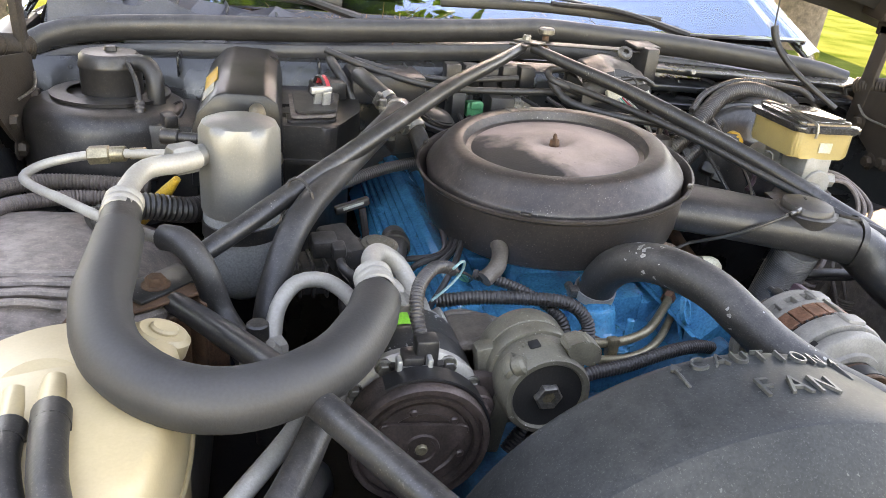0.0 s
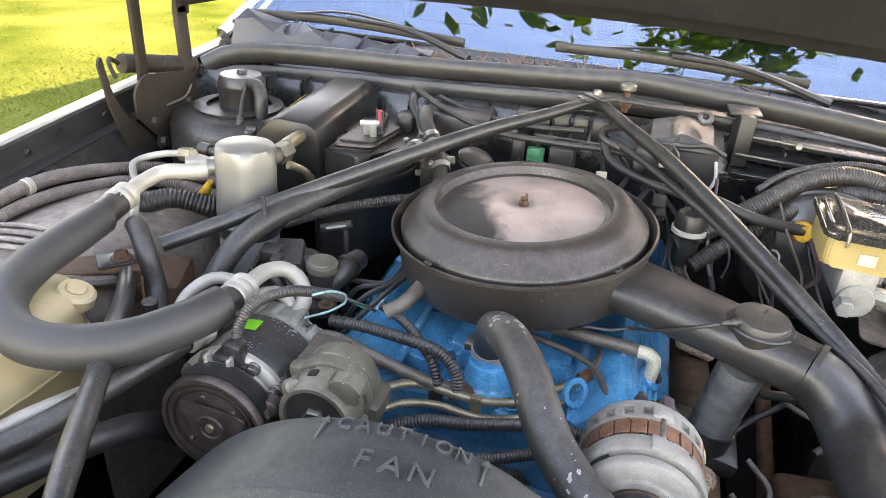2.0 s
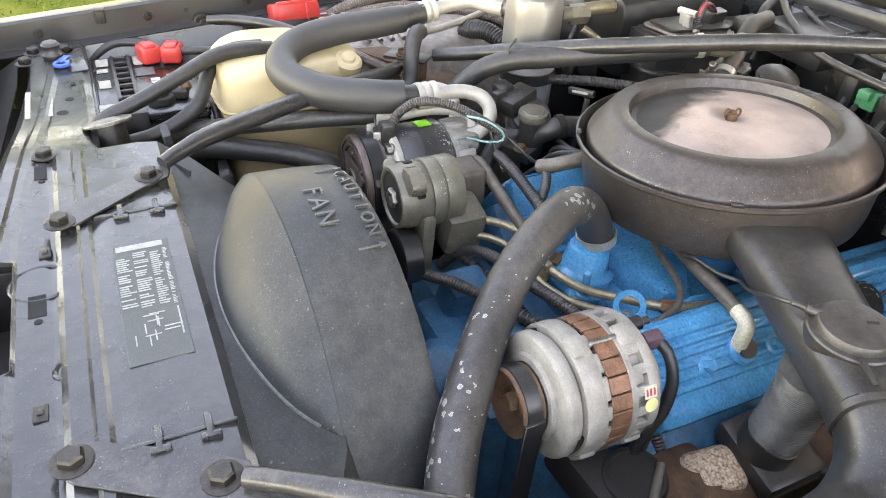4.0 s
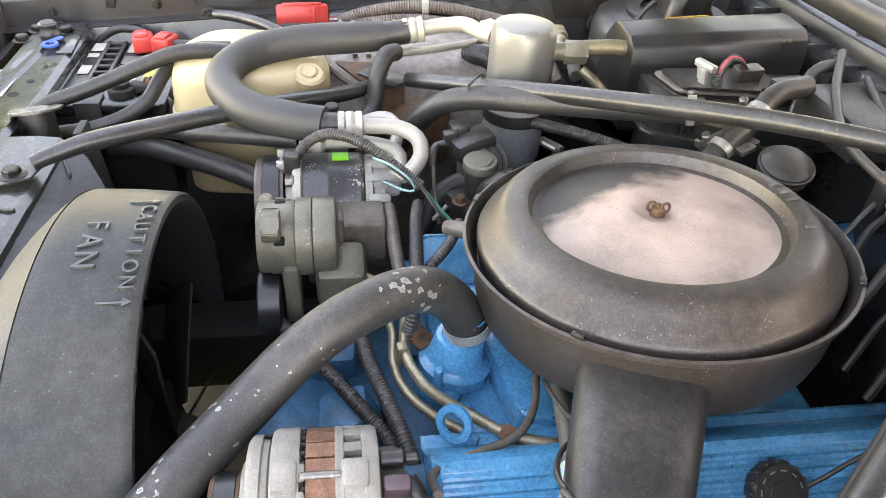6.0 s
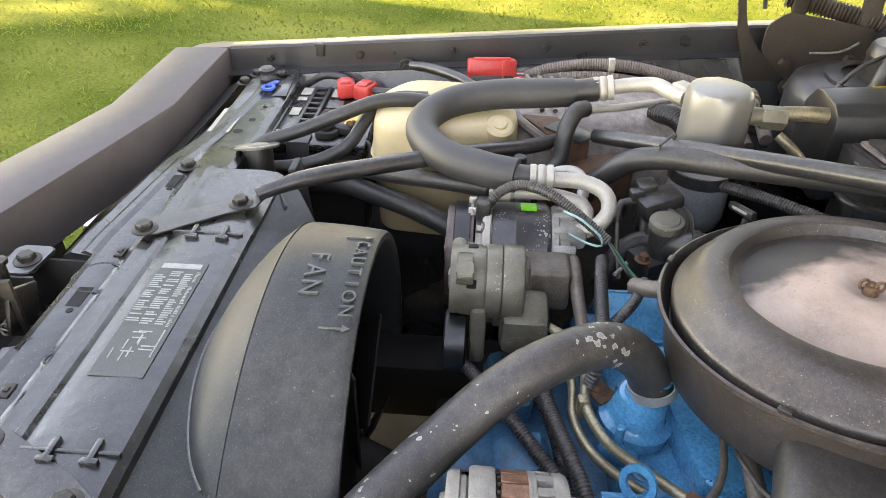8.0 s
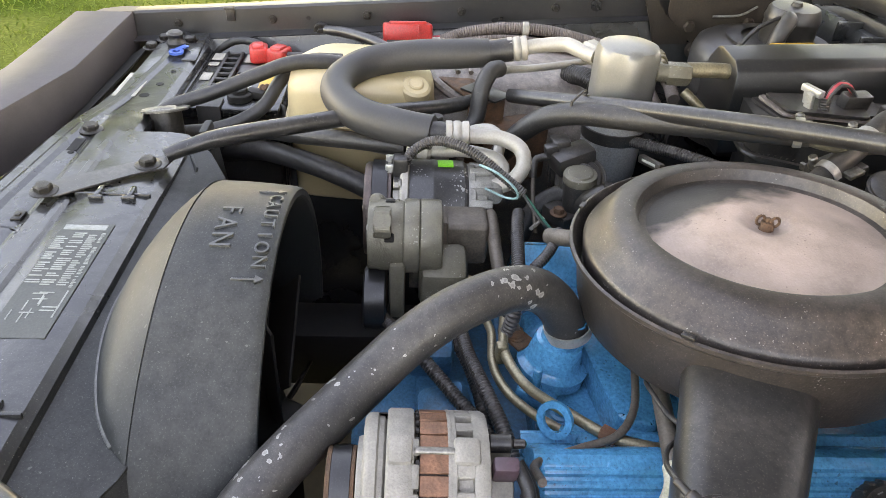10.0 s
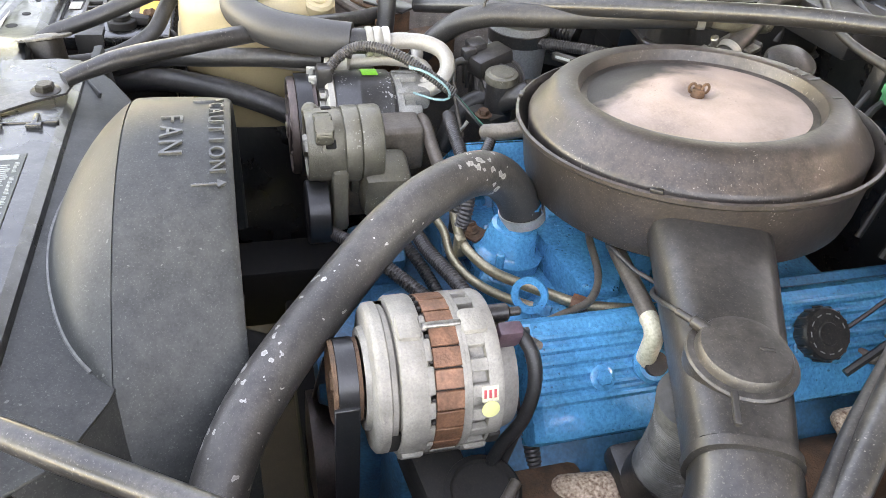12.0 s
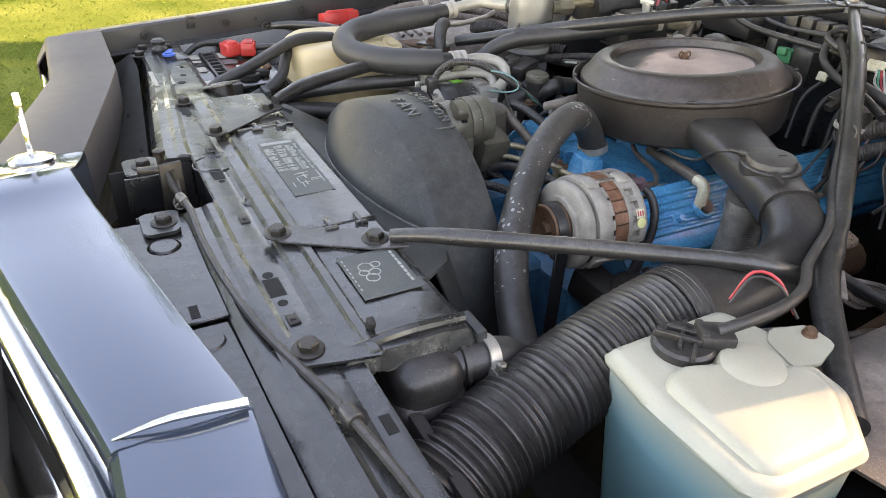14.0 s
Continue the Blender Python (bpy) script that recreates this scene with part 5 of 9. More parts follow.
for dx, dy in ((0.040, -0.022), (-0.044, 0.022)):
    part("neck_bolt", merge(bolt((-0.003 + dx, 0.494 + dy, 0.877), (0, 0, 1), 0.008, 0.009, 1.3), cyl((-0.003 + dx, 0.494 + dy, 0.88), (0, 0, 1), 0.005, 0.032, n=12)), BLUE, inman)
part("lift_hook", merge(lathe([(0.012, 0), (0.019, 0), (0.019, 0.005), (0.012, 0.005), (0.012, 0)], pose(0.112, 0.478, 0.918, 68, 0, 48), 26), rbox((0.020, 0.005, 0.05), pose(0.122, 0.487, 0.884, -20, 0, 48), 0.002)), BLUE, inman, "blue lifting eye")
for x, y in ((-0.125, 0.50), (-0.14, 0.66), (0.138, 0.50), (0.140, 0.635), (-0.06, 0.492), (0.055, 0.50)):
    part("manifold_bolt", bolt((x, y, 0.862), (0, 0, 1), 0.008, 0.011, 1.5), BLUE, inman)
for i in range(5):
    part("cast_mark", rbox((0.0035, 0.010, 0.002), pose(-0.035 + 0.009 * i, 0.560 + 0.001 * i, 0.9018, 0, 0, 6), 0.0006, 1), BLUE, inman)
# front of the engine: timing cover, water pump, dark accessories below
part("front_cover", merge(box(-0.12, 0.12, 0.30, 0.36, 0.60, 0.80, 0.02), lathe([(0, 0), (0.06, 0), (0.065, 0.03), (0.05, 0.06), (0, 0.06)], axis((0, 0.33, 0.74), (0, -1, 0)), 28)), BLUEDULL, engine, "grimy blue water pump and front cover")
part("water_pump_leg", merge(rbox((0.05, 0.06, 0.12), pose(-0.085, 0.36, 0.80, 0, 20, 0), 0.012), rbox((0.06, 0.06, 0.09), pose(0.02, 0.385, 0.800, 20, 0, 0), 0.012)), BLUEDULL, engine)
# exhaust manifold under the driver's side cover, with a speckled shield
part("exhaust_manifold", merge(tube([(0.27, 0.42, 0.78), (0.285, 0.50, 0.785), (0.285, 0.70, 0.785), (0.28, 0.88, 0.775)], 0.036, 12), box(0.235, 0.30, 0.385, 0.50, 0.765, 0.815, 0.012)), RUST, engine, "rusty exhaust manifold")
part("heat_shield", merge(rbox((0.056, 0.070, 0.034), pose(0.281, 0.492, 0.806, 6, 14, -8), 0.0165, 5), rbox((0.046, 0.050, 0.050), pose(0.279, 0.452, 0.782, 20, 10, 0), 0.018, 4)), HEAT, engine, "flaking beige heat shield with rust specks")
part("heat_shield", rbox((0.066, 0.075, 0.022), pose(0.285, 0.80, 0.836, 4, 14, 0), 0.0105, 4), HEAT, engine, "flaking beige heat shield with rust specks")
part("riser_stub", rbox((0.09, 0.085, 0.03), pose(0.290, 0.560, 0.826, 4, 12, 0), 0.008, 2), BLACK, engine)
part("crank_pulley", lathe([(0, 0), (0.02, 0), (0.03, -0.01), (0.075, -0.01), (0.08, 0.0), (0.085, 0.0), (0.085, 0.03), (0.03, 0.035)], axis((0.0, 0.29, 0.56), (0, -1, 0)), 36), PULLEY, engine)

# ---- fan shroud ----
FX, FZ = -0.0275, 0.793
shroud = thing("fan_shroud", (FX, 0.12, 0.5), "black plastic fan shroud with white specks and raised warning letters", "fan shroud")


def rim_back(a, r=0.254):
    """The ring's rear edge, a degrees from the top, driver's side positive."""
    return Vector((FX + r * math.sin(radians(a)), 0.2005, FZ + r * math.cos(radians(a))))


def rim_front(a):
    """The crease where the ring's wall turns into the sloping front face: a flatter, wider arc."""
    b = radians(a * 0.85)
    z = 0.749 + 0.3005 * math.cos(b)
    return Vector((-0.0205 + 0.3005 * math.sin(b), 0.1075 + 0.044 * (z - 1.0495), z))


def shelf_z(y):
    """Height of the flat panel that slopes back from the radiator cover."""
    return 0.971 - 0.25 * (y - 0.034)


def face_foot(x):
    return 0.037 + 1.42 * (x - 0.008) ** 2 + 38 * max(0, x - 0.128) ** 3


ANG = [-100 + 200 * i / 96 for i in range(97)]
rows = []
for a in ANG:
    f, b = rim_front(a), rim_back(a)
    w = b - f
    out = Vector((math.sin(radians(a)), 0, math.cos(radians(a))))
    rows.append([f - out * 0.006 + Vector((0, -0.0015, 0)), f - out * 0.0012 + Vector((0, 0.0006, 0)), f + w * 0.035] + [f + w * k + out * 0.0015 * math.sin(math.pi * k) for k in (0.2, 0.4, 0.6, 0.8, 0.95)] + [b - out * 0.0005, b + Vector((0, 0.003, 0)) - out * 0.003, b + Vector((0, 0.003, 0)) - out * 0.010, b - out * 0.0125, b - out * 0.013 - Vector((0, 0.03, 0)), f - out * 0.02 + Vector((0, 0.01, 0)), f - out * 0.05 + Vector((0, 0.004, 0))])
part("fan_ring", plate(rows), SHROUD, shroud, "rounded black plastic fan ring", 32)
# lens-shaped sloping face between the crease and the panel
rows = []
for i in range(49):
    a = -57 + 113 * i / 48
    f = rim_front(a) + Vector((0, 0.0002, -0.0003))
    x = f.x * 0.985
    foot = Vector((x, min(face_foot(x), f.y - 0.0005), 0))
    foot.z = min(shelf_z(foot.y), f.z)
    rows.append([f.lerp(foot, k) + Vector((0, -0.007, 0.005)) * math.sin(math.pi * k) * min(1, (f - foot).length / 0.06) for k in np.linspace(0, 1, 9)])
part("front_face", plate(rows), SHROUD, shroud, "smooth sloping front face of the shroud", 50)
seam = [r[-1] + Vector((0, 0, 0.0004)) for r in rows[2:-2]]
# paler than the shroud, so the ridge's highlight is in its colour
part("face_seam", sweep(seam, lambda i, s: circle(0.0018, 6)), SMUDGE, shroud, "seam paled for its highlight")
outline = [(-0.345, 0.028), (-0.315, 0.056), (-0.238, 0.099), (-0.19, 0.108), (0.19, 0.108), (0.212, 0.102), (0.266, 0.079), (0.31, 0.028)]
bm = slab(outline, 0.004, None, 0.001)
for v in bm.verts:
    v.co.z += shelf_z(v.co.y) - 0.004
part("panel", bm, SHROUD, shroud, "sloping flat shroud panel")
rows = []
for (x, y), (x2, y2) in zip(outline, outline[1:]):
    for k in (0.0, 0.5):
        px, py = x + (x2 - x) * k, y + (y2 - y) * k
        flare = 1.0 if px > 0.185 else 0.0          # the driver's side of the wall slopes out towards the engine
        rows.append([(px, py, shelf_z(py) - 0.003), (px * (1.01 + 0.01 * flare), py + 0.002 + 0.052 * flare, shelf_z(py) - 0.15), (px * (1.02 + 0.02 * flare), py + 0.002 + 0.085 * flare, 0.46)])
part("skirt", thick(plate(rows), 0.003), SHROUD, shroud, "upright outer wall of the shroud")
for x in (0.405, -0.375):
    part("flange", rbox((0.04, 0.012, 0.3), pose(x, 0.05, 0.83, 6, 0, 0), 0.003), SHROUD, shroud)
part("gusset", slab([(0, 0), (-0.05, 0), (0.0, -0.035)], 0.004, pose(-0.262, 0.052, 0.973, 70, 0, 25), 0.001), SHROUD, shroud)


def on_ring(a, y):
    """A frame on the ring at a degrees from the top (driver's side positive), y metres back: x along the arc, y to the rear, z out."""
    k = (y - 0.1075) / 0.093
    p = rim_front(a).lerp(rim_back(a), k)
    q = rim_front(a + 1).lerp(rim_back(a + 1), k) - p
    u = Vector((q.x, 0, q.z)).normalized()
    return Matrix(((u.x, 0, -u.z, p.x), (0, 1, 0, y), (u.z, 0, u.x, p.z + 0.0015), (0, 0, 0, 1)))


R0 = 1.6
for text, y, size, step in (("CAUTION", 0.190, 0.020, 4.1), ("FAN", 0.150, 0.029, 5.7)):
    mid = (len(text) - 1) / 2
    for i, ch in enumerate(text):
        part("raised_letter", words(ch, size, 0.0024, on_ring(R0 + (i - mid) * step, y)), LETTER, shroud, "raised letter " + ch, 30)
for a in (-16.8, 16.8):
    m = on_ring(R0 + a, 0.182)
    part("raised_arrow", merge(rbox((0.0022, 0.028, 0.004), m @ Matrix.Translation((0, 0, 0.0002)), 0.0005, 1), slab([(-0.0045, 0.008), (0, 0.016), (0.0045, 0.008)], 0.0025, m @ Matrix.Translation((0, 0, -0.0004)))), LETTER, shroud)
fan = thing("engine_fan", (FX, 0.16, FZ - 0.2), "dark engine cooling fan behind the shroud", "fan")
part("clutch", lathe([(0, 0), (0.075, 0), (0.08, 0.01), (0.08, 0.03), (0.04, 0.05), (0.02, 0.10), (0, 0.10)], axis((FX, 0.13, FZ - 0.06), (0, 1, 0)), 32), DEEP, fan, "finned fan clutch")
for i in range(6):
    part("blade", rbox((0.09, 0.004, 0.15), Matrix.Translation((FX, 0.165, FZ - 0.06)) @ pose(0, 0, 0, 0, 60 * i, 0) @ pose(0, 0, 0.12, 0, 0, 32), 0.0015), DEEP, fan)

# ---- radiator ----
rad = thing("radiator", (0.02, 0.0, 0.45), "black radiator with plastic end tanks below the cover", "radiator")
part("core", box(-0.33, 0.36, -0.035, 0.015, 0.45, 0.955, 0.004), DEEP, rad)
part("end_tank", merge(rbox((0.09, 0.085, 0.5), pose(0.412, -0.030, 0.69, 0, 0, 0), 0.022, 4), rbox((0.078, 0.075, 0.09), pose(0.414, -0.030, 0.925, 0, 0, 0), 0.022, 5)), BLACK, rad, "smooth black plastic radiator end tank")
part("end_tank", rbox((0.085, 0.085, 0.5), pose(-0.375, -0.018, 0.69, 0, 0, 0), 0.022, 4), BLACK, rad)
part("outlet", merge(tube([(0.416, -0.02, 0.940), (0.420, 0.005, 0.943), (0.424, 0.038, 0.944)], 0.0215, 22), lathe([(0.0215, 0), (0.0255, 0.001), (0.0255, 0.006), (0.0215, 0.007)], axis((0.4205, 0.010, 0.943), (0.1, 1, 0)), 28)), BLACK, rad)
neck = part("filler_neck", cyl((-0.410, -0.032, 0.932), (-0.30, -0.10, 0.95), 0.023, 0.047), DARKBOLT, rad)
part("pressure_cap", merge(lathe([(0.030, -0.0035), (0.0335, -0.003), (0.034, 0.0), (0.033, 0.0015), (0.030, 0.0005), (0.018, 0.0005), (0.015, 0.003), (0, 0.0035)], axis((-0.424, -0.036, 0.980), (-0.30, -0.10, 0.95)), 36), rbox((0.074, 0.012, 0.0022), axis((-0.424, -0.036, 0.980), (-0.30, -0.10, 0.95)) @ pose(0, 0, -0.0005, 0, 0, 25), 0.0008)), STEEL, rad, "round steel radiator pressure cap")

# ---- alternator ----
alt = thing("alternator", (0.197, 0.37, 0.86), "cast aluminium alternator with brown stator and pulley", "alternator")
am = axis((0.197, 0.300, 0.925), (0.0, 1, -0.02))
part("front_housing", merge(lathe([(0, -0.004), (0.034, -0.004), (0.036, -0.008), (0.043, -0.0085), (0.0445, -0.004), (0.0600, -0.0035), (0.0632, -0.001), (0.0640, 0.002), (0.0640, 0.0075), (0.0615, 0.009), (0.0610, 0.013), (0.055, 0.017)], am, 64), lathe([(0.055, 0.015), (0.0660, 0.0155), (0.0680, 0.018), (0.0682, 0.035), (0.0672, 0.0375), (0.0635, 0.038), (0.058, 0.041)], am, 64)), ALTCAST, alt, "dull cast aluminium front housing")
# vent slots and holes: dark inserts with the openings' shade in their colour
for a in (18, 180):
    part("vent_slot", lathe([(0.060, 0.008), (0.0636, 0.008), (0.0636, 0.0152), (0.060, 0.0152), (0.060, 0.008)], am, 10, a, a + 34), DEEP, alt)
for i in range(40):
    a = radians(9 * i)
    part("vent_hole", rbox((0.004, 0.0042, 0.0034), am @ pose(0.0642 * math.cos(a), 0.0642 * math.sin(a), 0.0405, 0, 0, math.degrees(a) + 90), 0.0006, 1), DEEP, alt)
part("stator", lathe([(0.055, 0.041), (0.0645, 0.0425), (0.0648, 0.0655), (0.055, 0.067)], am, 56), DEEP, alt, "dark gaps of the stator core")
for i in range(24):
    a = radians(15 * i + 4)
    part("stator_plate", rbox((0.0042, 0.0158, 0.0235), am @ pose(0.0645 * math.cos(a), 0.0645 * math.sin(a), 0.054, 0, 0, math.degrees(a)), 0.0007, 1), COPPER, alt, "brown laminated stator plate" if i == 0 else "")
for i, a in enumerate((97, 118, 139, 160, 181, 202, 20, 300)):
    part("rim_lip", rbox((0.0045, 0.015 + 0.004 * (i % 3), 0.007), am @ pose(0.0655 * math.cos(radians(a)), 0.0655 * math.sin(radians(a)), 0.0385, 0, 0, a), 0.002, 2), ALTCAST, alt)
rear = part("rear_housing", merge(lathe([(0.050, 0.0665), (0.0600, 0.0665), (0.0602, 0.0855), (0.0668, 0.0858), (0.0672, 0.088), (0.0672, 0.095), (0.0655, 0.0985), (0.058, 0.100), (0.044, 0.101), (0, 0.102)], am, 64), lathe([(0, 0.10), (0.052, 0.10), (0.0525, 0.114), (0.050, 0.120), (0.043, 0.122), (0, 0.123)], am @ pose(0.004, -0.012, 0), 40)), ALTCAST, alt, "cast aluminium rear housing")
part("rear_lip", lathe([(0.064, 0.0645), (0.0672, 0.0650), (0.0676, 0.0665), (0.0672, 0.0685), (0.064, 0.069)], am, 56, 40, 300), ALTCAST, alt)
part("crown_ring", lathe([(0.0602, 0.0660), (0.0668, 0.0662), (0.0672, 0.0680), (0.0672, 0.0715), (0.0660, 0.0725), (0.0602, 0.0725)], am, 56), ALTCAST, alt)
for i in range(20):
    a = 18 * i + 6
    part("vent_post", rbox((0.0070, 0.0105, 0.0150), am @ pose(0.0636 * math.cos(radians(a)), 0.0636 * math.sin(radians(a)), 0.0790, 0, 0, a), 0.0008, 1), ALTCAST, alt)
part("vent_notch", rbox((0.006, 0.016, 0.010), am @ pose(0.0660 * math.cos(radians(196)), 0.0660 * math.sin(radians(196)), 0.0935, 0, 0, 196), 0.0012, 1), DEEP, alt)
for a in (100, 215, 310):
    part("lug", rbox((0.008, 0.026, 0.020), am @ pose(0.0672 * math.cos(radians(a)), 0.0672 * math.sin(radians(a)), 0.0265, 0, 0, a), 0.004, 2), ALTCAST, alt)
    part("lug", rbox((0.008, 0.024, 0.022), am @ pose(0.0668 * math.cos(radians(a)), 0.0668 * math.sin(radians(a)), 0.080, 0, 0, a), 0.004, 2), ALTCAST, alt)
    part("through_bolt", cyl(am @ Vector((0.066 * math.cos(radians(a)), 0.066 * math.sin(radians(a)), 0.037)), (0, 1, -0.02), 0.0035, 0.034, n=10), STEEL, alt)
part("inspection_sticker", lathe([(0.0672, 0.079), (0.0677, 0.079), (0.0677, 0.093), (0.0672, 0.093), (0.0672, 0.079)], am, 10, 147, 158), CREAM, alt, "off-white paper sticker with red print")
for k in range(3):
    part("sticker_mark", lathe([(0.0677, 0.0805 + 0.0042 * k), (0.0679, 0.0805 + 0.0042 * k), (0.0679, 0.0828 + 0.0042 * k), (0.0677, 0.0828 + 0.0042 * k), (0.0677, 0.0805 + 0.0042 * k)], am, 6, 149.5, 155.5), WIRERED, alt, "red printed bar")
part("round_sticker", cyl(am @ Vector((0.0671 * math.cos(radians(164)), 0.0671 * math.sin(radians(164)), 0.0865)), am.to_3x3() @ Vector((math.cos(radians(164)), math.sin(radians(164)), 0)), 0.0075, 0.0011, 0.0002, 24), PALEYEL, alt, "pale yellow round sticker")
pul = part("pulley", lathe([(0, -0.022), (0.018, -0.022), (0.026, -0.026), (0.030, -0.0325), (0.034, -0.034), (0.0355, -0.033), (0.0355, -0.030), (0.033, -0.0295), (0.033, -0.014), (0.0355, -0.013), (0.0355, -0.010), (0.03, -0.0095), (0, -0.0095)], am, 44), RUST, alt, "rusty steel pulley")
part("pulley_nut", bolt(am @ Vector((0, 0, -0.0225)), (0, -1, 0.02), 0.0105, 0.011, 1.5), RUST, pul, "rusty pulley nut")
part("belt", lathe([(0.0335, -0.0295), (0.0362, -0.0295), (0.0362, -0.0135), (0.0335, -0.0135)], am, 40, -10, 190), BELT, alt, "smooth black back of the drive belt")
for x0, x1 in ((0.2335, 0.226), (0.1625, -0.085)):
    part("belt_run", rbox((0.004, 0.021, 0.38), pose((x0 + x1) / 2, 0.2765, 0.742, 0, math.degrees(math.atan2(x0 - x1, 0.365)), 0), 0.0008, 1), BELT, alt, "ribbed black drive belt")
plug = part("plug", rbox((0.024, 0.014, 0.022), am @ pose(-0.016, 0.050, 0.112, 0, 0, 105), 0.004, 2), WIREPUR, alt, "purple-brown wiring plug")
part("terminal", merge(cyl(am @ Vector((0.01, 0.050, 0.100)), (0, 1, 0), 0.008, 0.02, n=14), cyl(am @ Vector((0.01, 0.050, 0.120)), (0, 1, 0), 0.004, 0.012, n=10)), BLACK, alt)

# ---- air conditioning compressor ----
comp = thing("compressor", (-0.270, 0.37, 0.85), "round black air conditioning compressor with ridged pulley", "compressor")
cm = axis((-0.270, 0.268, 0.912), (0, 1, 0.0))
part("clutch_pulley", lathe([(0, 0.010), (0.012, 0.010), (0.034, 0.008), (0.036, 0.006), (0.046, 0.006), (0.0465, 0.009), (0.049, 0.009), (0.050, 0.004), (0.0545, 0.003), (0.055, 0.007), (0.058, 0.007), (0.0585, 0.003), (0.063, 0.0025), (0.065, 0.006), (0.065, 0.012), (0.0605, 0.015), (0.063, 0.018), (0.0605, 0.021), (0.063, 0.024), (0.0605, 0.027), (0.063, 0.030), (0.065, 0.034), (0.065, 0.038), (0.04, 0.040), (0, 0.040)], cm, 64), PULLEY, comp, "weathered ridged clutch pulley")
tri_plate = round_poly([(0.053 * math.cos(radians(q)), 0.053 * math.sin(radians(q))) for q in (25, 145, 265)], 0.014, 6)
hub = part("clutch_hub", slab(tri_plate, 0.004, axis((-0.270, 0.2735, 0.912), (0, -1, 0)), 0.001), PULLEY, comp, "three-lobed clutch plate")
part("hub_boss", lathe([(0.0, 0.004), (0.006, 0.004), (0.0065, 0.001), (0.012, 0.001), (0.013, -0.001), (0.016, -0.001), (0.017, 0.002), (0.024, 0.002), (0.025, 0.005), (0.025, 0.008)], cm, 36), PULLEY, comp)
part("hub_bolt", lathe([(0, -0.002), (0.0045, -0.002), (0.006, 0.0), (0.006, 0.006)], cm, 8), BRASS, comp, "small brass-coloured hub bolt")
for i in range(6):
    a = radians(60 * i + 17)
    part("rivet", cyl(cm @ Vector((0.039 * math.cos(a), 0.039 * math.sin(a), 0.009)), (0, -1, 0), 0.004, 0.006, n=12), PULLEY, comp)
part("belt", lathe([(0.0655, 0.013), (0.068, 0.013), (0.068, 0.033), (0.0655, 0.033)], cm, 48, 60, 300), BELT, comp, "black ribbed belt")
part("clutch_coil", lathe([(0.03, 0.040), (0.058, 0.041), (0.059, 0.048), (0.0685, 0.050), (0.0715, 0.053), (0.0715, 0.060), (0.068, 0.062)], cm, 56), ALUTUBE, comp, "bare aluminium front flange")
body = part("body", lathe([(0.03, 0.060), (0.068, 0.062), (0.070, 0.066), (0.070, 0.090), (0.0705, 0.092), (0.0705, 0.096), (0.070, 0.098), (0.070, 0.135), (0.066, 0.140), (0.03, 0.141)], cm, 64), surface("speckled black compressor paint", (0.022, 0.022, 0.023), 0.35, dust=0.25, dust_col=(0.1, 0.095, 0.09), spots=1.5, spot_scale=240, spot_col=(0.4, 0.4, 0.38), coat=0.2, bump=0.1), comp, "black compressor drum with pale specks")
part("rear_head", merge(lathe([(0.03, 0.140), (0.066, 0.141), (0.066, 0.150), (0.060, 0.153), (0.058, 0.166), (0.048, 0.172), (0, 0.174)], cm, 48), rbox((0.070, 0.030, 0.044), cm @ pose(0.0, 0.046, 0.166, 0, 0, 0), 0.008, 2), *[rbox((0.012, 0.016, 0.030), cm @ pose(0.060 * math.cos(radians(a)), 0.060 * math.sin(radians(a)), 0.158, 0, 0, a - 90), 0.003, 2) for a in (20, 44, 68, 92, 116, 140, 164)]), ALU, comp, "cast aluminium rear head")
for a in (30, 62, 118, 150, 178):
    part("through_bolt", merge(cyl(cm @ Vector((0.0645 * math.cos(radians(a)), 0.0645 * math.sin(radians(a)), 0.041)), (0, 1, 0), 0.0068, 0.010, 0.001, 6), cyl(cm @ Vector((0.0645 * math.cos(radians(a)), 0.0645 * math.sin(radians(a)), 0.048)), (0, 1, 0), 0.0085, 0.004, 0.001, 16)), STEEL, comp, "worn flange bolt")
part("coil_connector", merge(rbox((0.020, 0.018, 0.022), cm @ pose(0.005, 0.064, 0.048, 0, 0, 0), 0.003), rbox((0.05, 0.004, 0.014), cm @ pose(0.0, 0.060, 0.048, 0, 0, 0), 0.001)), BLACK, comp)
part("connector_clip", merge(rbox((0.026, 0.006, 0.010), cm @ pose(0.005, 0.062, 0.034, 0, 0, 0), 0.0015), rbox((0.005, 0.018, 0.012), cm @ pose(-0.009, 0.066, 0.036, 0, 0, 0), 0.0015), rbox((0.005, 0.018, 0.012), cm @ pose(0.019, 0.066, 0.036, 0, 0, 0), 0.0015)), CLAMP, comp, "pale metal connector clip")
part("green_sticker", lathe([(0.0708, 0.100), (0.0712, 0.100), (0.0712, 0.121), (0.0708, 0.121), (0.0708, 0.100)], cm, 8, 72, 93), GREENSTK, comp, "bright green paper sticker")
part("bracket", merge(rbox((0.06, 0.014, 0.075), pose(-0.208, 0.325, 0.915, 0, 8, 0), 0.006), cyl((-0.212, 0.31, 0.935), (0, -1, 0), 0.014, 0.018), bolt((-0.212, 0.292, 0.935), (0, -1, 0), 0.009, 0.01, 1.3)), PULLEY, comp, "dark cast mounting bracket")

# ---- air pump beside it ----
pump = thing("air_pump", (-0.150, 0.34, 0.90), "oily grey cast air pump with slotted front cap", "pump")
pm = axis((-0.150, 0.282, 0.950), (0, 1, 0.0))
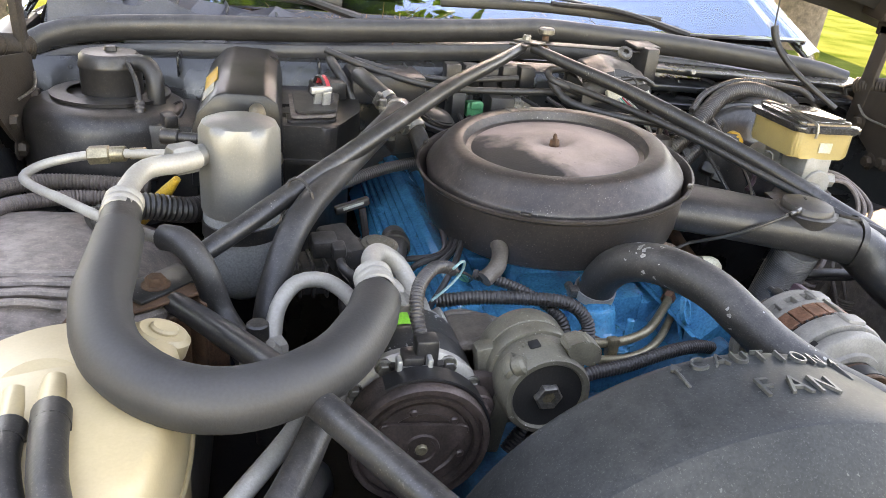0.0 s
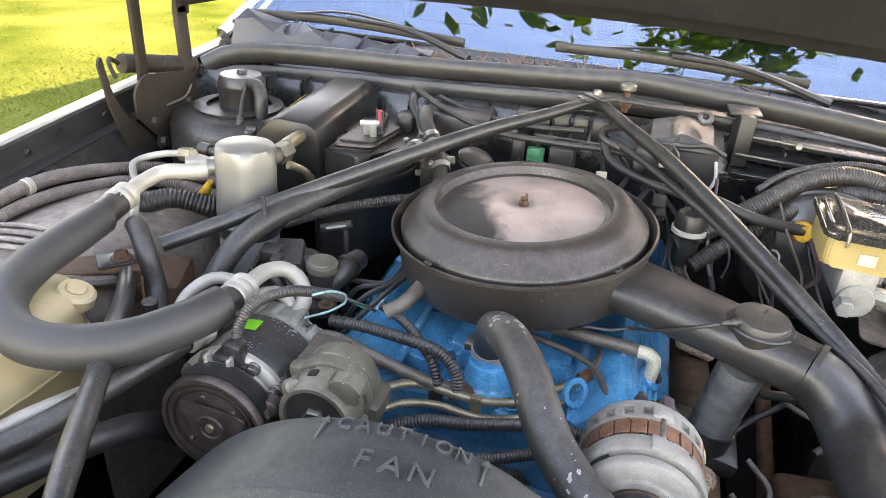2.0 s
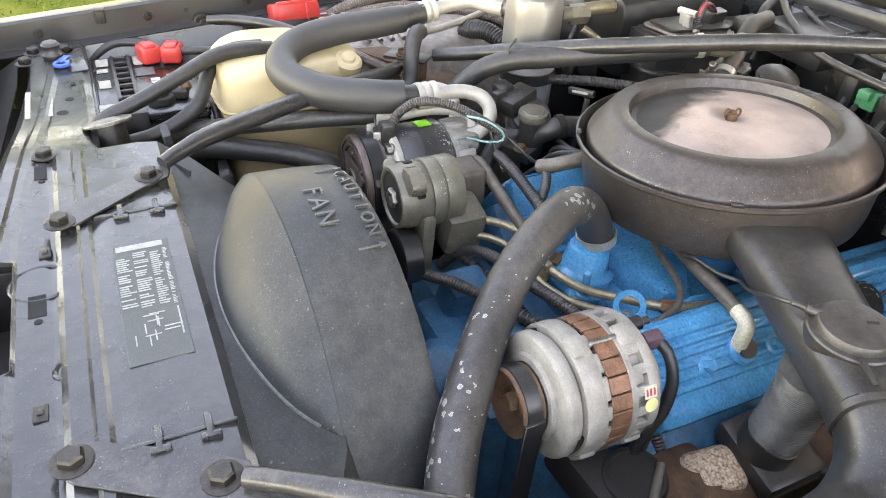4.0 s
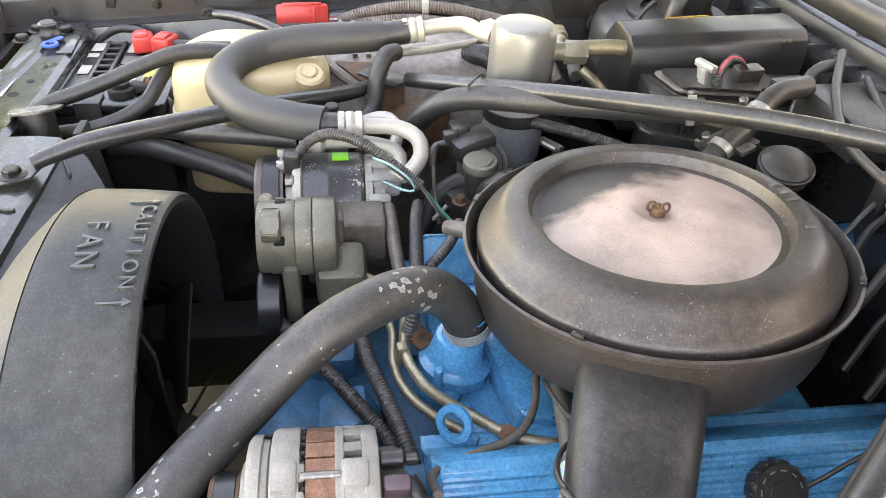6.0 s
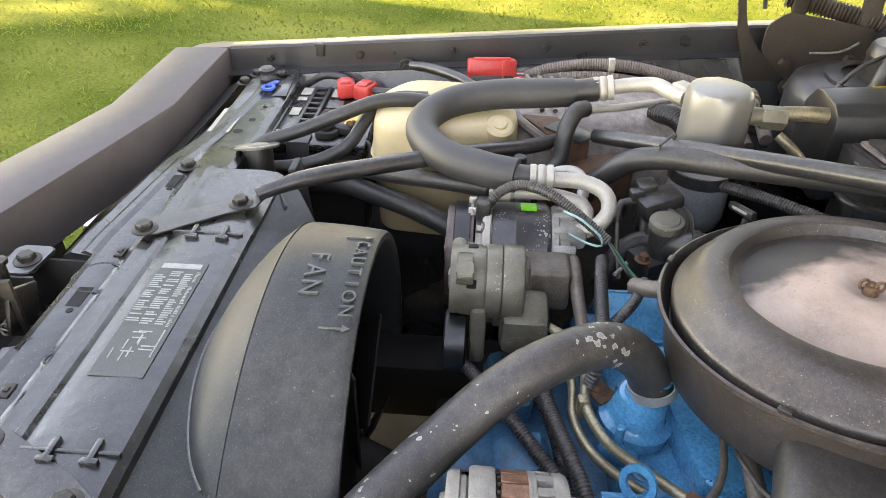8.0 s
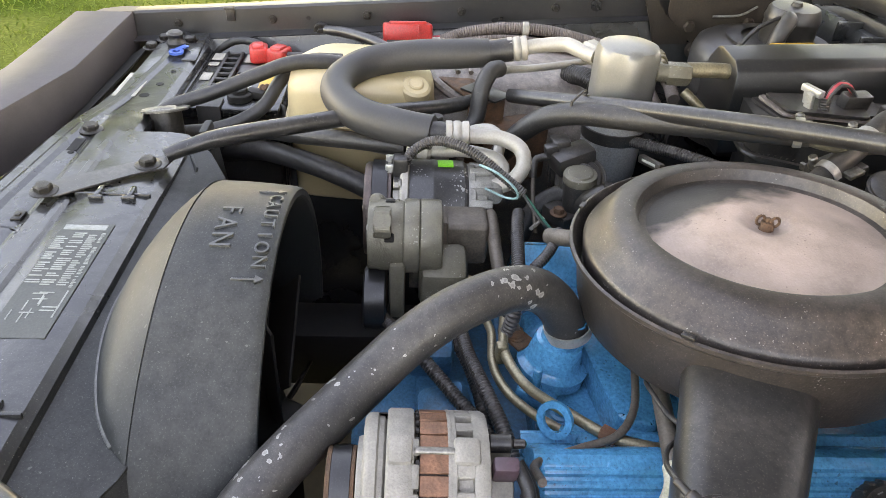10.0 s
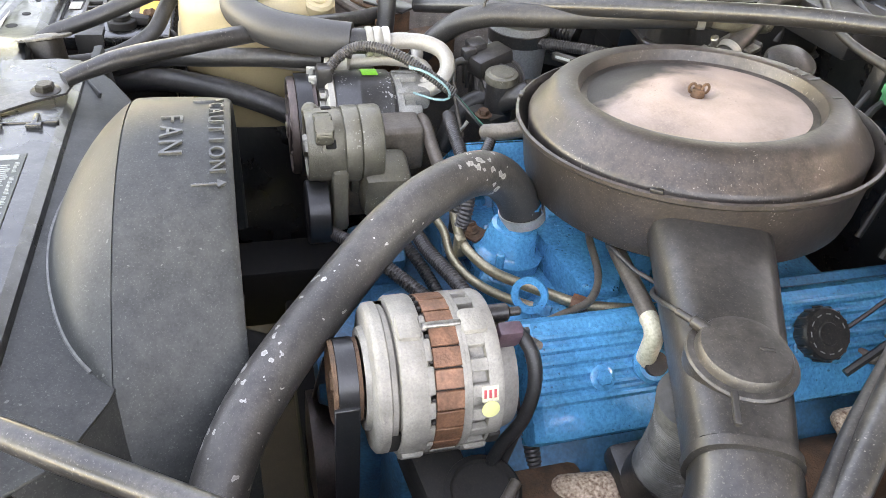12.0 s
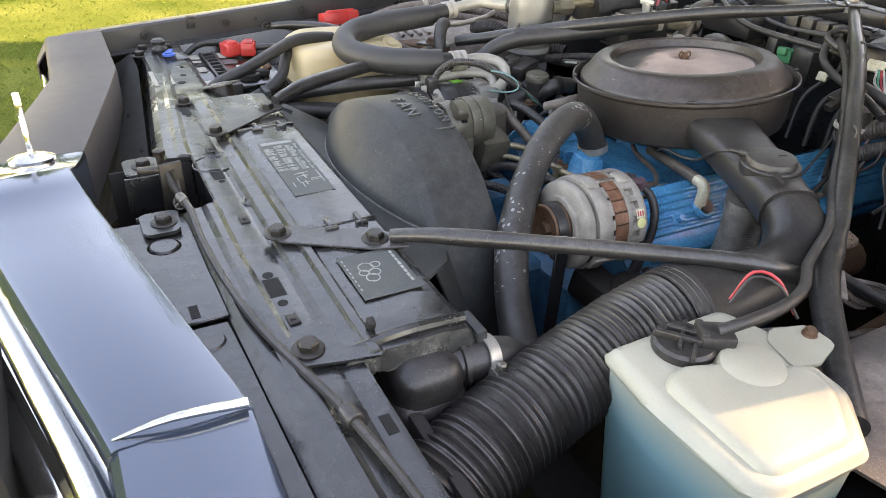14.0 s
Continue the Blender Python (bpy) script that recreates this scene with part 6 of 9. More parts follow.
part("front_cap", lathe([(0.034, 0.003), (0.036, 0.0), (0.0405, 0.0), (0.042, 0.003), (0.042, 0.012), (0.0435, 0.014), (0.0435, 0.040), (0.042, 0.043)], pm, 48), PUMP, pump, "oily grey front cap")
part("front_disc", lathe([(0, 0.002), (0.012, 0.002), (0.013, 0.0035), (0.033, 0.0035), (0.035, 0.003)], pm, 48), DEEP, pump, "dark disc in the pump's front")
part("band", lathe([(0.042, 0.043), (0.0452, 0.0435), (0.0458, 0.045), (0.0458, 0.060), (0.0452, 0.0615), (0.043, 0.062)], pm, 48), PUMP, pump)
part("barrel", lathe([(0.043, 0.062), (0.0455, 0.0635), (0.0460, 0.066), (0.0460, 0.084), (0.0445, 0.088), (0.038, 0.090), (0, 0.091)], pm, 48), PUMP, pump, "smooth beige pump barrel")
part("rear_case", merge(rbox((0.052, 0.064, 0.060), pose(-0.190, 0.400, 0.926, 0, 0, 0), 0.007, 3), rbox((0.066, 0.012, 0.046), pose(-0.186, 0.374, 0.936, 0, -12, 0), 0.004, 2)), LINE, pump, "darker oily bracket behind the pump")
part("face_boss", lathe([(0.007, 0.003), (0.007, -0.002), (0.012, -0.003), (0.014, 0.0), (0.014, 0.004)], pm, 6), STEEL, pump, "worn hexagon boss")
part("boss_core", lathe([(0, 0.001), (0.0075, 0.001)], pm, 16), BRASS, pump, "brass core of the boss")
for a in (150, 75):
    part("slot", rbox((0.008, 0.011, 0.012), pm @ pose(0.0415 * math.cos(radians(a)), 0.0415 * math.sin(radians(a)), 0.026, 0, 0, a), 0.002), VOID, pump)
part("knob", merge(cyl(pm @ Vector((0.034, 0.026, 0.012)), (0.4, -0.2, 0.35), 0.010, 0.014, 0.003, 18), rbox((0.018, 0.020, 0.024), pm @ pose(0.032, 0.022, 0.020, 0, 0, 38), 0.005, 2)), PUMP, pump, "cast corner boss")
for k in range(4):
    part("cast_mark", rbox((0.0018, 0.0012, 0.009), pm @ pose(0.0437 * math.cos(radians(62 + 3 * k)), 0.0437 * math.sin(radians(62 + 3 * k)), 0.033, 0, 0, 62 + 3 * k), 0.0004, 1), PUMP, pump)
part("ear", slab(round_poly([(-0.02, 0.034), (-0.046, 0.024), (-0.052, 0.042), (-0.034, 0.056), (-0.012, 0.05)], 0.006), 0.020, pm @ Matrix.Translation((0, 0, 0.008)), 0.003, 2), PUMP, pump)
part("leg", merge(rbox((0.020, 0.075, 0.012), pm @ pose(0.034, -0.050, 0.034, 0, 0, 8), 0.004, 2), rbox((0.026, 0.03, 0.05), pm @ pose(0.022, -0.045, 0.075, 0, 0, 15), 0.006, 2)), PUMP, pump, "cast mounting leg")
part("rear_bolt", bolt((-0.182, 0.431, 0.938), (0, 1, 0), 0.007, 0.010, 1.3), BRASS, pump, "coppery rear bolt")
part("mount", merge(rbox((0.06, 0.06, 0.07), pose(-0.135, 0.375, 0.900, 0, 15, 0), 0.012, 2), rbox((0.05, 0.020, 0.10), pose(-0.175, 0.345, 0.925, 0, -10, 0), 0.006)), PUMP, pump)
idl = thing("idler_pulley", (-0.125, 0.29, 0.83), "smooth black idler pulley below the air pump", "pulley")
part("wheel", lathe([(0, 0), (0.012, 0), (0.030, 0.003), (0.036, 0.0), (0.039, 0.002), (0.039, 0.026), (0.036, 0.028), (0, 0.028)], axis((-0.120, 0.277, 0.875), (0, 1, 0)), 40), BELT, idl)
part("arm", rbox((0.03, 0.02, 0.09), pose(-0.120, 0.318, 0.895, 0, 5, 0), 0.006), PUMP, idl)

# ---- accumulator ----
acc = thing("accumulator", (-0.43, 0.645, 0.87), "silver air conditioning accumulator can with grey lower half", "accumulator")
cx, cy = -0.432, 0.645
part("lower_can", lathe([(0, 0.870), (0.025, 0.872), (0.040, 0.882), (0.046, 0.900), (0.047, 0.985), (0.045, 0.990), (0, 0.990)], Matrix.Translation((cx, cy, 0)), 44), CANGREY, acc, "grey coated lower can")
part("band", lathe([(0.0465, 0.958), (0.0488, 0.959), (0.0488, 0.977), (0.0465, 0.978)], Matrix.Translation((cx, cy, 0)), 44), BLACK, acc, "black rubber band")
bm = lathe([(0.0475, 0.990), (0.0485, 0.995), (0.0485, 1.045), (0.0485, 1.070), (0.0475, 1.092), (0.043, 1.101), (0.034, 1.1045), (0, 1.106)], Matrix.Translation((cx, cy, 0)), 44)
for v in bm.verts:
    # pressed flats round the shoulder
    a = math.atan2(v.co.y - cy, v.co.x - cx)
    if 1.03 < v.co.z < 1.095 and abs(((a / (math.pi / 3)) % 1) - 0.5) < 0.34:
        k = math.cos(abs(((a / (math.pi / 3)) % 1) - 0.5) * math.pi / 3)
        q = math.hypot(v.co.x - cx, v.co.y - cy)
        v.co.x, v.co.y = cx + (v.co.x - cx) * 0.0445 / q / k, cy + (v.co.y - cy) * 0.0445 / q / k
part("upper_can", bm, CANSILVER, acc, "silver upper can with pressed flats", 45)
part("port", merge(cyl((cx - 0.04, cy - 0.02, 1.066), (-0.8, -0.55, 0), 0.013, 0.022), lathe([(0.018, 0.0), (0.0185, 0.003), (0.0185, 0.026), (0.016, 0.030), (0, 0.030)], axis((cx - 0.050, cy - 0.027, 1.066), (-0.8, -0.55, 0)), 6)), CANSILVER, acc, "hexagon pipe fitting")
part("port", merge(cyl((cx + 0.02, cy + 0.04, 1.070), (0.1, 1, 0), 0.013, 0.02), lathe([(0.0165, 0.0), (0.017, 0.003), (0.017, 0.03), (0.015, 0.034), (0, 0.034)], axis((cx + 0.022, cy + 0.055, 1.070), (0.1, 1, 0)), 6)), PUMP, acc, "hexagon pipe fitting")
part("sensor", merge(cyl((cx - 0.047, cy + 0.01, 1.075), (-1, 0.25, 0.0), 0.007, 0.03, n=14), cyl((cx - 0.07, cy + 0.016, 1.075), (-1, 0.25, 0), 0.010, 0.022, n=14)), BLACK, acc)

# ---- tanks ----
tank = thing("coolant_tank", (-0.6, 0.24, 0.80), "yellowed translucent coolant overflow tank with two hoses", "tank")


out = round_poly([(-0.475, 0.13), (-0.462, 0.25), (-0.468, 0.325), (-0.515, 0.375), (-0.60, 0.36), (-0.665, 0.28), (-0.67, 0.17), (-0.60, 0.125)], 0.035)
part("body", soft_tank(out, 0.80, 1.008, TANK), TANK, tank, "yellowed moulded tank body", 60)
part("seam", sweep([Vector((x, y, 0.938)) for x, y in out] + [Vector((out[0][0], out[0][1], 0.938))], lambda i, s: [(a * 0.003, b * 0.0025) for a, b in circle(1, 6)], False), TANK, tank)
part("filler_cap", merge(cyl((-0.495, 0.335, 0.985), (0.35, 0.1, 0.95), 0.024, 0.022, 0.004), cyl((-0.488, 0.337, 1.004), (0.35, 0.1, 0.95), 0.012, 0.006, 0.002)), TANK, tank, "yellowed snap cap")
part("hose_connection", merge(tube([(-0.556, 0.270, 1.004), (-0.552, 0.245, 1.009), (-0.546, 0.212, 1.012)], 0.0095, 16), tube([(-0.580, 0.258, 1.003), (-0.576, 0.236, 1.006), (-0.570, 0.204, 1.009)], 0.0095, 16), cyl((-0.566, 0.268, 0.992), (0.02, -0.1, 1), 0.034, 0.016, 0.006, 36)), TANK, tank, "moulded hose connections")

wash = thing("washer_tank", (0.58, 0.25, 0.80), "milky white washer tank with blue fluid and a black cap", "tank")
out = round_poly([(0.500, 0.128), (0.580, 0.120), (0.682, 0.124), (0.697, 0.142), (0.699, 0.246), (0.643, 0.296), (0.548, 0.302), (0.496, 0.282)], 0.010, 4)


def moulded(pts, levels, top=None):
    """Closed tank from one outline; levels: (height, inset)."""
    c = sum((Vector((x, y)) for x, y in pts), Vector((0, 0))) / len(pts)
    bm = bmesh.new()
    loops = []
    for z, inset in levels:
        loops.append([bm.verts.new((*(Vector(q) - (Vector(q) - c).normalized() * inset), z)) for q in pts])
    for a, b in zip(loops, loops[1:]):
        for i in range(len(a)):
            bm.faces.new((a[i], a[(i + 1) % len(a)], b[(i + 1) % len(a)], b[i]))
    bm.faces.new(loops[-1])
    bm.faces.new(list(reversed(loops[0])))
    return bm


part("body", moulded(out, ((0.915, 0.006), (0.964, 0.004), (0.967, -0.002), (0.972, -0.003), (0.975, 0.0), (0.979, 0.002), (0.9825, 0.007), (0.9835, 0.014))), TANKW, wash, "milky moulded tank body", 50)
raised = round_poly([(0.570, 0.140), (0.676, 0.141), (0.684, 0.152), (0.685, 0.235), (0.636, 0.278), (0.606, 0.280), (0.596, 0.250), (0.572, 0.215), (0.556, 0.165)], 0.012, 4)
part("raised_top", moulded(raised, ((0.981, -0.004), (0.984, -0.003), (0.989, 0.001), (0.9915, 0.005), (0.992, 0.012))), TANKW, wash, "raised plateau of the tank", 50)
part("fluid_level", moulded(out, ((0.78, 0.022), (0.90, 0.009), (0.930, 0.0055), (0.931, 0.010))), TANKW, wash, "lower half tinted by blue washer fluid", 50)
wm = axis((0.533, 0.195, 0.983), (0.0, 0.0, 1))
cap = part("cap", merge(lathe([(0, 0), (0.030, 0), (0.031, 0.003), (0.031, 0.009), (0.028, 0.012), (0, 0.0125)], wm, 36)), BLACK, wash, "black round cap with raised cross ribs")
part("cap_ribs", merge(rbox((0.05, 0.006, 0.010), wm @ pose(0, 0.006, 0.014, 0, 0, 40), 0.0015), rbox((0.05, 0.006, 0.010), wm @ pose(0, -0.010, 0.014, 0, 0, 40), 0.0015), rbox((0.004, 0.045, 0.008), wm @ pose(0.004, 0, 0.014, 0, 0, 40), 0.001), rbox((0.004, 0.045, 0.008), wm @ pose(-0.014, 0, 0.013, 0, 0, 40), 0.001)), BLACK, cap)
part("plug", merge(rbox((0.034, 0.030, 0.018), pose(0.546, 0.220, 0.998, 0, 0, 62), 0.003, 2), rbox((0.026, 0.008, 0.022), pose(0.539, 0.208, 0.999, 0, 0, -28), 0.002)), BLACK, cap)
part("filler_bulge", lathe([(0, 0.0125), (0.026, 0.012), (0.030, 0.0095), (0.0315, 0.005), (0.0335, 0.0)], axis((0.586, 0.229, 0.984), (0.04, -0.02, 1)), 36), TANKW, wash, "round filler bulge")
part("ear", slab(round_poly([(0.548, 0.298), (0.560, 0.340), (0.594, 0.339), (0.608, 0.299), (0.60, 0.27), (0.56, 0.28)], 0.006), 0.004, pose(0, 0, 0.981, 0, 0, 0), 0.001), TANKW, wash)
part("screw", bolt((0.572, 0.327, 0.985), (0.1, 0, 1), 0.0065, 0.008, 1.2), RUST, wash, "rusty mounting screw")

# ---- battery ----
bat = thing("battery", (-0.63, 0.03, 0.72), "black car battery with red terminal caps and stickers", "battery")
part("case", box(-0.752, -0.510, -0.060, 0.112, 0.72, 0.925, 0.006), BLACK, bat, "black battery case")
part("lid", merge(box(-0.755, -0.507, -0.063, 0.115, 0.926, 0.945, 0.004), box(-0.752, -0.508, -0.062, -0.046, 0.944, 0.9475, 0.0015)), TINBLACK, bat, "satin black battery lid")
part("lid_groove", box(-0.750, -0.510, -0.0445, -0.043, 0.944, 0.9456, 0.0003, 1), VOID, bat)
hold = part("carry_strap", merge(box(-0.742, -0.560, -0.016, -0.010, 0.945, 0.952, 0.0015), box(-0.742, -0.560, 0.010, 0.016, 0.945, 0.952, 0.0015)), BLACK, bat, "ribbed black carrying strap")
for i in range(8):
    part("strap_rib", box(-0.738 + 0.024 * i, -0.733 + 0.024 * i, -0.016, 0.016, 0.9455, 0.9515, 0.001, 1), BLACK, hold)
part("hold_down", merge(box(-0.538, -0.503, -0.016, 0.022, 0.945, 0.950, 0.002), box(-0.507, -0.502, -0.016, 0.022, 0.86, 0.950, 0.0015)), RUBBER, bat, "black rubber hold-down strap")
for x0, x1, y0, y1, mm in ((-0.745, -0.712, -0.040, -0.020, PALE), (-0.700, -0.684, -0.040, -0.022, PALE), (-0.650, -0.618, -0.040, -0.022, PALE), (-0.745, -0.705, 0.020, 0.044, PALE), (-0.555, -0.520, -0.045, -0.020, PALE), (-0.650, -0.585, 0.066, 0.094, YELLOW), (-0.690, -0.655, 0.020, 0.050, SMUDGE)):
    part("sticker", box(x0, x1, y0, y1, 0.9455, 0.9465, 0.0003, 1), mm, bat, "worn warning sticker")
for i, w_ in enumerate((0.010, 0.007, 0.010, 0.010, 0.006, 0.010)):
    part("print_bar", box(-0.640 + 0.013 * i, -0.640 + 0.013 * i + w_, 0.040, 0.055, 0.9455, 0.9463, 0.0003, 1), WIREWHT, bat)
for x, y, a in ((-0.716, 0.048, 12), (-0.708, 0.086, -16)):
    part("terminal_cap", merge(rbox((0.044, 0.034, 0.030), pose(x, y, 0.9605, 0, -6, a), 0.006, 3), rbox((0.030, 0.022, 0.010), pose(x + 0.004, y, 0.976, 0, -6, a), 0.004, 2)), RED, bat, "red rubber terminal cap")
part("post", merge(cyl((-0.545, 0.046, 0.945), (0, 0, 1), 0.021, 0.012), cyl((-0.545, 0.046, 0.956), (0, 0, 1), 0.0135, 0.009), rbox((0.034, 0.020, 0.014), pose(-0.552, 0.072, 0.953, 0, 0, 70), 0.004)), DEEP, bat, "dark terminal clamp")
part("clamp_bolt", bolt((-0.558, 0.084, 0.957), (0.3, 0.6, 0.5), 0.0075, 0.012, 1.3), RUST, bat, "corroded clamp bolt")
for i in range(12):
    part("case_rib", box(-0.7505 + 0.020 * i, -0.7445 + 0.020 * i, 0.112, 0.1145, 0.78, 0.92, 0.001, 1), BLACK, bat)

# ---- braces from the cowl to the nose ----
def flat_end(p, d, w=0.034, l=0.06, z=0.004):
    return rbox((l, w, z), Matrix.Translation(p) @ pose(0, 0, 0, 0, 0, math.degrees(math.atan2(d[1], d[0]))), 0.0015)


TR = 0.0125
b1 = thing("brace", (-0.508, 0.443, 0.98), "satin black tubular brace from the cowl to the inner fender", "brace", "engine bay braces")
part("tube", tube([(0.040, 1.012, 1.144), (-0.03, 0.940, 1.128), (-0.13, 0.838, 1.108), (-0.30, 0.658, 1.058), (-0.43, 0.53, 1.014), (-0.475, 0.485, 0.999)], [0.009, 0.0115, TR, TR, TR, 0.011], 28), BRACE, b1)
part("flat_end", flat_end((-0.505, 0.45, 0.990), (-0.7, -0.7), 0.042, 0.075), BRACE, b1)
part("flat_end", flat_end((0.045, 1.02, 1.149), (0.7, 0.7), 0.034, 0.05), BRACE, b1)
part("end_bolt", bolt((-0.508, 0.443, 0.992), (0, 0, 1), 0.010, 0.010, 1.4), RUST, b1)
b2 = thing("brace", (0.463, 0.50, 0.95), "satin black tubular brace from the cowl to the driver's side", "brace", "engine bay braces")
part("tube", tube([(0.060, 1.012, 1.144), (0.12, 0.945, 1.125), (0.2, 0.855, 1.10), (0.32, 0.70, 1.05), (0.42, 0.57, 1.0), (0.448, 0.53, 0.985)], [0.009, 0.0115, TR, TR, TR, TR], 28), BRACE, b2)
part("flat_end", tube([(0.445, 0.535, 0.987), (0.458, 0.512, 0.977), (0.478, 0.48, 0.966)], [0.012, 0.017, 0.016], 28), BRACE, b2)
part("flat_end", flat_end((0.055, 1.02, 1.153), (-0.7, 0.7), 0.034, 0.05), BRACE, b2)
part("apex_bolt", bolt((0.05, 1.022, 1.154), (0, 0, 1), 0.008, 0.010, 1.5), STEEL, b2)
b3 = thing("brace", (-0.23, 0.0, 1.0), "satin black tubular brace from inner fender to radiator support", "brace", "engine bay braces")
part("tube", tube([(-0.49, 0.428, 0.980), (-0.45, 0.372, 0.985), (-0.38, 0.255, 1.000), (-0.29, 0.095, 1.008), (-0.262, 0.045, 1.004), (-0.245, 0.018, 0.999)], [0.011, TR, TR, TR, 0.0125, 0.009], 28), BRACE, b3)
part("strap", slab([(-0.262, 0.030), (-0.222, 0.022), (-0.205, -0.01), (-0.150, -0.082), (-0.147, -0.108), (-0.168, -0.115), (-0.185, -0.10), (-0.24, -0.012)], 0.003, Matrix.Translation((0, 0, 0.991)), 0.0008), BRACE, b3, "flat black mounting strap")
for p in ((-0.23, 0.0, 0.9935), (-0.159, -0.099, 0.9935)):
    part("strap_bolt", bolt(p, (0, 0, 1), 0.0105, 0.010, 1.55), DARKBOLT, b3)
b4 = thing("brace", (0.23, 0.0, 0.99), "satin black tubular brace from radiator support to driver's side", "brace", "engine bay braces")
part("tube", tube([(0.240, 0.016, 0.996), (0.258, 0.040, 1.001), (0.29, 0.085, 1.004), (0.38, 0.225, 1.004), (0.46, 0.352, 1.000), (0.478, 0.39, 0.99), (0.475, 0.44, 0.968)], [0.008, 0.0105, TR * 0.8, TR * 0.8, TR * 0.8, 0.0105, 0.010], 28), BRACE, b4)
part("strap", slab([(0.262, 0.030), (0.222, 0.022), (0.200, -0.01), (0.160, -0.082), (0.157, -0.108), (0.178, -0.115), (0.195, -0.10), (0.25, -0.012)], 0.003, Matrix.Translation((0, 0, 0.988)), 0.0008), BRACE, b4, "flat black mounting strap")
for p in ((0.23, 0.0, 0.9905), (0.174, -0.10, 0.9905)):
    part("strap_bolt", bolt(p, (0, 0, 1), 0.0105, 0.010, 1.55), DARKBOLT, b4)
b5 = thing("brace", (0.60, 0.45, 0.92), "dusty black tubular brace running to the driver's side inner fender", "brace", "engine bay braces")
part("tube", tube([(0.470, 0.492, 0.972), (0.49, 0.465, 0.967), (0.52, 0.43, 0.960), (0.59, 0.36, 0.953), (0.66, 0.29, 0.952)], [0.016, 0.017, 0.016, 0.0155, 0.015], 28), BRACE, b5)
part("foot", rbox((0.06, 0.07, 0.004), pose(0.47, 0.49, 0.945, 0, 0, 40), 0.0015), DUSTYBLACK, b5)

# ---- coolant and refrigerant hoses ----
up_hose = thing("radiator_hose", (0.25, 0.2, 0.92), "thick black upper radiator hose splashed with white specks", "hose")
part("hose", tube([(-0.003, 0.507, 0.928), (-0.001, 0.492, 0.964), (0.008, 0.463, 0.995), (0.030, 0.425, 1.011), (0.060, 0.375, 1.009), (0.083, 0.335, 0.992), (0.104, 0.306, 0.975), (0.141, 0.268, 0.958), (0.184, 0.231, 0.946), (0.220, 0.202, 0.931), (0.250, 0.183, 0.914), (0.274, 0.171, 0.895), (0.300, 0.160, 0.880), (0.335, 0.144, 0.874), (0.376, 0.122, 0.882), (0.408, 0.096, 0.905), (0.420, 0.065, 0.932), (0.424, 0.030, 0.944)], 0.0230, 22), SPECKED, up_hose)
clamp_band((-0.0025, 0.506, 0.934), (0, 0.2, -1), 0.0243, 0.012, up_hose)
clamp_band((0.4235, 0.037, 0.943), (0.05, -1, 0.2), 0.0245, 0.013, up_hose)

suction = thing("suction_hose", (-0.42, 0.33, 1.0), "thick foam-sleeved air conditioning suction hose in a wide bend", "hose")
part("foam_sleeve", tube([(-0.538, 0.452, 1.043), (-0.536, 0.40, 1.040), (-0.533, 0.33, 1.036), (-0.513, 0.264, 1.030), (-0.468, 0.224, 1.022), (-0.415, 0.222, 1.016), (-0.355, 0.258, 1.014), (-0.318, 0.315, 1.015), (-0.303, 0.360, 1.015)], [0.0225, 0.0238, 0.024, 0.024, 0.024, 0.0245, 0.025, 0.0248, 0.0235], 22), FOAM, suction, "black foam insulation sleeve")
part("inner_hose", tube([(-0.541, 0.49, 1.049), (-0.540, 0.45, 1.043)], 0.019, 16), RUBBER, suction)
part("inner_hose", tube([(-0.303, 0.355, 1.015), (-0.301, 0.385, 1.014)], 0.0165, 16), RUBBER, suction)
for p, d in (((-0.542, 0.498, 1.050), (0, 1, 0.15)), ((-0.300, 0.393, 1.014), (0, 1, 0.0))):
    f = lathe([(0.017, -0.016), (0.0195, -0.015), (0.0195, -0.008), (0.0175, -0.006), (0.0195, -0.003), (0.0195, 0.003), (0.0175, 0.006), (0.0195, 0.009), (0.0195, 0.015), (0.012, 0.017)], axis(p, d), 28)
    part("ferrule", f, ALUTUBE, suction, "crimped aluminium ferrule")
part("pipe", tube([(-0.542, 0.505, 1.051), (-0.541, 0.54, 1.058), (-0.528, 0.575, 1.065), (-0.498, 0.592, 1.066), (-0.478, 0.610, 1.066)], 0.0115, 16), ALUTUBE, suction, "bent aluminium pipe")
part("pipe", tube([(-0.300, 0.405, 1.014), (-0.296, 0.45, 1.014), (-0.282, 0.478, 1.006), (-0.262, 0.482, 0.990), (-0.250, 0.465, 0.972), (-0.252, 0.44, 0.962)], 0.0105, 16), ALUTUBE, suction, "bent aluminium pipe")
discharge = thing("discharge_hose", (-0.38, 0.2, 0.95), "black refrigerant hose with crimped end low beside the compressor", "hose")
part("hose", tube([(-0.335, 0.325, 0.975), (-0.36, 0.25, 0.970), (-0.40, 0.165, 0.955), (-0.46, 0.10, 0.93), (-0.50, 0.03, 0.90)], 0.013, 14), RUBBER, discharge)
part("ferrule", lathe([(0.012, -0.018), (0.0155, -0.017), (0.0155, -0.004), (0.014, -0.002), (0.0155, 0.001), (0.0155, 0.014), (0.010, 0.018)], axis((-0.328, 0.345, 0.975), (0.3, 1, 0)), 24), ALUTUBE, discharge)
part("pipe", tube([(-0.325, 0.355, 0.975), (-0.31, 0.41, 0.985), (-0.285, 0.452, 0.985), (-0.265, 0.455, 0.97), (-0.268, 0.435, 0.955)], 0.009, 14), ALUTUBE, discharge)
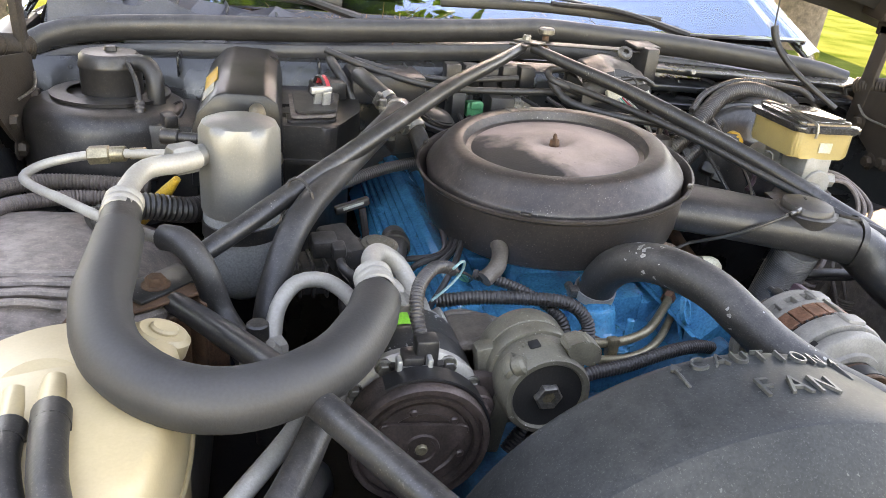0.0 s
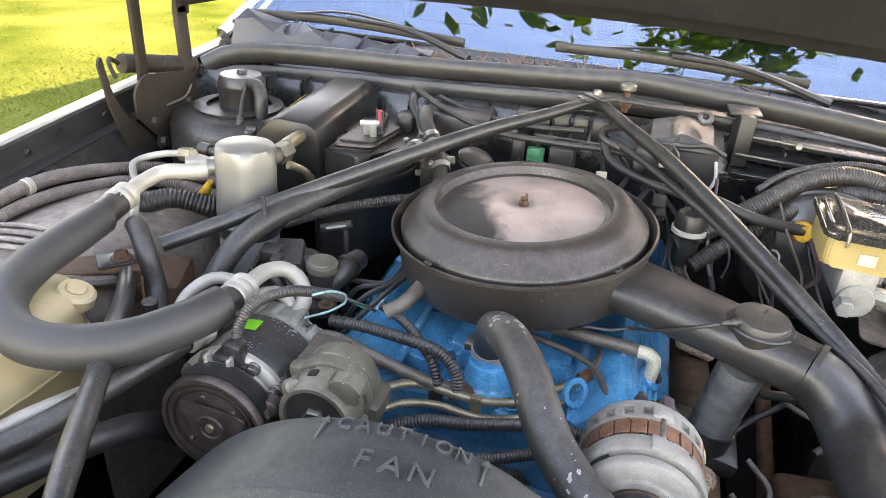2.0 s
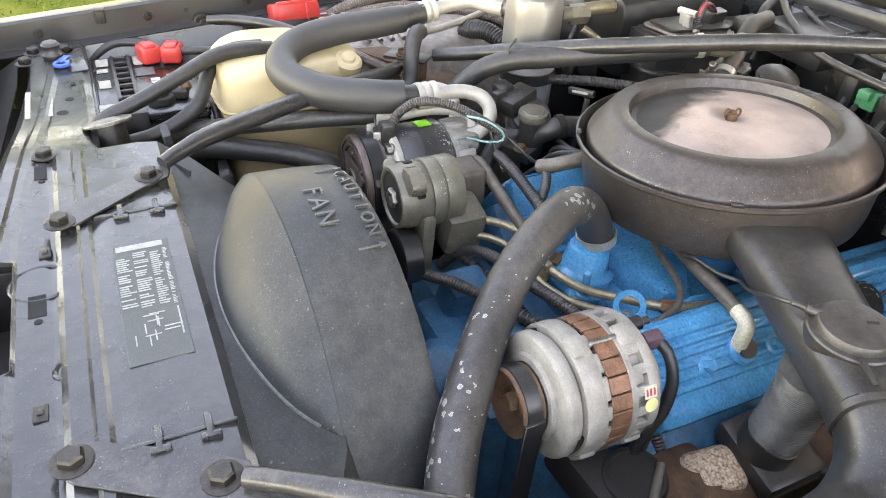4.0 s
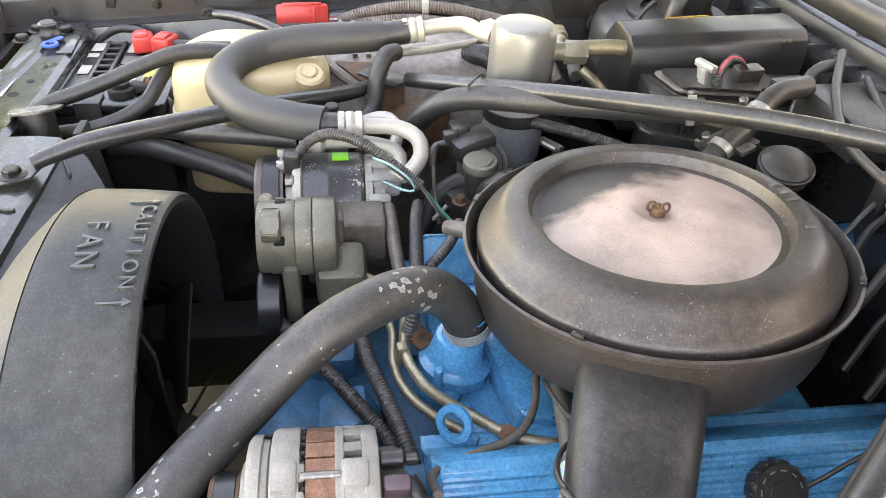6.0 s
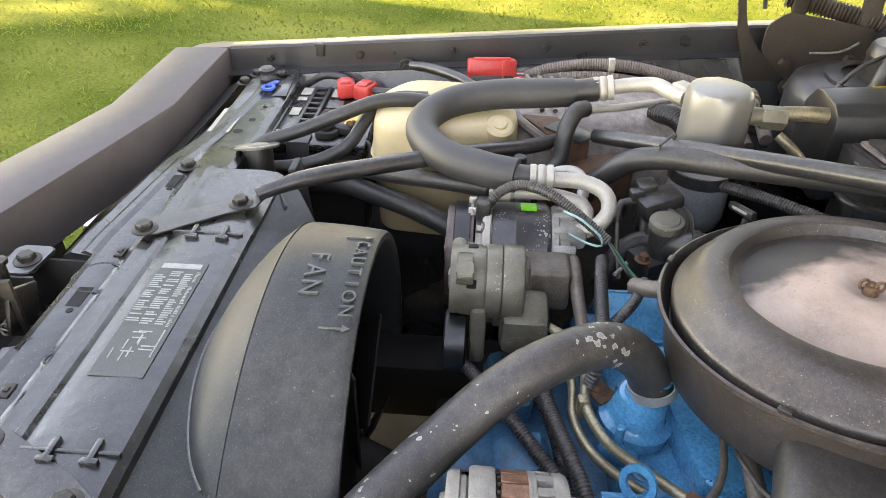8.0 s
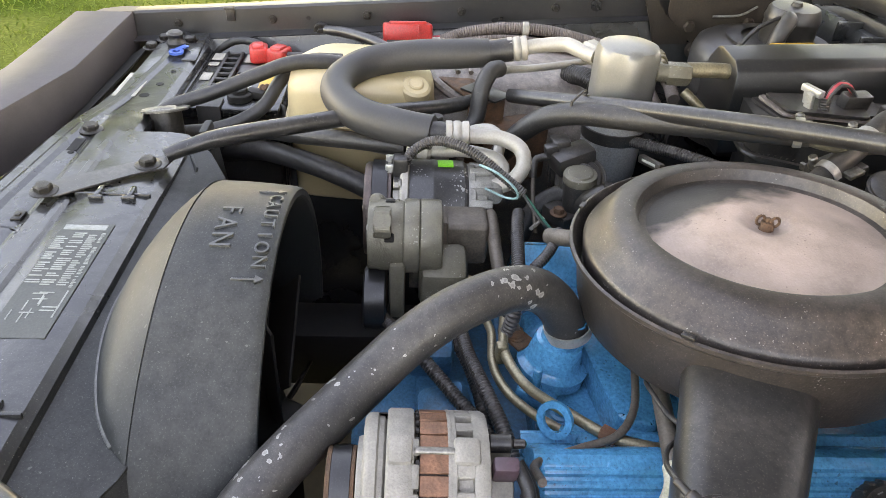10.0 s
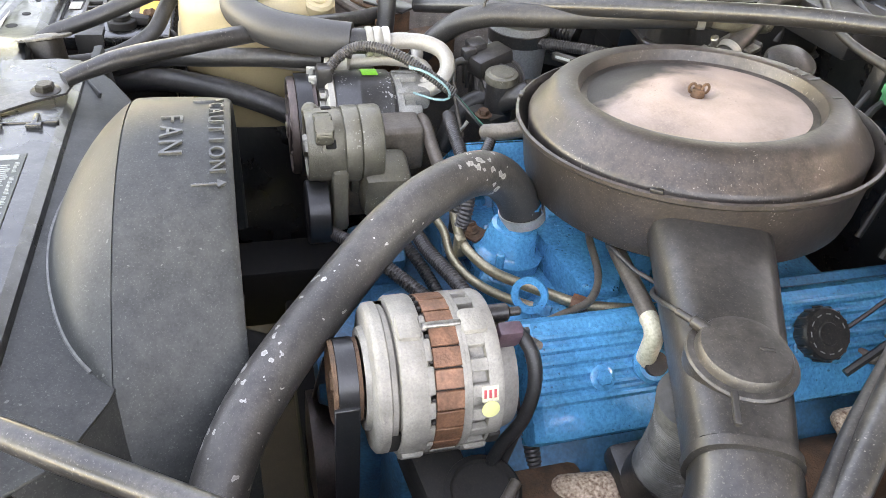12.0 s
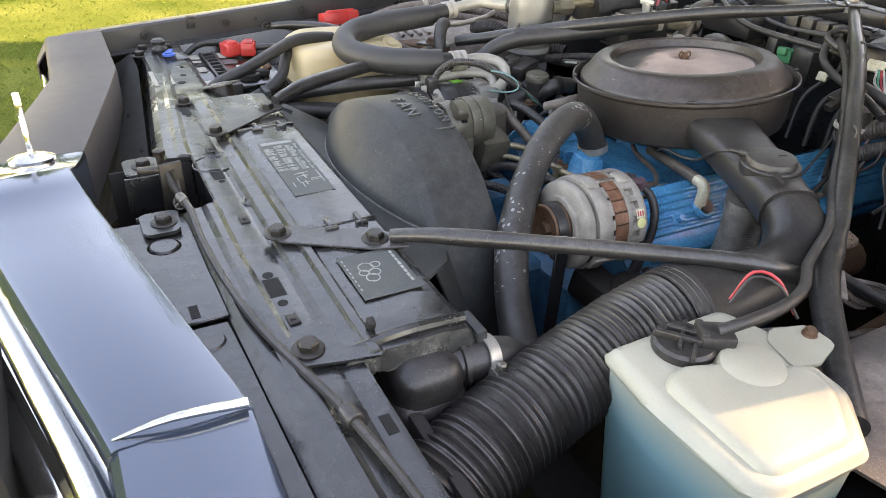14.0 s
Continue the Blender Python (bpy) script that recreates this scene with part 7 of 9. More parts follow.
muffler = part("muffler", merge(lathe([(0, 0), (0.014, 0.001), (0.0195, 0.008), (0.0205, 0.030), (0.0195, 0.052), (0.014, 0.060), (0, 0.061)], axis((-0.408, 0.372, 0.905), (-0.02, -0.03, 1)), 28), rbox((0.026, 0.030, 0.030), pose(-0.398, 0.388, 0.945, 0, 0, 20), 0.006, 2)), ALUTUBE, discharge, "small cast service port")
part("pipe", tube([(-0.398, 0.392, 0.950), (-0.392, 0.420, 0.975), (-0.372, 0.448, 0.988), (-0.342, 0.458, 0.984), (-0.318, 0.452, 0.968), (-0.305, 0.442, 0.950)], 0.0085, 14), ALUTUBE, discharge, "bent aluminium pipe")
part("service_cap", merge(cyl((-0.411, 0.369, 0.962), (0, 0, 1), 0.0075, 0.012, n=14), cyl((-0.411, 0.369, 0.972), (0, 0, 1), 0.0105, 0.018, 0.002, 14)), BLACK, muffler, "black service port cap")
low = thing("lower_hose", (-0.3, 0.2, 0.88), "large black lower hose crossing behind the radiator", "hose")
part("hose", tube([(-0.52, 0.02, 0.86), (-0.465, 0.085, 0.895), (-0.42, 0.15, 0.905), (-0.385, 0.22, 0.900), (-0.365, 0.29, 0.87), (-0.355, 0.35, 0.80)], 0.017, 16), RUBBER, low)
part("white_pipe", tube([(-0.52, 0.08, 0.89), (-0.44, 0.17, 0.945), (-0.38, 0.26, 0.955), (-0.36, 0.33, 0.95)], 0.0085, 12), ALUTUBE, low, "pale aluminium pipe")

# thin refrigerant line with black sleeve
liq = thing("liquid_line", (-0.55, 0.6, 1.0), "thin bent aluminium refrigerant line with a black sleeve", "pipe")
part("pipe", tube([(-0.462, 0.690, 1.045), (-0.50, 0.715, 1.036), (-0.55, 0.738, 1.028), (-0.605, 0.755, 1.021), (-0.650, 0.755, 1.015), (-0.684, 0.745, 1.007), (-0.697, 0.722, 1.001), (-0.680, 0.695, 0.998), (-0.636, 0.645, 1.001), (-0.563, 0.548, 1.013), (-0.512, 0.482, 1.026), (-0.484, 0.455, 1.032)], 0.0062, 12), ALUTUBE, liq)
part("sleeve", tube([(-0.500, 0.468, 1.032), (-0.482, 0.452, 1.034), (-0.463, 0.438, 1.012), (-0.447, 0.43, 0.965), (-0.425, 0.40, 0.94), (-0.41, 0.385, 0.90)], 0.0135, 14), RUBBER, liq, "black rubber sleeve")
part("fitting", merge(lathe([(0.010, 0), (0.0125, 0.002), (0.0125, 0.026), (0.010, 0.028)], axis((-0.628, 0.757, 1.018), (1, -0.05, 0.1)), 6), cyl((-0.600, 0.755, 1.021), (1, -0.15, 0.1), 0.0105, 0.020, n=14), cyl((-0.575, 0.749, 1.024), (1, -0.2, 0.12), 0.0078, 0.022, n=12)), BRASS, liq, "pale brass fitting")
part("tie", tube([(-0.508, 0.662, 1.022), (-0.522, 0.670, 1.003), (-0.545, 0.680, 0.974), (-0.562, 0.689, 0.952)], [0.0045, 0.008, 0.010, 0.008], 10), YELLOW, liq, "yellow plastic tag")

# heater hoses
heat = thing("heater_hose", (-0.37, 0.55, 0.93), "black heater hose curving up to the firewall", "hose")
part("hose", tube([(-0.40, 0.43, 0.80), (-0.405, 0.45, 0.88), (-0.40, 0.475, 0.945), (-0.38, 0.515, 1.000), (-0.355, 0.56, 1.026), (-0.32, 0.625, 1.038), (-0.265, 0.72, 1.056), (-0.218, 0.795, 1.074), (-0.206, 0.820, 1.078)], 0.0165, 18), RUBBER, heat)
clamp_band((-0.212, 0.808, 1.0765), (0.4, 0.9, 0.15), 0.0168, 0.010, heat)
part("spigot", tube([(-0.208, 0.815, 1.077), (-0.200, 0.845, 1.072), (-0.205, 0.88, 1.066), (-0.22, 0.92, 1.06)], 0.013, 14), PUMP, heat, "metal heater spigot")
part("tie_strap", tube([(-0.352, 0.555, 1.046), (-0.362, 0.57, 1.056), (-0.376, 0.58, 1.050), (-0.382, 0.57, 1.026), (-0.37, 0.556, 1.006), (-0.35, 0.552, 1.02), (-0.352, 0.555, 1.046)], 0.0022, 6), BLACK, heat, "black cable tie")
heat2 = thing("heater_hose", (-0.19, 0.85, 1.03), "short dark heater hose with clamps at the firewall", "hose")
part("hose", tube([(-0.165, 0.80, 1.00), (-0.175, 0.835, 1.035), (-0.20, 0.88, 1.06), (-0.235, 0.93, 1.085), (-0.25, 0.98, 1.09)], 0.014, 14), RUBBER, heat2)
clamp_band((-0.178, 0.842, 1.041), (-0.35, 0.7, 0.5), 0.0145, 0.010, heat2)
clamp_band((-0.215, 0.90, 1.07), (-0.5, 0.7, 0.4), 0.0145, 0.010, heat2)

# tank hoses
th = thing("overflow_hose", (-0.5, 0.1, 0.98), "pair of black rubber hoses from the coolant tank to the radiator", "hose")
part("hose", tube([(-0.547, 0.224, 1.011), (-0.538, 0.180, 1.018), (-0.526, 0.134, 1.017), (-0.500, 0.080, 1.003), (-0.475, 0.02, 0.985), (-0.458, -0.035, 0.970), (-0.445, -0.06, 0.955)], [0.0128, 0.012, 0.0115, 0.0115, 0.0112, 0.011, 0.011], 16), RUBBER, th)
part("hose", tube([(-0.571, 0.213, 1.008), (-0.563, 0.170, 1.011), (-0.548, 0.135, 1.002), (-0.520, 0.116, 0.985), (-0.488, 0.096, 0.960), (-0.474, 0.060, 0.940), (-0.462, 0.020, 0.930), (-0.448, -0.015, 0.931), (-0.428, -0.033, 0.938)], 0.011, 16), RUBBER, th)
part("hose_end", merge(tube([(-0.5475, 0.226, 1.0105), (-0.543, 0.205, 1.014)], 0.0131, 18), tube([(-0.5715, 0.215, 1.0075), (-0.568, 0.196, 1.009)], 0.0121, 18)), RUBBER, th)

# ---- braided and ribbed wiring ----
def loom(pts, r=0.007, mat=None, label="ribbed black wiring loom", parent=None, rib=(0.0042, 0.0012)):
    o = thing("wiring_loom", pts[len(pts) // 2], label, "wiring")
    part("conduit", tube(pts, r, 12, rib=rib), mat or LOOM, o)
    return o


l1 = loom([(-0.263, 0.320, 0.985), (-0.268, 0.338, 1.008), (-0.262, 0.366, 1.024), (-0.240, 0.405, 1.023), (-0.215, 0.445, 1.004), (-0.199, 0.476, 0.984)], 0.0072, label="ribbed black loom from the compressor over to the intake", rib=(0.0034, 0.0011))
part("plug", rbox((0.022, 0.02, 0.03), pose(-0.262, 0.318, 0.985, 0, 0, 0), 0.004), BLACK, l1)
for k, (mm, off) in enumerate(((WIREGRN, 0.0), (WIREGRN, 0.006), (WIREBLK, 0.012))):
    part("wire", tube([(-0.200, 0.474, 0.986), (-0.190 + off, 0.488, 0.972), (-0.178 + off, 0.503, 0.957), (-0.168, 0.515, 0.948)], 0.0019, 6), mm, l1)
part("wire", tube([(-0.215, 0.418, 1.016), (-0.200, 0.440, 1.013), (-0.190, 0.462, 0.998), (-0.193, 0.467, 0.982), (-0.210, 0.455, 0.972), (-0.232, 0.430, 0.972)], 0.0016, 6), surface("pale blue-green wire", (0.14, 0.28, 0.28), 0.5, bump=0), l1)
l2 = loom([(-0.16, 0.52, 0.955), (-0.12, 0.50, 0.950), (-0.09, 0.475, 0.942), (-0.065, 0.455, 0.925), (-0.058, 0.45, 0.90)], 0.007, label="black wiring loom ending in a sensor plug")
part("sensor_plug", merge(cyl((-0.058, 0.45, 0.875), (0, 0, 1), 0.010, 0.028, n=16), cyl((-0.058, 0.45, 0.898), (0, 0, 1), 0.0085, 0.012, n=16)), BLACK, l2)
loom([(-0.10, 0.30, 0.86), (-0.04, 0.335, 0.872), (0.03, 0.385, 0.862), (0.085, 0.42, 0.858), (0.13, 0.43, 0.855), (0.17, 0.44, 0.82)], 0.0085, label="ribbed black loom across the front of the engine")
loom([(-0.13, 0.36, 0.87), (-0.06, 0.40, 0.84), (0.0, 0.42, 0.82), (0.08, 0.43, 0.80)], 0.008, label="dark ribbed loom low in front of the engine")
aw = thing("alternator_wires", (0.25, 0.44, 0.88), "thin dark wires behind the alternator", "wiring")
for k, pts in enumerate(([(0.206, 0.424, 0.968), (0.222, 0.432, 0.960), (0.238, 0.434, 0.935), (0.246, 0.426, 0.900), (0.244, 0.412, 0.865), (0.240, 0.40, 0.81)], [(0.200, 0.426, 0.966), (0.218, 0.438, 0.952), (0.232, 0.440, 0.920), (0.238, 0.428, 0.88), (0.246, 0.412, 0.82)], [(0.205, 0.448, 0.945), (0.170, 0.450, 0.925), (0.149, 0.495, 0.921), (0.133, 0.533, 0.92), (0.098, 0.558, 0.921), (0.04, 0.572, 0.925), (0.01, 0.585, 0.93)])):
    part("wire", tube(pts, (0.0062, 0.0045, 0.0042)[k], 10), (WIREBLK, WIREBLK, LINE)[k], aw)
vw = thing("vacuum_line", (0.2, 0.56, 1.0), "thin grey vacuum line to the snorkel capsule", "hose")
part("line", tube([(0.272, 0.528, 1.031), (0.245, 0.526, 1.020), (0.205, 0.545, 0.992), (0.165, 0.578, 0.965), (0.143, 0.569, 0.962), (0.112, 0.558, 0.966), (0.09, 0.565, 0.952)], 0.0023, 8), RUBBER, vw)

# metal pipes on the intake
pp = thing("coolant_pipe", (0.05, 0.45, 0.88), "pair of yellow-plated steel pipes bent round the water neck", "pipe")
part("pipe", tube([(-0.125, 0.395, 0.91), (-0.10, 0.43, 0.905), (-0.075, 0.446, 0.90), (-0.04, 0.443, 0.90), (-0.003, 0.440, 0.90), (0.03, 0.448, 0.90), (0.058, 0.463, 0.901), (0.092, 0.496, 0.904), (0.123, 0.533, 0.906), (0.137, 0.58, 0.906), (0.135, 0.63, 0.90)], 0.0058, 12), BRASS, pp)
part("pipe", tube([(-0.115, 0.385, 0.893), (-0.09, 0.415, 0.889), (-0.05, 0.430, 0.886), (0.0, 0.428, 0.884), (0.04, 0.438, 0.884), (0.075, 0.462, 0.886), (0.11, 0.50, 0.890), (0.148, 0.545, 0.893), (0.155, 0.60, 0.89)], 0.0052, 12), BRASS, pp)
part("nut", lathe([(0.0085, 0), (0.009, 0.002), (0.009, 0.016), (0.0075, 0.018)], axis((0.116, 0.524, 0.9055), (0.6, 0.7, 0.04)), 6), COPPER, pp)
part("clip", rbox((0.014, 0.012, 0.026), pose(-0.003, 0.437, 0.896, 0, 0, 5), 0.003), BRASS, pp)
br = thing("support_rod", (-0.08, 0.42, 0.92), "grey-brown pipe bracket bolted to the intake", "bracket")
part("rod", tube([(-0.212, 0.437, 0.945), (-0.195, 0.438, 0.947), (-0.150, 0.440, 0.932), (-0.100, 0.445, 0.914), (-0.055, 0.450, 0.900), (-0.030, 0.456, 0.897)], [0.0075, 0.0085, 0.0085, 0.008, 0.0085, 0.010], 14), LINE, br)
part("tab", rbox((0.036, 0.026, 0.004), pose(-0.030, 0.458, 0.894, 0, 0, 35), 0.001), RUST, br)
part("tab_bolt", bolt((-0.031, 0.457, 0.896), (0, 0, 1), 0.009, 0.009, 1.3), RUST, br)
bh = thing("breather_hose", (0.15, 0.58, 0.94), "dusty brown-grey breather hose to the valve cover", "hose")
part("hose", tube([(0.188, 0.567, 0.940), (0.165, 0.571, 0.940), (0.131, 0.576, 0.939), (0.095, 0.581, 0.938), (0.05, 0.590, 0.935)], 0.0088, 14), LINE, bh)
ph = thing("ignition_leads", (-0.12, 0.55, 0.94), "dark spark plug leads and hoses beside the passenger valve cover", "wiring")
for k in range(4):
    part("lead", tube([(-0.085 + 0.012 * k, 0.80, 0.99), (-0.12 - 0.012 * k, 0.70, 0.965), (-0.155 - 0.008 * k, 0.60, 0.958 - 0.004 * k), (-0.19 - 0.018 * k, 0.54 + 0.02 * k, 0.93), (-0.26, 0.50 + 0.05 * k, 0.84)], 0.0042, 8), WIREBLK, ph)
part("hose", tube([(-0.150, 0.505, 0.955), (-0.130, 0.52, 0.966), (-0.118, 0.56, 0.975), (-0.125, 0.60, 0.965), (-0.105, 0.64, 0.955)], 0.0105, 12), LINE, ph, "grey-brown rubber vacuum hose")

# ---- passenger side: wheelhouse, hinge, junction, conduits ----
rows = []
for i in range(15):
    v = i / 14
    y = 0.335 + 0.36 * v
    crown = math.sin(math.pi * min(1, 0.12 + v * 0.9)) ** 0.5
    rows.append([(x, y - 0.10 * max(0, (-0.56 - x)) * (1 - v), z) for x, z in ((-0.775, 0.955 + 0.01 * crown), (-0.74, 0.965 + 0.018 * crown), (-0.68, 0.965 + 0.030 * crown), (-0.62, 0.962 + 0.032 * crown), (-0.57, 0.952 + 0.032 * crown), (-0.53, 0.935 + 0.030 * crown), (-0.505, 0.90 + 0.03 * crown), (-0.49, 0.80), (-0.485, 0.60))])
house = thing("wheelhouse_cover", (-0.62, 0.5, 0.62), "dusty brown-black moulded wheelhouse cover with stiffening ribs", "inner fender")
part("shell", thick(plate(rows), 0.004), DUSTYBLACK, house)
for k in range(4):
    y = 0.405 + 0.022 * k
    part("rib", tube([(-0.74, y - 0.018, 0.990), (-0.68, y - 0.012, 0.9985), (-0.62, y, 0.998 - 0.002 * k), (-0.585, y + 0.004, 0.990)], 0.0045, 8), DUSTYBLACK, house)
part("front_lip", tube([(-0.76, 0.315, 0.965), (-0.66, 0.345, 0.985), (-0.57, 0.365, 0.985), (-0.52, 0.40, 0.975), (-0.49, 0.44, 0.968)], 0.008, 8), DUSTYBLACK, house)
# mounting plate under the brace foot
part("brace_bracket", merge(rbox((0.13, 0.05, 0.004), pose(-0.535, 0.425, 0.984, 0, -4, 25), 0.0015), rbox((0.004, 0.07, 0.14), pose(-0.478, 0.45, 0.912, 0, 0, 30), 0.0015), rbox((0.06, 0.10, 0.10), pose(-0.485, 0.50, 0.90, 0, 0, 20), 0.01)), RUST, house, "rusty brown bracket below the brace")

conv = thing("conduit_pair", (-0.71, 0.5, 1.0), "pair of dusty ribbed conduits along the fender", "wiring")
part("conduit", tube([(-0.752, 0.385, 0.985), (-0.752, 0.43, 1.002), (-0.750, 0.50, 1.014), (-0.746, 0.575, 1.014), (-0.742, 0.645, 1.002), (-0.738, 0.71, 0.986), (-0.70, 0.77, 0.975), (-0.64, 0.79, 0.968), (-0.56, 0.78, 0.965)], 0.0115, 14, rib=(0.0045, 0.0016)), DUSTYSUNHOSE, conv)
part("conduit", tube([(-0.745, 0.385, 0.975), (-0.738, 0.44, 0.990), (-0.732, 0.51, 0.998), (-0.726, 0.58, 0.994), (-0.718, 0.64, 0.984), (-0.70, 0.70, 0.974), (-0.64, 0.745, 0.964), (-0.55, 0.75, 0.955)], 0.0105, 14, rib=(0.0045, 0.0016)), DUSTYSUNHOSE, conv)
part("band", cyl((-0.748, 0.535, 1.015), (0.05, 1, 0.02), 0.0135, 0.012, n=20), PALE, conv, "pale tape band")
loom([(-0.60, 0.60, 0.99), (-0.55, 0.625, 1.0), (-0.50, 0.65, 0.985), (-0.47, 0.70, 0.97), (-0.42, 0.74, 0.965)], 0.017, BLACK, "thick black ribbed duct behind the suction pipe", rib=(0.006, 0.002))
loom([(-0.40, 0.66, 0.965), (-0.36, 0.69, 0.975), (-0.31, 0.73, 0.985), (-0.24, 0.79, 0.99), (-0.16, 0.84, 0.99)], 0.009, LOOM, "ribbed black loom behind the accumulator")

junction = thing("fuse_junction", (-0.765, 0.325, 0.95), "bright red plastic junction box with wires on the fender", "junction box")
jm = pose(-0.762, 0.320, 0.994, 0, -14, 5)
part("cover", merge(rbox((0.042, 0.092, 0.036), jm, 0.005, 2), rbox((0.010, 0.070, 0.006), jm @ Matrix.Translation((0.012, 0, 0.019)), 0.002), rbox((0.006, 0.004, 0.030), jm @ Matrix.Translation((0.021, 0.020, 0)), 0.001)), RED, junction, "glossy red cover")
part("base", rbox((0.046, 0.082, 0.018), jm @ Matrix.Translation((0, 0, -0.02)), 0.003), BLACK, junction)
for k, mm in enumerate((WIRERED, WIREWHT, WIREBLK, WIRERED, WIREWHT)):
    part("wire", tube([(-0.765 + 0.005 * k, 0.355, 0.985), (-0.762 + 0.006 * k, 0.40, 0.990 - 0.002 * k), (-0.75 + 0.008 * k, 0.46, 0.985), (-0.735 + 0.01 * k, 0.53, 0.975)], 0.0024, 6), mm, junction)
rod = thing("fender_rod", (-0.74, 0.2, 0.98), "black rod bolted to the fender flange", "bracket")
part("rod", tube([(-0.785, 0.165, 0.985), (-0.755, 0.205, 0.992), (-0.70, 0.265, 0.995), (-0.65, 0.315, 0.985)], 0.0095, 12), BRACE, rod)
part("eye", merge(cyl((-0.797, 0.155, 0.982), (1, 0, 0), 0.015, 0.012), cyl((-0.786, 0.155, 0.982), (1, 0, 0), 0.008, 0.008, n=6)), DARKBOLT, rod)
pw = thing("battery_cable", (-0.72, 0.12, 0.95), "black battery cable looped behind the red caps", "cable")
part("cable", tube([(-0.728, 0.060, 0.962), (-0.750, 0.035, 0.968), (-0.768, -0.01, 0.962), (-0.770, -0.055, 0.93)], 0.007, 10), RUBBER, pw)
part("cable", tube([(-0.705, 0.098, 0.962), (-0.700, 0.135, 0.962), (-0.695, 0.18, 0.955), (-0.69, 0.24, 0.94)], 0.0075, 10), RUBBER, pw)
part("cable", tube([(-0.56, 0.09, 0.935), (-0.53, 0.12, 0.935), (-0.51, 0.12, 0.90), (-0.52, 0.10, 0.86)], 0.005, 10), RUBBER, pw)
part("cable", tube([(-0.55, 0.105, 0.93), (-0.515, 0.135, 0.925), (-0.50, 0.12, 0.88), (-0.51, 0.10, 0.85)], 0.004, 8), WIREBLK, pw)
clip = thing("wire_clip", (-0.67, -0.09, 0.972), "blue plastic clip on the radiator support", "clip")
part("ring", lathe([(0.007, 0), (0.013, 0), (0.013, 0.004), (0.007, 0.004), (0.007, 0)], pose(-0.671, -0.088, 0.972), 20), BLUECLIP, clip)
part("stem", rbox((0.012, 0.03, 0.004), pose(-0.69, -0.085, 0.974, 0, 0, 60), 0.0015), BLUECLIP, clip)
bump = thing("rubber_bumper", (-0.715, -0.10, 0.972), "round black rubber bonnet stop", "bumper")
part("stop", lathe([(0, 0), (0.016, 0), (0.017, 0.006), (0.013, 0.012), (0.013, 0.018), (0.015, 0.022), (0.011, 0.026), (0, 0.027)], pose(-0.715, -0.10, 0.970), 24), RUBBER, bump)
part("bracket", rbox((0.10, 0.026, 0.004), pose(-0.70, -0.066, 0.967, 0, 0, 4), 0.0015), TINBLACK, bump)

def side_plate(pts, x, t=0.005):
    """A plate standing in the y-z plane at x."""
    bm = slab(pts, t)
    bm.transform(Matrix(((0, 0, 1, x), (1, 0, 0, 0), (0, 1, 0, 0), (0, 0, 0, 1))))
    return bm
def hinge_set(s):
    """One bonnet hinge: a bracket on the fender, two lifting bars and a spring between their pins; s: -1 passenger side."""
    x = s * 0.765
    h = part("bonnet_hinge", side_plate(round_poly([(0.752, 1.172), (0.765, 1.115), (0.776, 1.085), (0.802, 1.052), (0.846, 1.016), (0.874, 0.975), (0.90, 0.962), (0.935, 1.01), (0.955, 1.06), (0.992, 1.108), (1.0, 1.06), (0.99, 0.985), (0.95, 0.93), (0.86, 0.92), (0.80, 0.96), (0.778, 1.03), (0.758, 1.08), (0.742, 1.16)], 0.012), x), HINGE, car, "rusty dark steel bonnet hinge with a coil spring")
    part("link", side_plate(round_poly([(0.80, 1.055), (0.80, 1.10), (0.83, 1.125), (0.97, 1.105), (0.985, 1.06), (0.95, 1.02), (0.89, 0.985), (0.845, 1.01)], 0.014), x - s * 0.02), HINGE, h, "rusty hinge link")
    part("flange", side_plate(round_poly([(0.755, 0.93), (0.775, 1.0), (0.86, 1.03), (0.905, 0.985), (0.90, 0.93)], 0.02), x + s * 0.035), TINBLACK, h, "black fender bracket of the hinge")
    part("arm", rbox((0.010, 0.025, 0.60), pose(x - s * 0.004, 0.848, 1.34, 1.5, 0, 0), 0.003), HINGE, h, "rusty lifting bar")
    part("arm", merge(rbox((0.012, 0.034, 0.22), pose(x - s * 0.016, 0.972, 1.12, 4, 0, 0), 0.004), rbox((0.012, 0.042, 0.42), pose(x - s * 0.016, 0.984, 1.42, -4, 0, 0), 0.004), rbox((0.05, 0.07, 0.05), pose(x - s * 0.02, 0.99, 1.262, 10, 0, 0), 0.012)), HINGE, h, "rusty lifting bar")
    part("spring", tube([(s * 0.795, 0.842, 1.136), (s * 0.782, 0.89, 1.128), (s * 0.765, 0.945, 1.118), (s * 0.750, 1.0, 1.108)], 0.0175, 20, rib=(0.0065, 0.0045)), HINGE, h, "tight rusty coil spring")
    part("spring_hook", tube([(s * 0.797, 0.836, 1.137), (s * 0.797, 0.815, 1.15), (s * 0.785, 0.80, 1.14), (s * 0.775, 0.80, 1.12)], 0.004, 8), DEEP, h)
    part("spring_hook", tube([(s * 0.749, 1.0, 1.108), (s * 0.746, 1.02, 1.10), (s * 0.752, 1.022, 1.085)], 0.004, 8), DEEP, h)
    part("stay", tube([(s * 0.74, 0.885, 1.055), (s * 0.73, 0.93, 1.062), (s * 0.735, 0.962, 1.078)], 0.0022, 6), STEEL, h)
    for y, z in ((0.865, 0.99), (0.845, 1.035), (0.955, 1.045), (0.90, 0.982)):
        part("pivot_bolt", bolt((x - s * 0.022, y, z), (-s, 0, 0), 0.011, 0.012, 1.5), HINGE, h)
    return h


hinge_set(-1)
hinge_set(1)

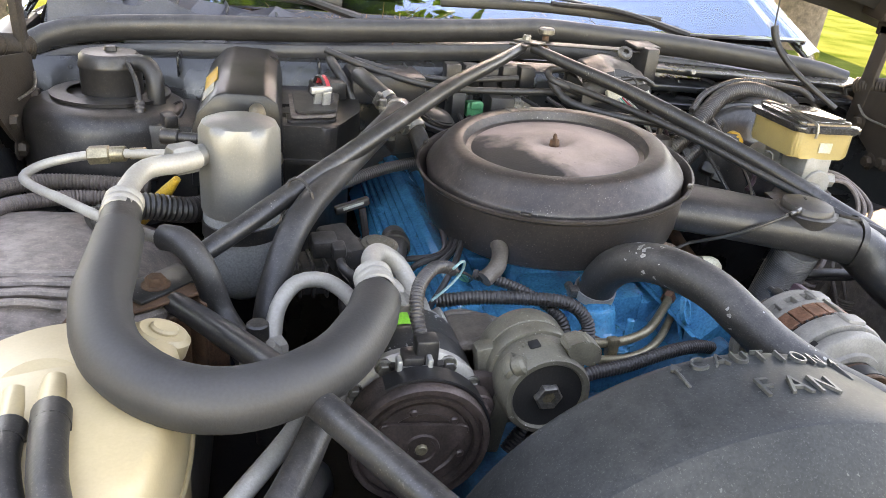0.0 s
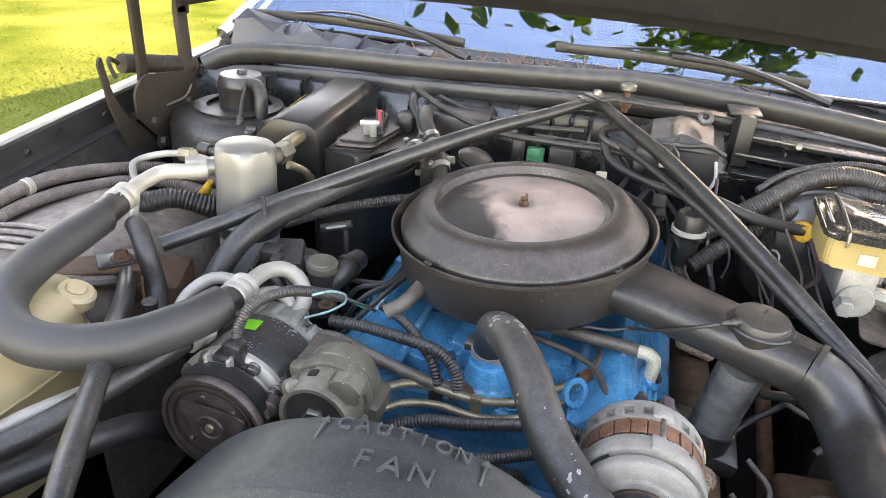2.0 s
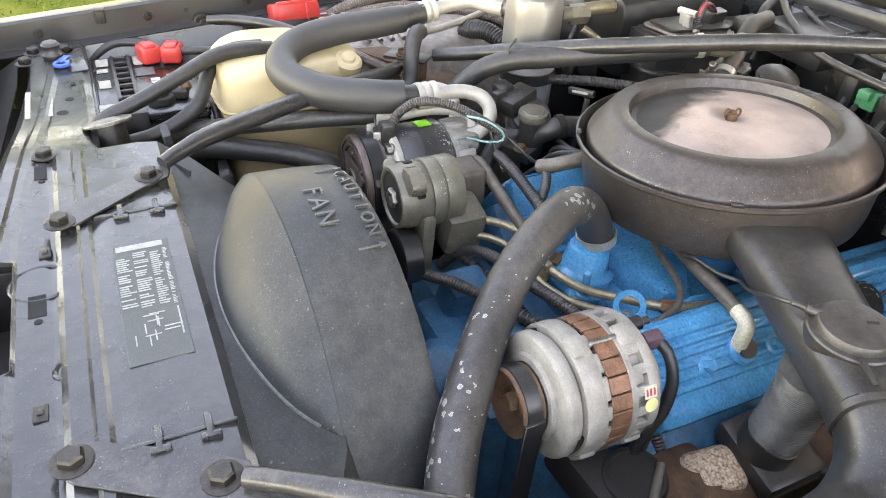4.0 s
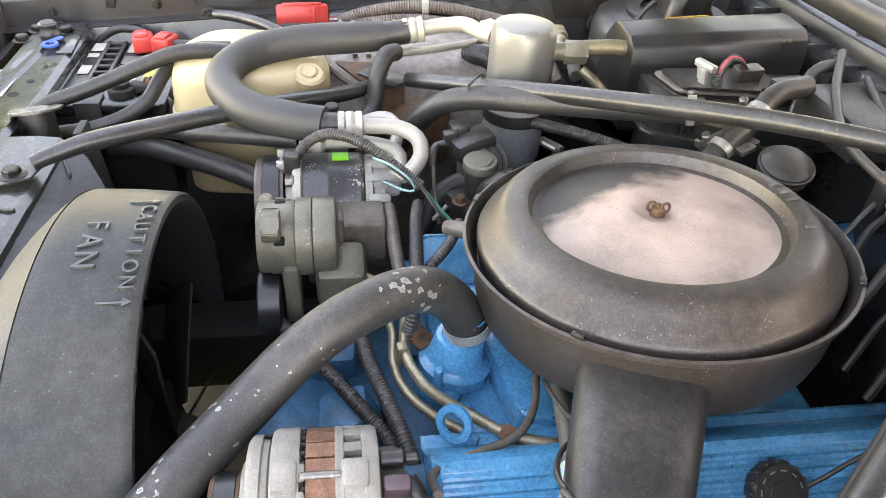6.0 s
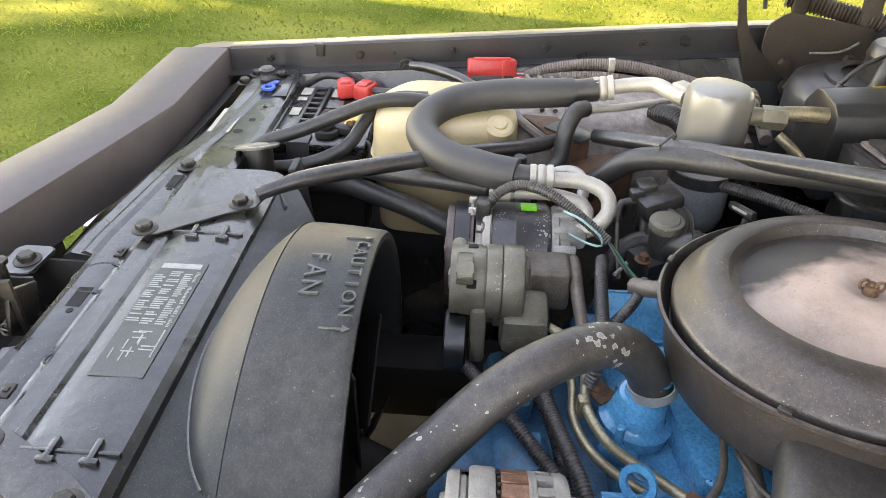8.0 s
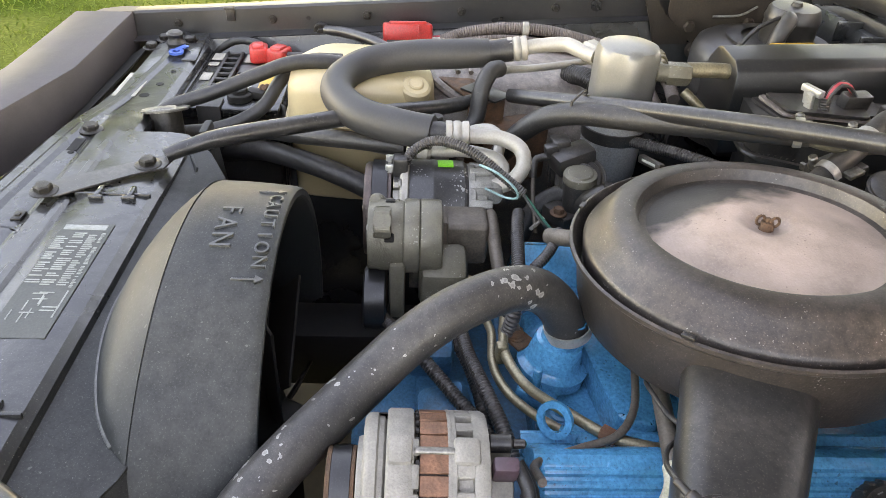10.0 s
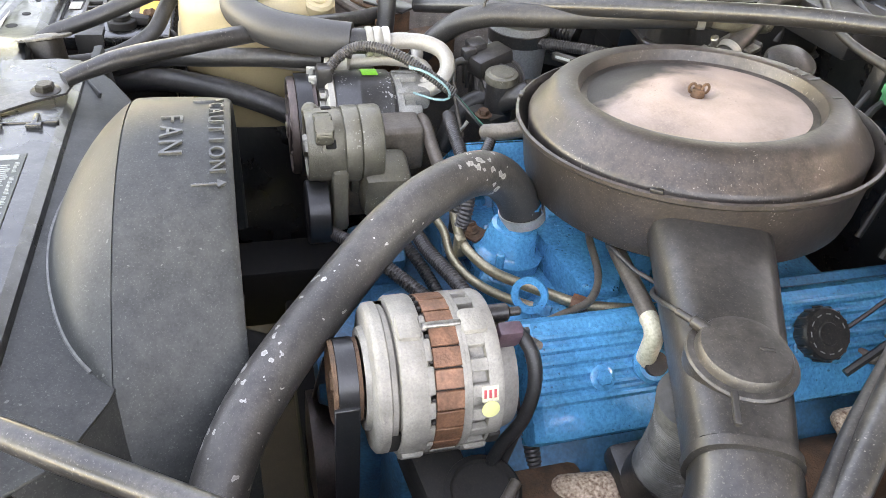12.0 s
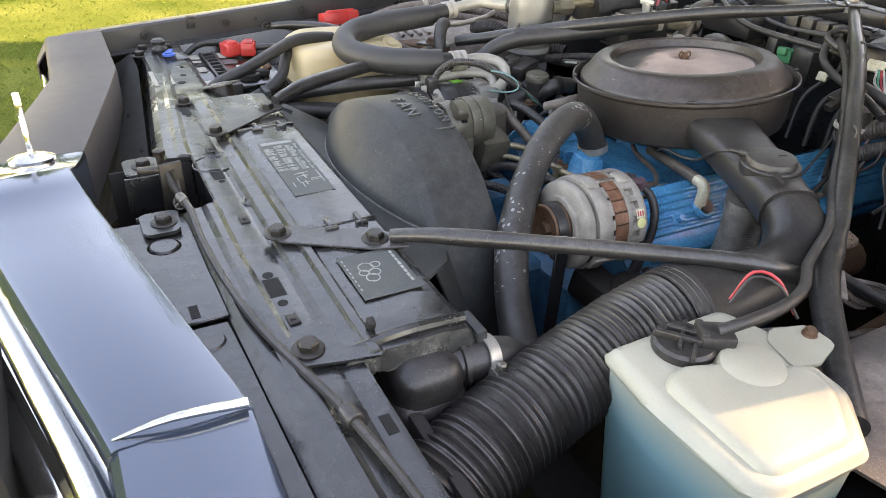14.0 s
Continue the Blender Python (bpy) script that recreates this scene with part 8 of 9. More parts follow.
# ---- heater and blower housing ----
hvac = thing("heater_box", (-0.45, 0.95, 0.85), "black plastic heater and evaporator housing on the firewall", "heater box")
bm = slab([(-0.505, 0.96), (-0.503, 1.040), (-0.494, 1.068), (-0.470, 1.094), (-0.455, 1.0985), (-0.402, 1.0965), (-0.385, 1.086), (-0.379, 1.060), (-0.377, 0.96)], 0.262, None, 0.004, 2)
bm.transform(Matrix(((1, 0, 0.02, 0), (0, 0, 1, 0.792), (0, 1, 0.06, 0), (0, 0, 0, 1))))
bmesh.ops.recalc_face_normals(bm, faces=bm.faces)
part("ridge", bm, GLOSSY, hvac, "raised black evaporator housing that mirrors the sky")
part("yellow_label", rbox((0.026, 0.07, 0.0012), pose(-0.4795, 0.905, 1.0915, 3.4, -47, 0), 0.0003, 1), YELLOW, hvac, "worn yellow and white label")
part("white_label", rbox((0.024, 0.035, 0.0013), pose(-0.4805, 0.848, 1.0865, 3.4, -47, 0), 0.0003, 1), PALE, hvac)
part("platform", slab(round_poly([(-0.425, 0.815), (-0.305, 0.80), (-0.285, 0.84), (-0.255, 0.90), (-0.245, 1.055), (-0.425, 1.055)], 0.02), 0.05, pose(0, 0, 1.0), 0.006, 2), BLACK, hvac, "dusty flat black cover")
part("lower_case", slab(round_poly([(-0.415, 0.83), (-0.315, 0.815), (-0.27, 0.90), (-0.26, 1.05), (-0.415, 1.05)], 0.025), 0.16, pose(0, 0, 0.835), 0.004), BLACK, hvac)
part("cover_step", slab(round_poly([(-0.40, 0.90), (-0.32, 0.89), (-0.305, 0.985), (-0.40, 0.99)], 0.01), 0.010, pose(0, 0, 1.049), 0.003), BLACK, hvac)
part("tray", slab(round_poly([(-0.40, 0.86), (-0.345, 0.85), (-0.335, 0.885), (-0.40, 0.89)], 0.008), 0.006, pose(0, 0, 1.0495), 0.002), BLACK, hvac)
for k in range(5):
    part("slat", rbox((0.035, 0.003, 0.007), pose(-0.322, 0.905 + 0.007 * k, 1.052, 0, 0, 6), 0.001, 1), BLACK, hvac)
part("seam_flange", slab(round_poly([(-0.43, 0.808), (-0.30, 0.793), (-0.278, 0.835), (-0.248, 0.90), (-0.24, 1.06), (-0.43, 1.06)], 0.02), 0.006, pose(0, 0, 0.995), 0.002), BLACK, hvac)
part("inlet_pipe", tube([(-0.412, 0.730, 1.075), (-0.412, 0.77, 1.076), (-0.414, 0.80, 1.074)], 0.011, 16), BRASS, hvac, "buff metal refrigerant pipe")
part("inlet_pipe", tube([(-0.405, 0.73, 1.045), (-0.39, 0.75, 1.03), (-0.385, 0.77, 1.01)], 0.0075, 12), BRASS, hvac)
part("relay", merge(rbox((0.03, 0.05, 0.03), pose(-0.29, 0.985, 1.065, 0, 0, 10), 0.004), rbox((0.13, 0.10, 0.05), pose(-0.20, 1.03, 1.065, 0, 0, 4), 0.008)), BLACK, hvac)
part("switch_bracket", merge(rbox((0.012, 0.006, 0.030), pose(-0.325, 0.872, 1.072, 14, 0, 20), 0.001), rbox((0.012, 0.006, 0.030), pose(-0.312, 0.868, 1.072, 10, 0, 20), 0.001), rbox((0.034, 0.010, 0.010), pose(-0.320, 0.872, 1.088, 0, 0, 20), 0.002)), CLAMP, hvac, "dull grey metal switch bracket")
part("plug", rbox((0.020, 0.040, 0.028), pose(-0.322, 0.936, 1.072, 0, 8, 10), 0.003), BLACK, hvac, "black wiring plug")
for k, mm in enumerate((WIREBLK, WIRERED, WIRERED, WIREBLK)):
    part("wire", tube([(-0.326 + 0.004 * k, 0.930, 1.084), (-0.324 + 0.004 * k, 0.918, 1.098 - 0.002 * (k % 2)), (-0.318 + 0.003 * k, 0.902, 1.101), (-0.312 + 0.003 * k, 0.890, 1.090), (-0.309 + 0.002 * k, 0.886, 1.070)], 0.0026, 6), mm, hvac)
part("loom_stub", tube([(-0.309, 0.887, 1.082), (-0.304, 0.888, 1.060), (-0.294, 0.886, 1.035), (-0.28, 0.87, 0.99)], 0.0078, 12, rib=(0.0036, 0.0011)), LOOM, hvac)
for k, z in enumerate((1.0505, 1.0565, 1.0625)):
    part("stacked_plate", slab(round_poly([(-0.372 + 0.006 * k, 0.815 + 0.006 * k), (-0.300, 0.830 + 0.004 * k), (-0.285, 0.955 - 0.005 * k), (-0.372 + 0.006 * k, 0.965 - 0.004 * k)], 0.008), 0.0042, pose(0, 0, z), 0.001), (BLACK, DUSTYBLACK, BLACK)[k], hvac, "dusty stacked cover plate")
part("vacuum_tube", tube([(-0.255, 0.975, 1.020), (-0.262, 0.985, 1.055), (-0.280, 1.000, 1.085), (-0.290, 1.022, 1.098), (-0.292, 1.050, 1.100)], 0.0085, 14), RUBBER, hvac, "bent black vacuum tube")
blower = thing("blower_motor", (-0.645, 0.94, 0.90), "black blower housing with round motor and cooling tube", "blower motor")
part("housing", merge(lathe([(0, 0.88), (0.118, 0.88), (0.120, 0.95), (0.119, 1.022), (0.113, 1.038), (0.100, 1.046), (0.0, 1.05)], Matrix.Translation((-0.635, 0.945, 0)) , 56), rbox((0.12, 0.16, 0.15), pose(-0.56, 0.93, 0.96, 0, 0, 0), 0.012, 2)), BLACK, blower, "rounded black blower housing")
part("top_flange", lathe([(0.062, 1.044), (0.085, 1.046), (0.086, 1.051), (0.062, 1.053)], Matrix.Translation((-0.632, 0.965, 0.002)), 40), BLACK, blower)
part("motor", lathe([(0.045, 1.045), (0.0445, 1.085), (0.046, 1.088), (0.046, 1.093), (0.044, 1.098), (0.043, 1.105), (0.039, 1.110), (0.020, 1.1115), (0, 1.112)], Matrix.Translation((-0.632, 0.978, 0)), 40), BLACK, blower, "round black motor can")
part("motor_top", lathe([(0, 1.111), (0.010, 1.112), (0.008, 1.118), (0, 1.119)], Matrix.Translation((-0.630, 0.978, 0)), 20), DARKBOLT, blower)
part("cooling_tube", tube([(-0.60, 0.955, 1.098), (-0.577, 0.945, 1.100), (-0.565, 0.932, 1.088), (-0.562, 0.925, 1.06), (-0.562, 0.925, 1.03)], 0.013, 14), RUBBER, blower, "curved black cooling tube")
part("wire", tube([(-0.60, 0.94, 1.10), (-0.585, 0.90, 1.085), (-0.578, 0.875, 1.055), (-0.575, 0.85, 1.0), (-0.56, 0.82, 0.96)], 0.0035, 8), WIREBLK, blower)
part("wire_boot", tube([(-0.579, 0.88, 1.06), (-0.575, 0.85, 1.0), (-0.56, 0.82, 0.96)], 0.0075, 10, rib=(0.005, 0.001)), LOOM, blower)
part("wire", tube([(-0.545, 0.93, 1.04), (-0.525, 0.92, 1.052), (-0.52, 0.90, 1.045), (-0.53, 0.885, 1.03)], 0.002, 6), WIREBLK, blower)
part("resistor_plug", rbox((0.02, 0.03, 0.02), pose(-0.535, 0.838, 1.045, 0, 0, 20), 0.004), BLACK, blower)

# ---- air valve and vacuum parts beside the passenger cover ----
valve = thing("air_valve", (-0.29, 0.565, 0.90), "black air injection valve with hoses beside the engine", "valve")
vd = Vector((0.62, -0.45, 0.64)).normalized()
vmx = axis((-0.300, 0.574, 0.948), vd)
part("diaphragm", lathe([(0.0, -0.012), (0.026, -0.012), (0.033, -0.006), (0.0345, 0.0), (0.0345, 0.005), (0.031, 0.007), (0.030, 0.010), (0.024, 0.013), (0.022, 0.020), (0, 0.022)], vmx, 40), BLACK, valve, "round black diaphragm can")
part("rim", lathe([(0.033, 0.0), (0.0368, 0.0005), (0.0368, 0.0045), (0.033, 0.005)], vmx, 40), DARKBOLT, valve)
part("body", merge(cyl((-0.272, 0.566, 0.905), (0.05, -0.05, 1), 0.020, 0.066, 0.003, 32), rbox((0.050, 0.045, 0.022), pose(-0.268, 0.550, 0.912, 0, 0, 30), 0.005, 2), rbox((0.040, 0.060, 0.030), pose(-0.318, 0.560, 0.975, 12, 0, 20), 0.006, 2)), BLACK, valve, "black cast valve body")
part("cap_disc", lathe([(0, 0.0045), (0.016, 0.004), (0.0175, 0.002), (0.0225, 0.0015), (0.0235, -0.001), (0.0235, -0.009), (0.021, -0.010)], axis((-0.269, 0.563, 0.976), (0.08, -0.06, 1)), 36), PUMP, valve, "dull metal end cap")
part("flange_bolt", bolt((-0.251, 0.537, 0.924), (0, 0, 1), 0.008, 0.009, 1.5), RUST, valve, "rusty flange bolt")
part("outlet", tube([(-0.262, 0.568, 0.935), (-0.250, 0.578, 0.950), (-0.243, 0.600, 0.958), (-0.240, 0.63, 0.955)], [0.015, 0.0165, 0.0165, 0.016], 18), BLACK, valve, "black elbow outlet")
part("collar", lathe([(0.0168, -0.006), (0.0195, -0.005), (0.0195, 0.005), (0.0168, 0.006)], axis((-0.2435, 0.598, 0.9575), (0.12, 0.95, 0.1)), 28), DARKBOLT, valve)
part("outlet", tube([(-0.295, 0.560, 0.930), (-0.305, 0.535, 0.915), (-0.300, 0.51, 0.89), (-0.285, 0.49, 0.85)], 0.015, 16), RUBBER, valve, "black rubber outlet hose")
part("port", tube([(-0.318, 0.545, 0.980), (-0.320, 0.525, 0.975), (-0.318, 0.510, 0.972), (-0.310, 0.505, 0.965), (-0.303, 0.505, 0.950)], 0.0055, 12), BLACK, valve, "thin black vacuum elbow")
part("rod", tube([(-0.303, 0.505, 0.952), (-0.285, 0.506, 0.925), (-0.262, 0.508, 0.903), (-0.248, 0.509, 0.892)], 0.0030, 8), LINE, valve)
part("connector", merge(rbox((0.030, 0.026, 0.024), pose(-0.338, 0.545, 0.985, 10, 0, 6), 0.004, 2), rbox((0.016, 0.02, 0.016), pose(-0.322, 0.530, 0.985, 10, 0, 6), 0.003)), BLACK, valve, "black plug on the valve")
for k in range(3):
    part("fin", rbox((0.004, 0.045, 0.045), pose(-0.368 + 0.016 * k, 0.560, 0.940, 0, 0, 8), 0.001, 1), BLACK, valve)
part("fin_block", rbox((0.060, 0.050, 0.038), pose(-0.350, 0.566, 0.938, 0, 0, 8), 0.005, 2), BLACK, valve)
part("wire", tube([(-0.29, 0.535, 0.905), (-0.265, 0.515, 0.90), (-0.24, 0.50, 0.905)], 0.003, 6), WIREWHT, valve)
dip = thing("dipstick", (-0.29, 0.66, 0.97), "black dipstick handle with pale print", "dipstick")
part("handle", rbox((0.05, 0.010, 0.012), pose(-0.292, 0.665, 0.985, 0, -10, 20), 0.003), BLACK, dip)
part("print", rbox((0.03, 0.0104, 0.004), pose(-0.292, 0.6648, 0.986, 0, -10, 20), 0.0002, 1), INK, dip)
part("tube", tube([(-0.278, 0.668, 0.98), (-0.272, 0.66, 0.94), (-0.265, 0.645, 0.88), (-0.26, 0.63, 0.8)], 0.005, 8), DEEP, dip)
egr = thing("vacuum_solenoid", (-0.13, 0.91, 1.02), "black vacuum valve with steel clips behind the air cleaner", "valve")
em = axis((-0.137, 0.905, 1.025), (0.25, -0.1, 0.9))
part("cap", lathe([(0.02, 0), (0.030, 0.004), (0.031, 0.010), (0.029, 0.013), (0.031, 0.016), (0.030, 0.024), (0.022, 0.030), (0, 0.032)], em, 28), BLACK, egr)
part("ribs", lathe([(0.0305, 0.017), (0.033, 0.018), (0.033, 0.021), (0.0305, 0.022)], em, 28), BLACK, egr)
part("stem", cyl((-0.137, 0.905, 0.95), (0, 0, 1), 0.014, 0.08, n=18), DEEP, egr)
part("box", rbox((0.05, 0.055, 0.04), pose(-0.195, 0.865, 1.025, 14, 0, 20), 0.004), BLACK, egr)
part("clip", merge(rbox((0.052, 0.005, 0.010), pose(-0.195, 0.84, 1.028, 14, 0, 20), 0.001), rbox((0.014, 0.022, 0.006), pose(-0.168, 0.868, 1.046, 14, 0, 20), 0.001)), STEEL, egr, "shiny spring clip")
sens = thing("map_sensor", (-0.1, 0.99, 1.02), "dark sensor plugs and a green connector on the firewall", "sensor")
part("green_connector", merge(rbox((0.032, 0.022, 0.026), pose(-0.041, 1.0, 1.035, 0, 0, 4), 0.003), rbox((0.02, 0.012, 0.014), pose(-0.041, 0.985, 1.045, 0, 0, 4), 0.002)), GREENPLUG, sens, "green wiring connector")
part("bank", box(-0.085, -0.06, 0.985, 1.04, 0.99, 1.065, 0.004), BLACK, sens)
part("bank", box(-0.015, 0.03, 0.98, 1.04, 0.99, 1.06, 0.004), BLACK, sens)
for k in range(5):
    x = -0.075 + 0.035 * k
    part("relay", rbox((0.028, 0.03, 0.04), pose(x, 1.045, 1.085, 0, 0, 0), 0.003), BLACK, sens)
part("tag", rbox((0.018, 0.006, 0.016), pose(0.085, 0.945, 1.035, -20, 0, 10), 0.001), CREAM, sens)
vh = thing("vacuum_hose", (0.0, 0.95, 1.1), "black vacuum hoses running along the firewall", "hose")
part("hose", tube([(-0.30, 1.05, 1.115), (-0.22, 1.0, 1.095), (-0.12, 0.96, 1.080), (0.0, 0.955, 1.078), (0.09, 0.955, 1.08), (0.15, 0.95, 1.075)], 0.0058, 10), RUBBER, vh)
part("hose", tube([(0.15, 0.95, 1.075), (0.10, 0.935, 1.095), (0.075, 0.94, 1.105), (0.078, 0.965, 1.115), (0.12, 0.99, 1.115)], 0.0058, 10), RUBBER, vh)
part("hose", tube([(0.076, 0.945, 1.10), (0.10, 0.91, 1.075), (0.16, 0.87, 1.065), (0.24, 0.83, 1.062), (0.30, 0.80, 1.05)], 0.0068, 10), RUBBER, vh)
part("hose", tube([(-0.25, 1.06, 1.10), (-0.17, 1.04, 1.085), (-0.08, 1.02, 1.08), (0.04, 1.01, 1.09)], 0.005, 10), RUBBER, vh)
for k in range(6):
    r = random.Random(30 + k)
    part("hose", tube([(-0.09 + 0.05 * k, 1.03, 1.05), (-0.07 + 0.05 * k + r.uniform(-.03, .03), 0.98, 1.03 + r.uniform(-.02, .02)), (-0.05 + 0.04 * k, 0.93, 0.98 + r.uniform(-.02, .02)), (-0.04 + 0.04 * k, 0.90, 0.92)], 0.004 + 0.001 * (k % 3), 8), WIREBLK if k % 2 else RUBBER, vh)

# ---- driver's side of the firewall: wiper relay, canister, brakes ----
relay = thing("cruise_module", (0.21, 0.99, 1.08), "black ribbed module cover hung on a steel bracket", "module")
rows = []
for y, dz in ((0.935, -0.05), (0.937, -0.012), (0.945, 0.0), (0.965, 0.004), (0.985, 0.012), (1.02, 0.014), (1.03, 0.006), (1.032, -0.05)):
    rows.append([(x, y + 0.02 * (x > 0.2), 1.118 + dz - (0.012 if abs(x - 0.205) > 0.055 else 0) + 0.006 * math.cos((x - 0.2) * 50)) for x in np.linspace(0.135, 0.275, 16)])
part("cover", thick(plate(rows), 0.003), BLACK, relay, "shiny wavy black cover")
part("lip", merge(tube([(0.132, 0.94, 1.105), (0.17, 0.937, 1.112), (0.21, 0.945, 1.11), (0.25, 0.955, 1.112), (0.278, 0.957, 1.10)], 0.004, 8)), BLACK, relay)
part("bracket", merge(rbox((0.24, 0.018, 0.003), pose(0.17, 1.045, 1.146, 10, 2, 6), 0.001), rbox((0.028, 0.05, 0.09), pose(0.308, 1.06, 1.105, 0, 0, 8), 0.004), rbox((0.055, 0.045, 0.006), pose(0.305, 1.075, 1.150, 6, 0, 8), 0.002)), BLACK, relay, "black steel bracket")
part("screw", merge(lathe([(0.006, 0), (0.013, 0), (0.014, 0.004), (0.012, 0.008), (0.006, 0.009), (0.005, 0.004)], axis((0.238, 1.012, 1.142), (0, -0.7, 0.7)), 24)), STEEL, relay)
part("base", merge(box(0.14, 0.27, 0.95, 1.04, 1.03, 1.10, 0.006)), DEEP, relay)
part("yellow_tag", rbox((0.030, 0.008, 0.020), pose(0.188, 0.925, 1.085, -30, 0, 12), 0.002), CREAM, relay, "pale yellow connector")
for k, mm in enumerate((WIREWHT, WIREGRN, WIRERED, WIREWHT)):
    part("wire", tube([(0.195 + 0.004 * k, 0.92, 1.082), (0.21 + 0.006 * k, 0.90, 1.065), (0.235 + 0.004 * k, 0.89, 1.055 - 0.006 * k), (0.25, 0.875, 1.03)], 0.002, 6), mm, relay)
part("wire", tube([(0.265, 0.95, 1.09), (0.268, 0.93, 1.065), (0.255, 0.905, 1.05), (0.235, 0.88, 1.045)], 0.0028, 6), WIREWHT, relay)
stud = thing("cowl_stop", (0.101, 1.063, 1.13), "steel stop bolt with a flat head on the cowl", "bolt")
part("head", lathe([(0, 0.028), (0.012, 0.028), (0.015, 0.031), (0.015, 0.038), (0.012, 0.041), (0, 0.041)], axis((0.101, 1.063, 1.132), (0, 0, 1)), 24), STEEL, stud)
part("stem", merge(cyl((0.101, 1.063, 1.12), (0, 0, 1), 0.006, 0.042, n=16), cyl((0.101, 1.063, 1.13), (0, 0, 1), 0.011, 0.008, n=6)), RUST, stud)
can = thing("vacuum_canister", (0.237, 0.835, 0.95), "black vacuum canister with a white plastic clamp", "canister")
part("can", lathe([(0, 0.95), (0.016, 0.95), (0.020, 0.965), (0.020, 1.0), (0.024, 1.004), (0.025, 1.03), (0.021, 1.040), (0.010, 1.044), (0, 1.045)], Matrix.Translation((0.237, 0.835, 0)), 30), BLACK, can)
part("clamp_ring", lathe([(0.0235, 1.006), (0.0275, 1.007), (0.0275, 1.014), (0.0235, 1.015)], Matrix.Translation((0.237, 0.835, 0)), 30), WIREWHT, can, "white plastic clamp ring")
part("stem", cyl((0.237, 0.835, 0.885), (0, 0, 1), 0.012, 0.07, n=18), LINE, can)
part("nipple", cyl((0.237, 0.835, 1.04), (0, 0, 1), 0.005, 0.03, n=12), BLACK, can)
part("elbow", tube([(0.237, 0.835, 0.89), (0.225, 0.82, 0.88), (0.205, 0.81, 0.88)], 0.006, 10), LINE, can)

mcyl = thing("brake_master_cylinder", (0.45, 0.76, 0.98), "brake master cylinder with tan reservoir and black lid", "master cylinder")
part("reservoir", slab(round_poly([(0.400, 0.708), (0.500, 0.702), (0.503, 0.825), (0.405, 0.832)], 0.014), 0.046, pose(0, 0, 1.047), 0.006, 2), TAN, mcyl, "tan translucent fluid reservoir")
part("lid", merge(slab(round_poly([(0.392, 0.700), (0.507, 0.694), (0.510, 0.832), (0.397, 0.840)], 0.014), 0.010, pose(0, 0, 1.090), 0.003, 2), slab(round_poly([(0.402, 0.712), (0.496, 0.706), (0.499, 0.82), (0.407, 0.828)], 0.012), 0.008, pose(0, 0, 1.098), 0.003, 2)), surface("glossy black lid", (0.018, 0.018, 0.019), 0.14, var=0.2, scale=20, bump=0.0, coat=0.6, dust=0.15), mcyl, "glossy black reservoir lid")
part("bail", tube([(0.425, 0.838, 1.085), (0.424, 0.842, 1.104), (0.423, 0.80, 1.110), (0.420, 0.74, 1.109), (0.418, 0.695, 1.104), (0.418, 0.692, 1.085)], 0.0022, 8), STEEL, mcyl)
part("stamp", merge(rbox((0.022, 0.002, 0.016), pose(0.452, 0.7035, 1.066, 0, 0, -3), 0.0004, 1)), CREAM, mcyl, "pale cast date mark")
part("body", merge(cyl((0.455, 0.70, 1.005), (0, 1, 0), 0.024, 0.16), rbox((0.05, 0.06, 0.05), pose(0.452, 0.735, 1.03, 0, 0, 0), 0.008, 2), rbox((0.04, 0.045, 0.05), pose(0.455, 0.80, 1.03, 0, 0, 0), 0.008, 2)), ALU, mcyl, "bare aluminium cylinder body")
for p_, d_, r_, l_ in (((0.478, 0.735, 1.005), (1, -0.3, 0), 0.012, 0.03), ((0.478, 0.79, 1.005), (1, -0.3, 0), 0.011, 0.03), ((0.44, 0.70, 1.0), (0, -1, 0), 0.013, 0.02)):
    part("fitting", cyl(p_, d_, r_, l_, n=6), ALU, mcyl)
# lines coloured pale in place of sunlight
for k in range(3):
    part("brake_line", tube([(0.505, 0.73 + 0.03 * k, 1.005), (0.535 + 0.01 * k, 0.72 + 0.02 * k, 1.0), (0.55 + 0.012 * k, 0.70, 0.97), (0.53 + 0.012 * k, 0.68, 0.93), (0.50 + 0.02 * k, 0.66, 0.88), (0.50 + 0.02 * k, 0.62, 0.82)], 0.0036, 8), DUSTYSUNHOSE, mcyl)
booster = thing("brake_booster", (0.44, 0.97, 0.86), "round black brake booster behind the master cylinder", "brake booster")
part("drum", lathe([(0, 0), (0.05, 0.0), (0.075, 0.012), (0.108, 0.022), (0.114, 0.030), (0.114, 0.040), (0.118, 0.042), (0.118, 0.050), (0.112, 0.052), (0.108, 0.10), (0.0, 0.11)], axis((0.445, 0.875, 0.965), (0, 1, 0.02)), 56), BRACE, booster, "black painted steel drum")
part("check_valve", merge(cyl((0.405, 0.868, 1.026), (0, -1, 0), 0.013, 0.014), cyl((0.405, 0.875, 1.026), (0, -1, 0), 0.017, 0.010)), YELLOW, booster, "yellow plastic check valve")
part("hose", tube([(0.405, 0.862, 1.03), (0.37, 0.855, 1.035), (0.32, 0.845, 1.045), (0.27, 0.845, 1.06), (0.22, 0.85, 1.07)], 0.0095, 12), RUBBER, booster, "black vacuum hose")
loom([(0.68, 1.03, 1.02), (0.60, 1.0, 1.065), (0.52, 0.97, 1.09), (0.46, 0.955, 1.098), (0.40, 0.93, 1.085), (0.34, 0.885, 1.055), (0.28, 0.85, 1.02), (0.22, 0.83, 0.985)], 0.0165, LOOM, "thick ribbed loom across the driver's side firewall", rib=(0.005, 0.0016))
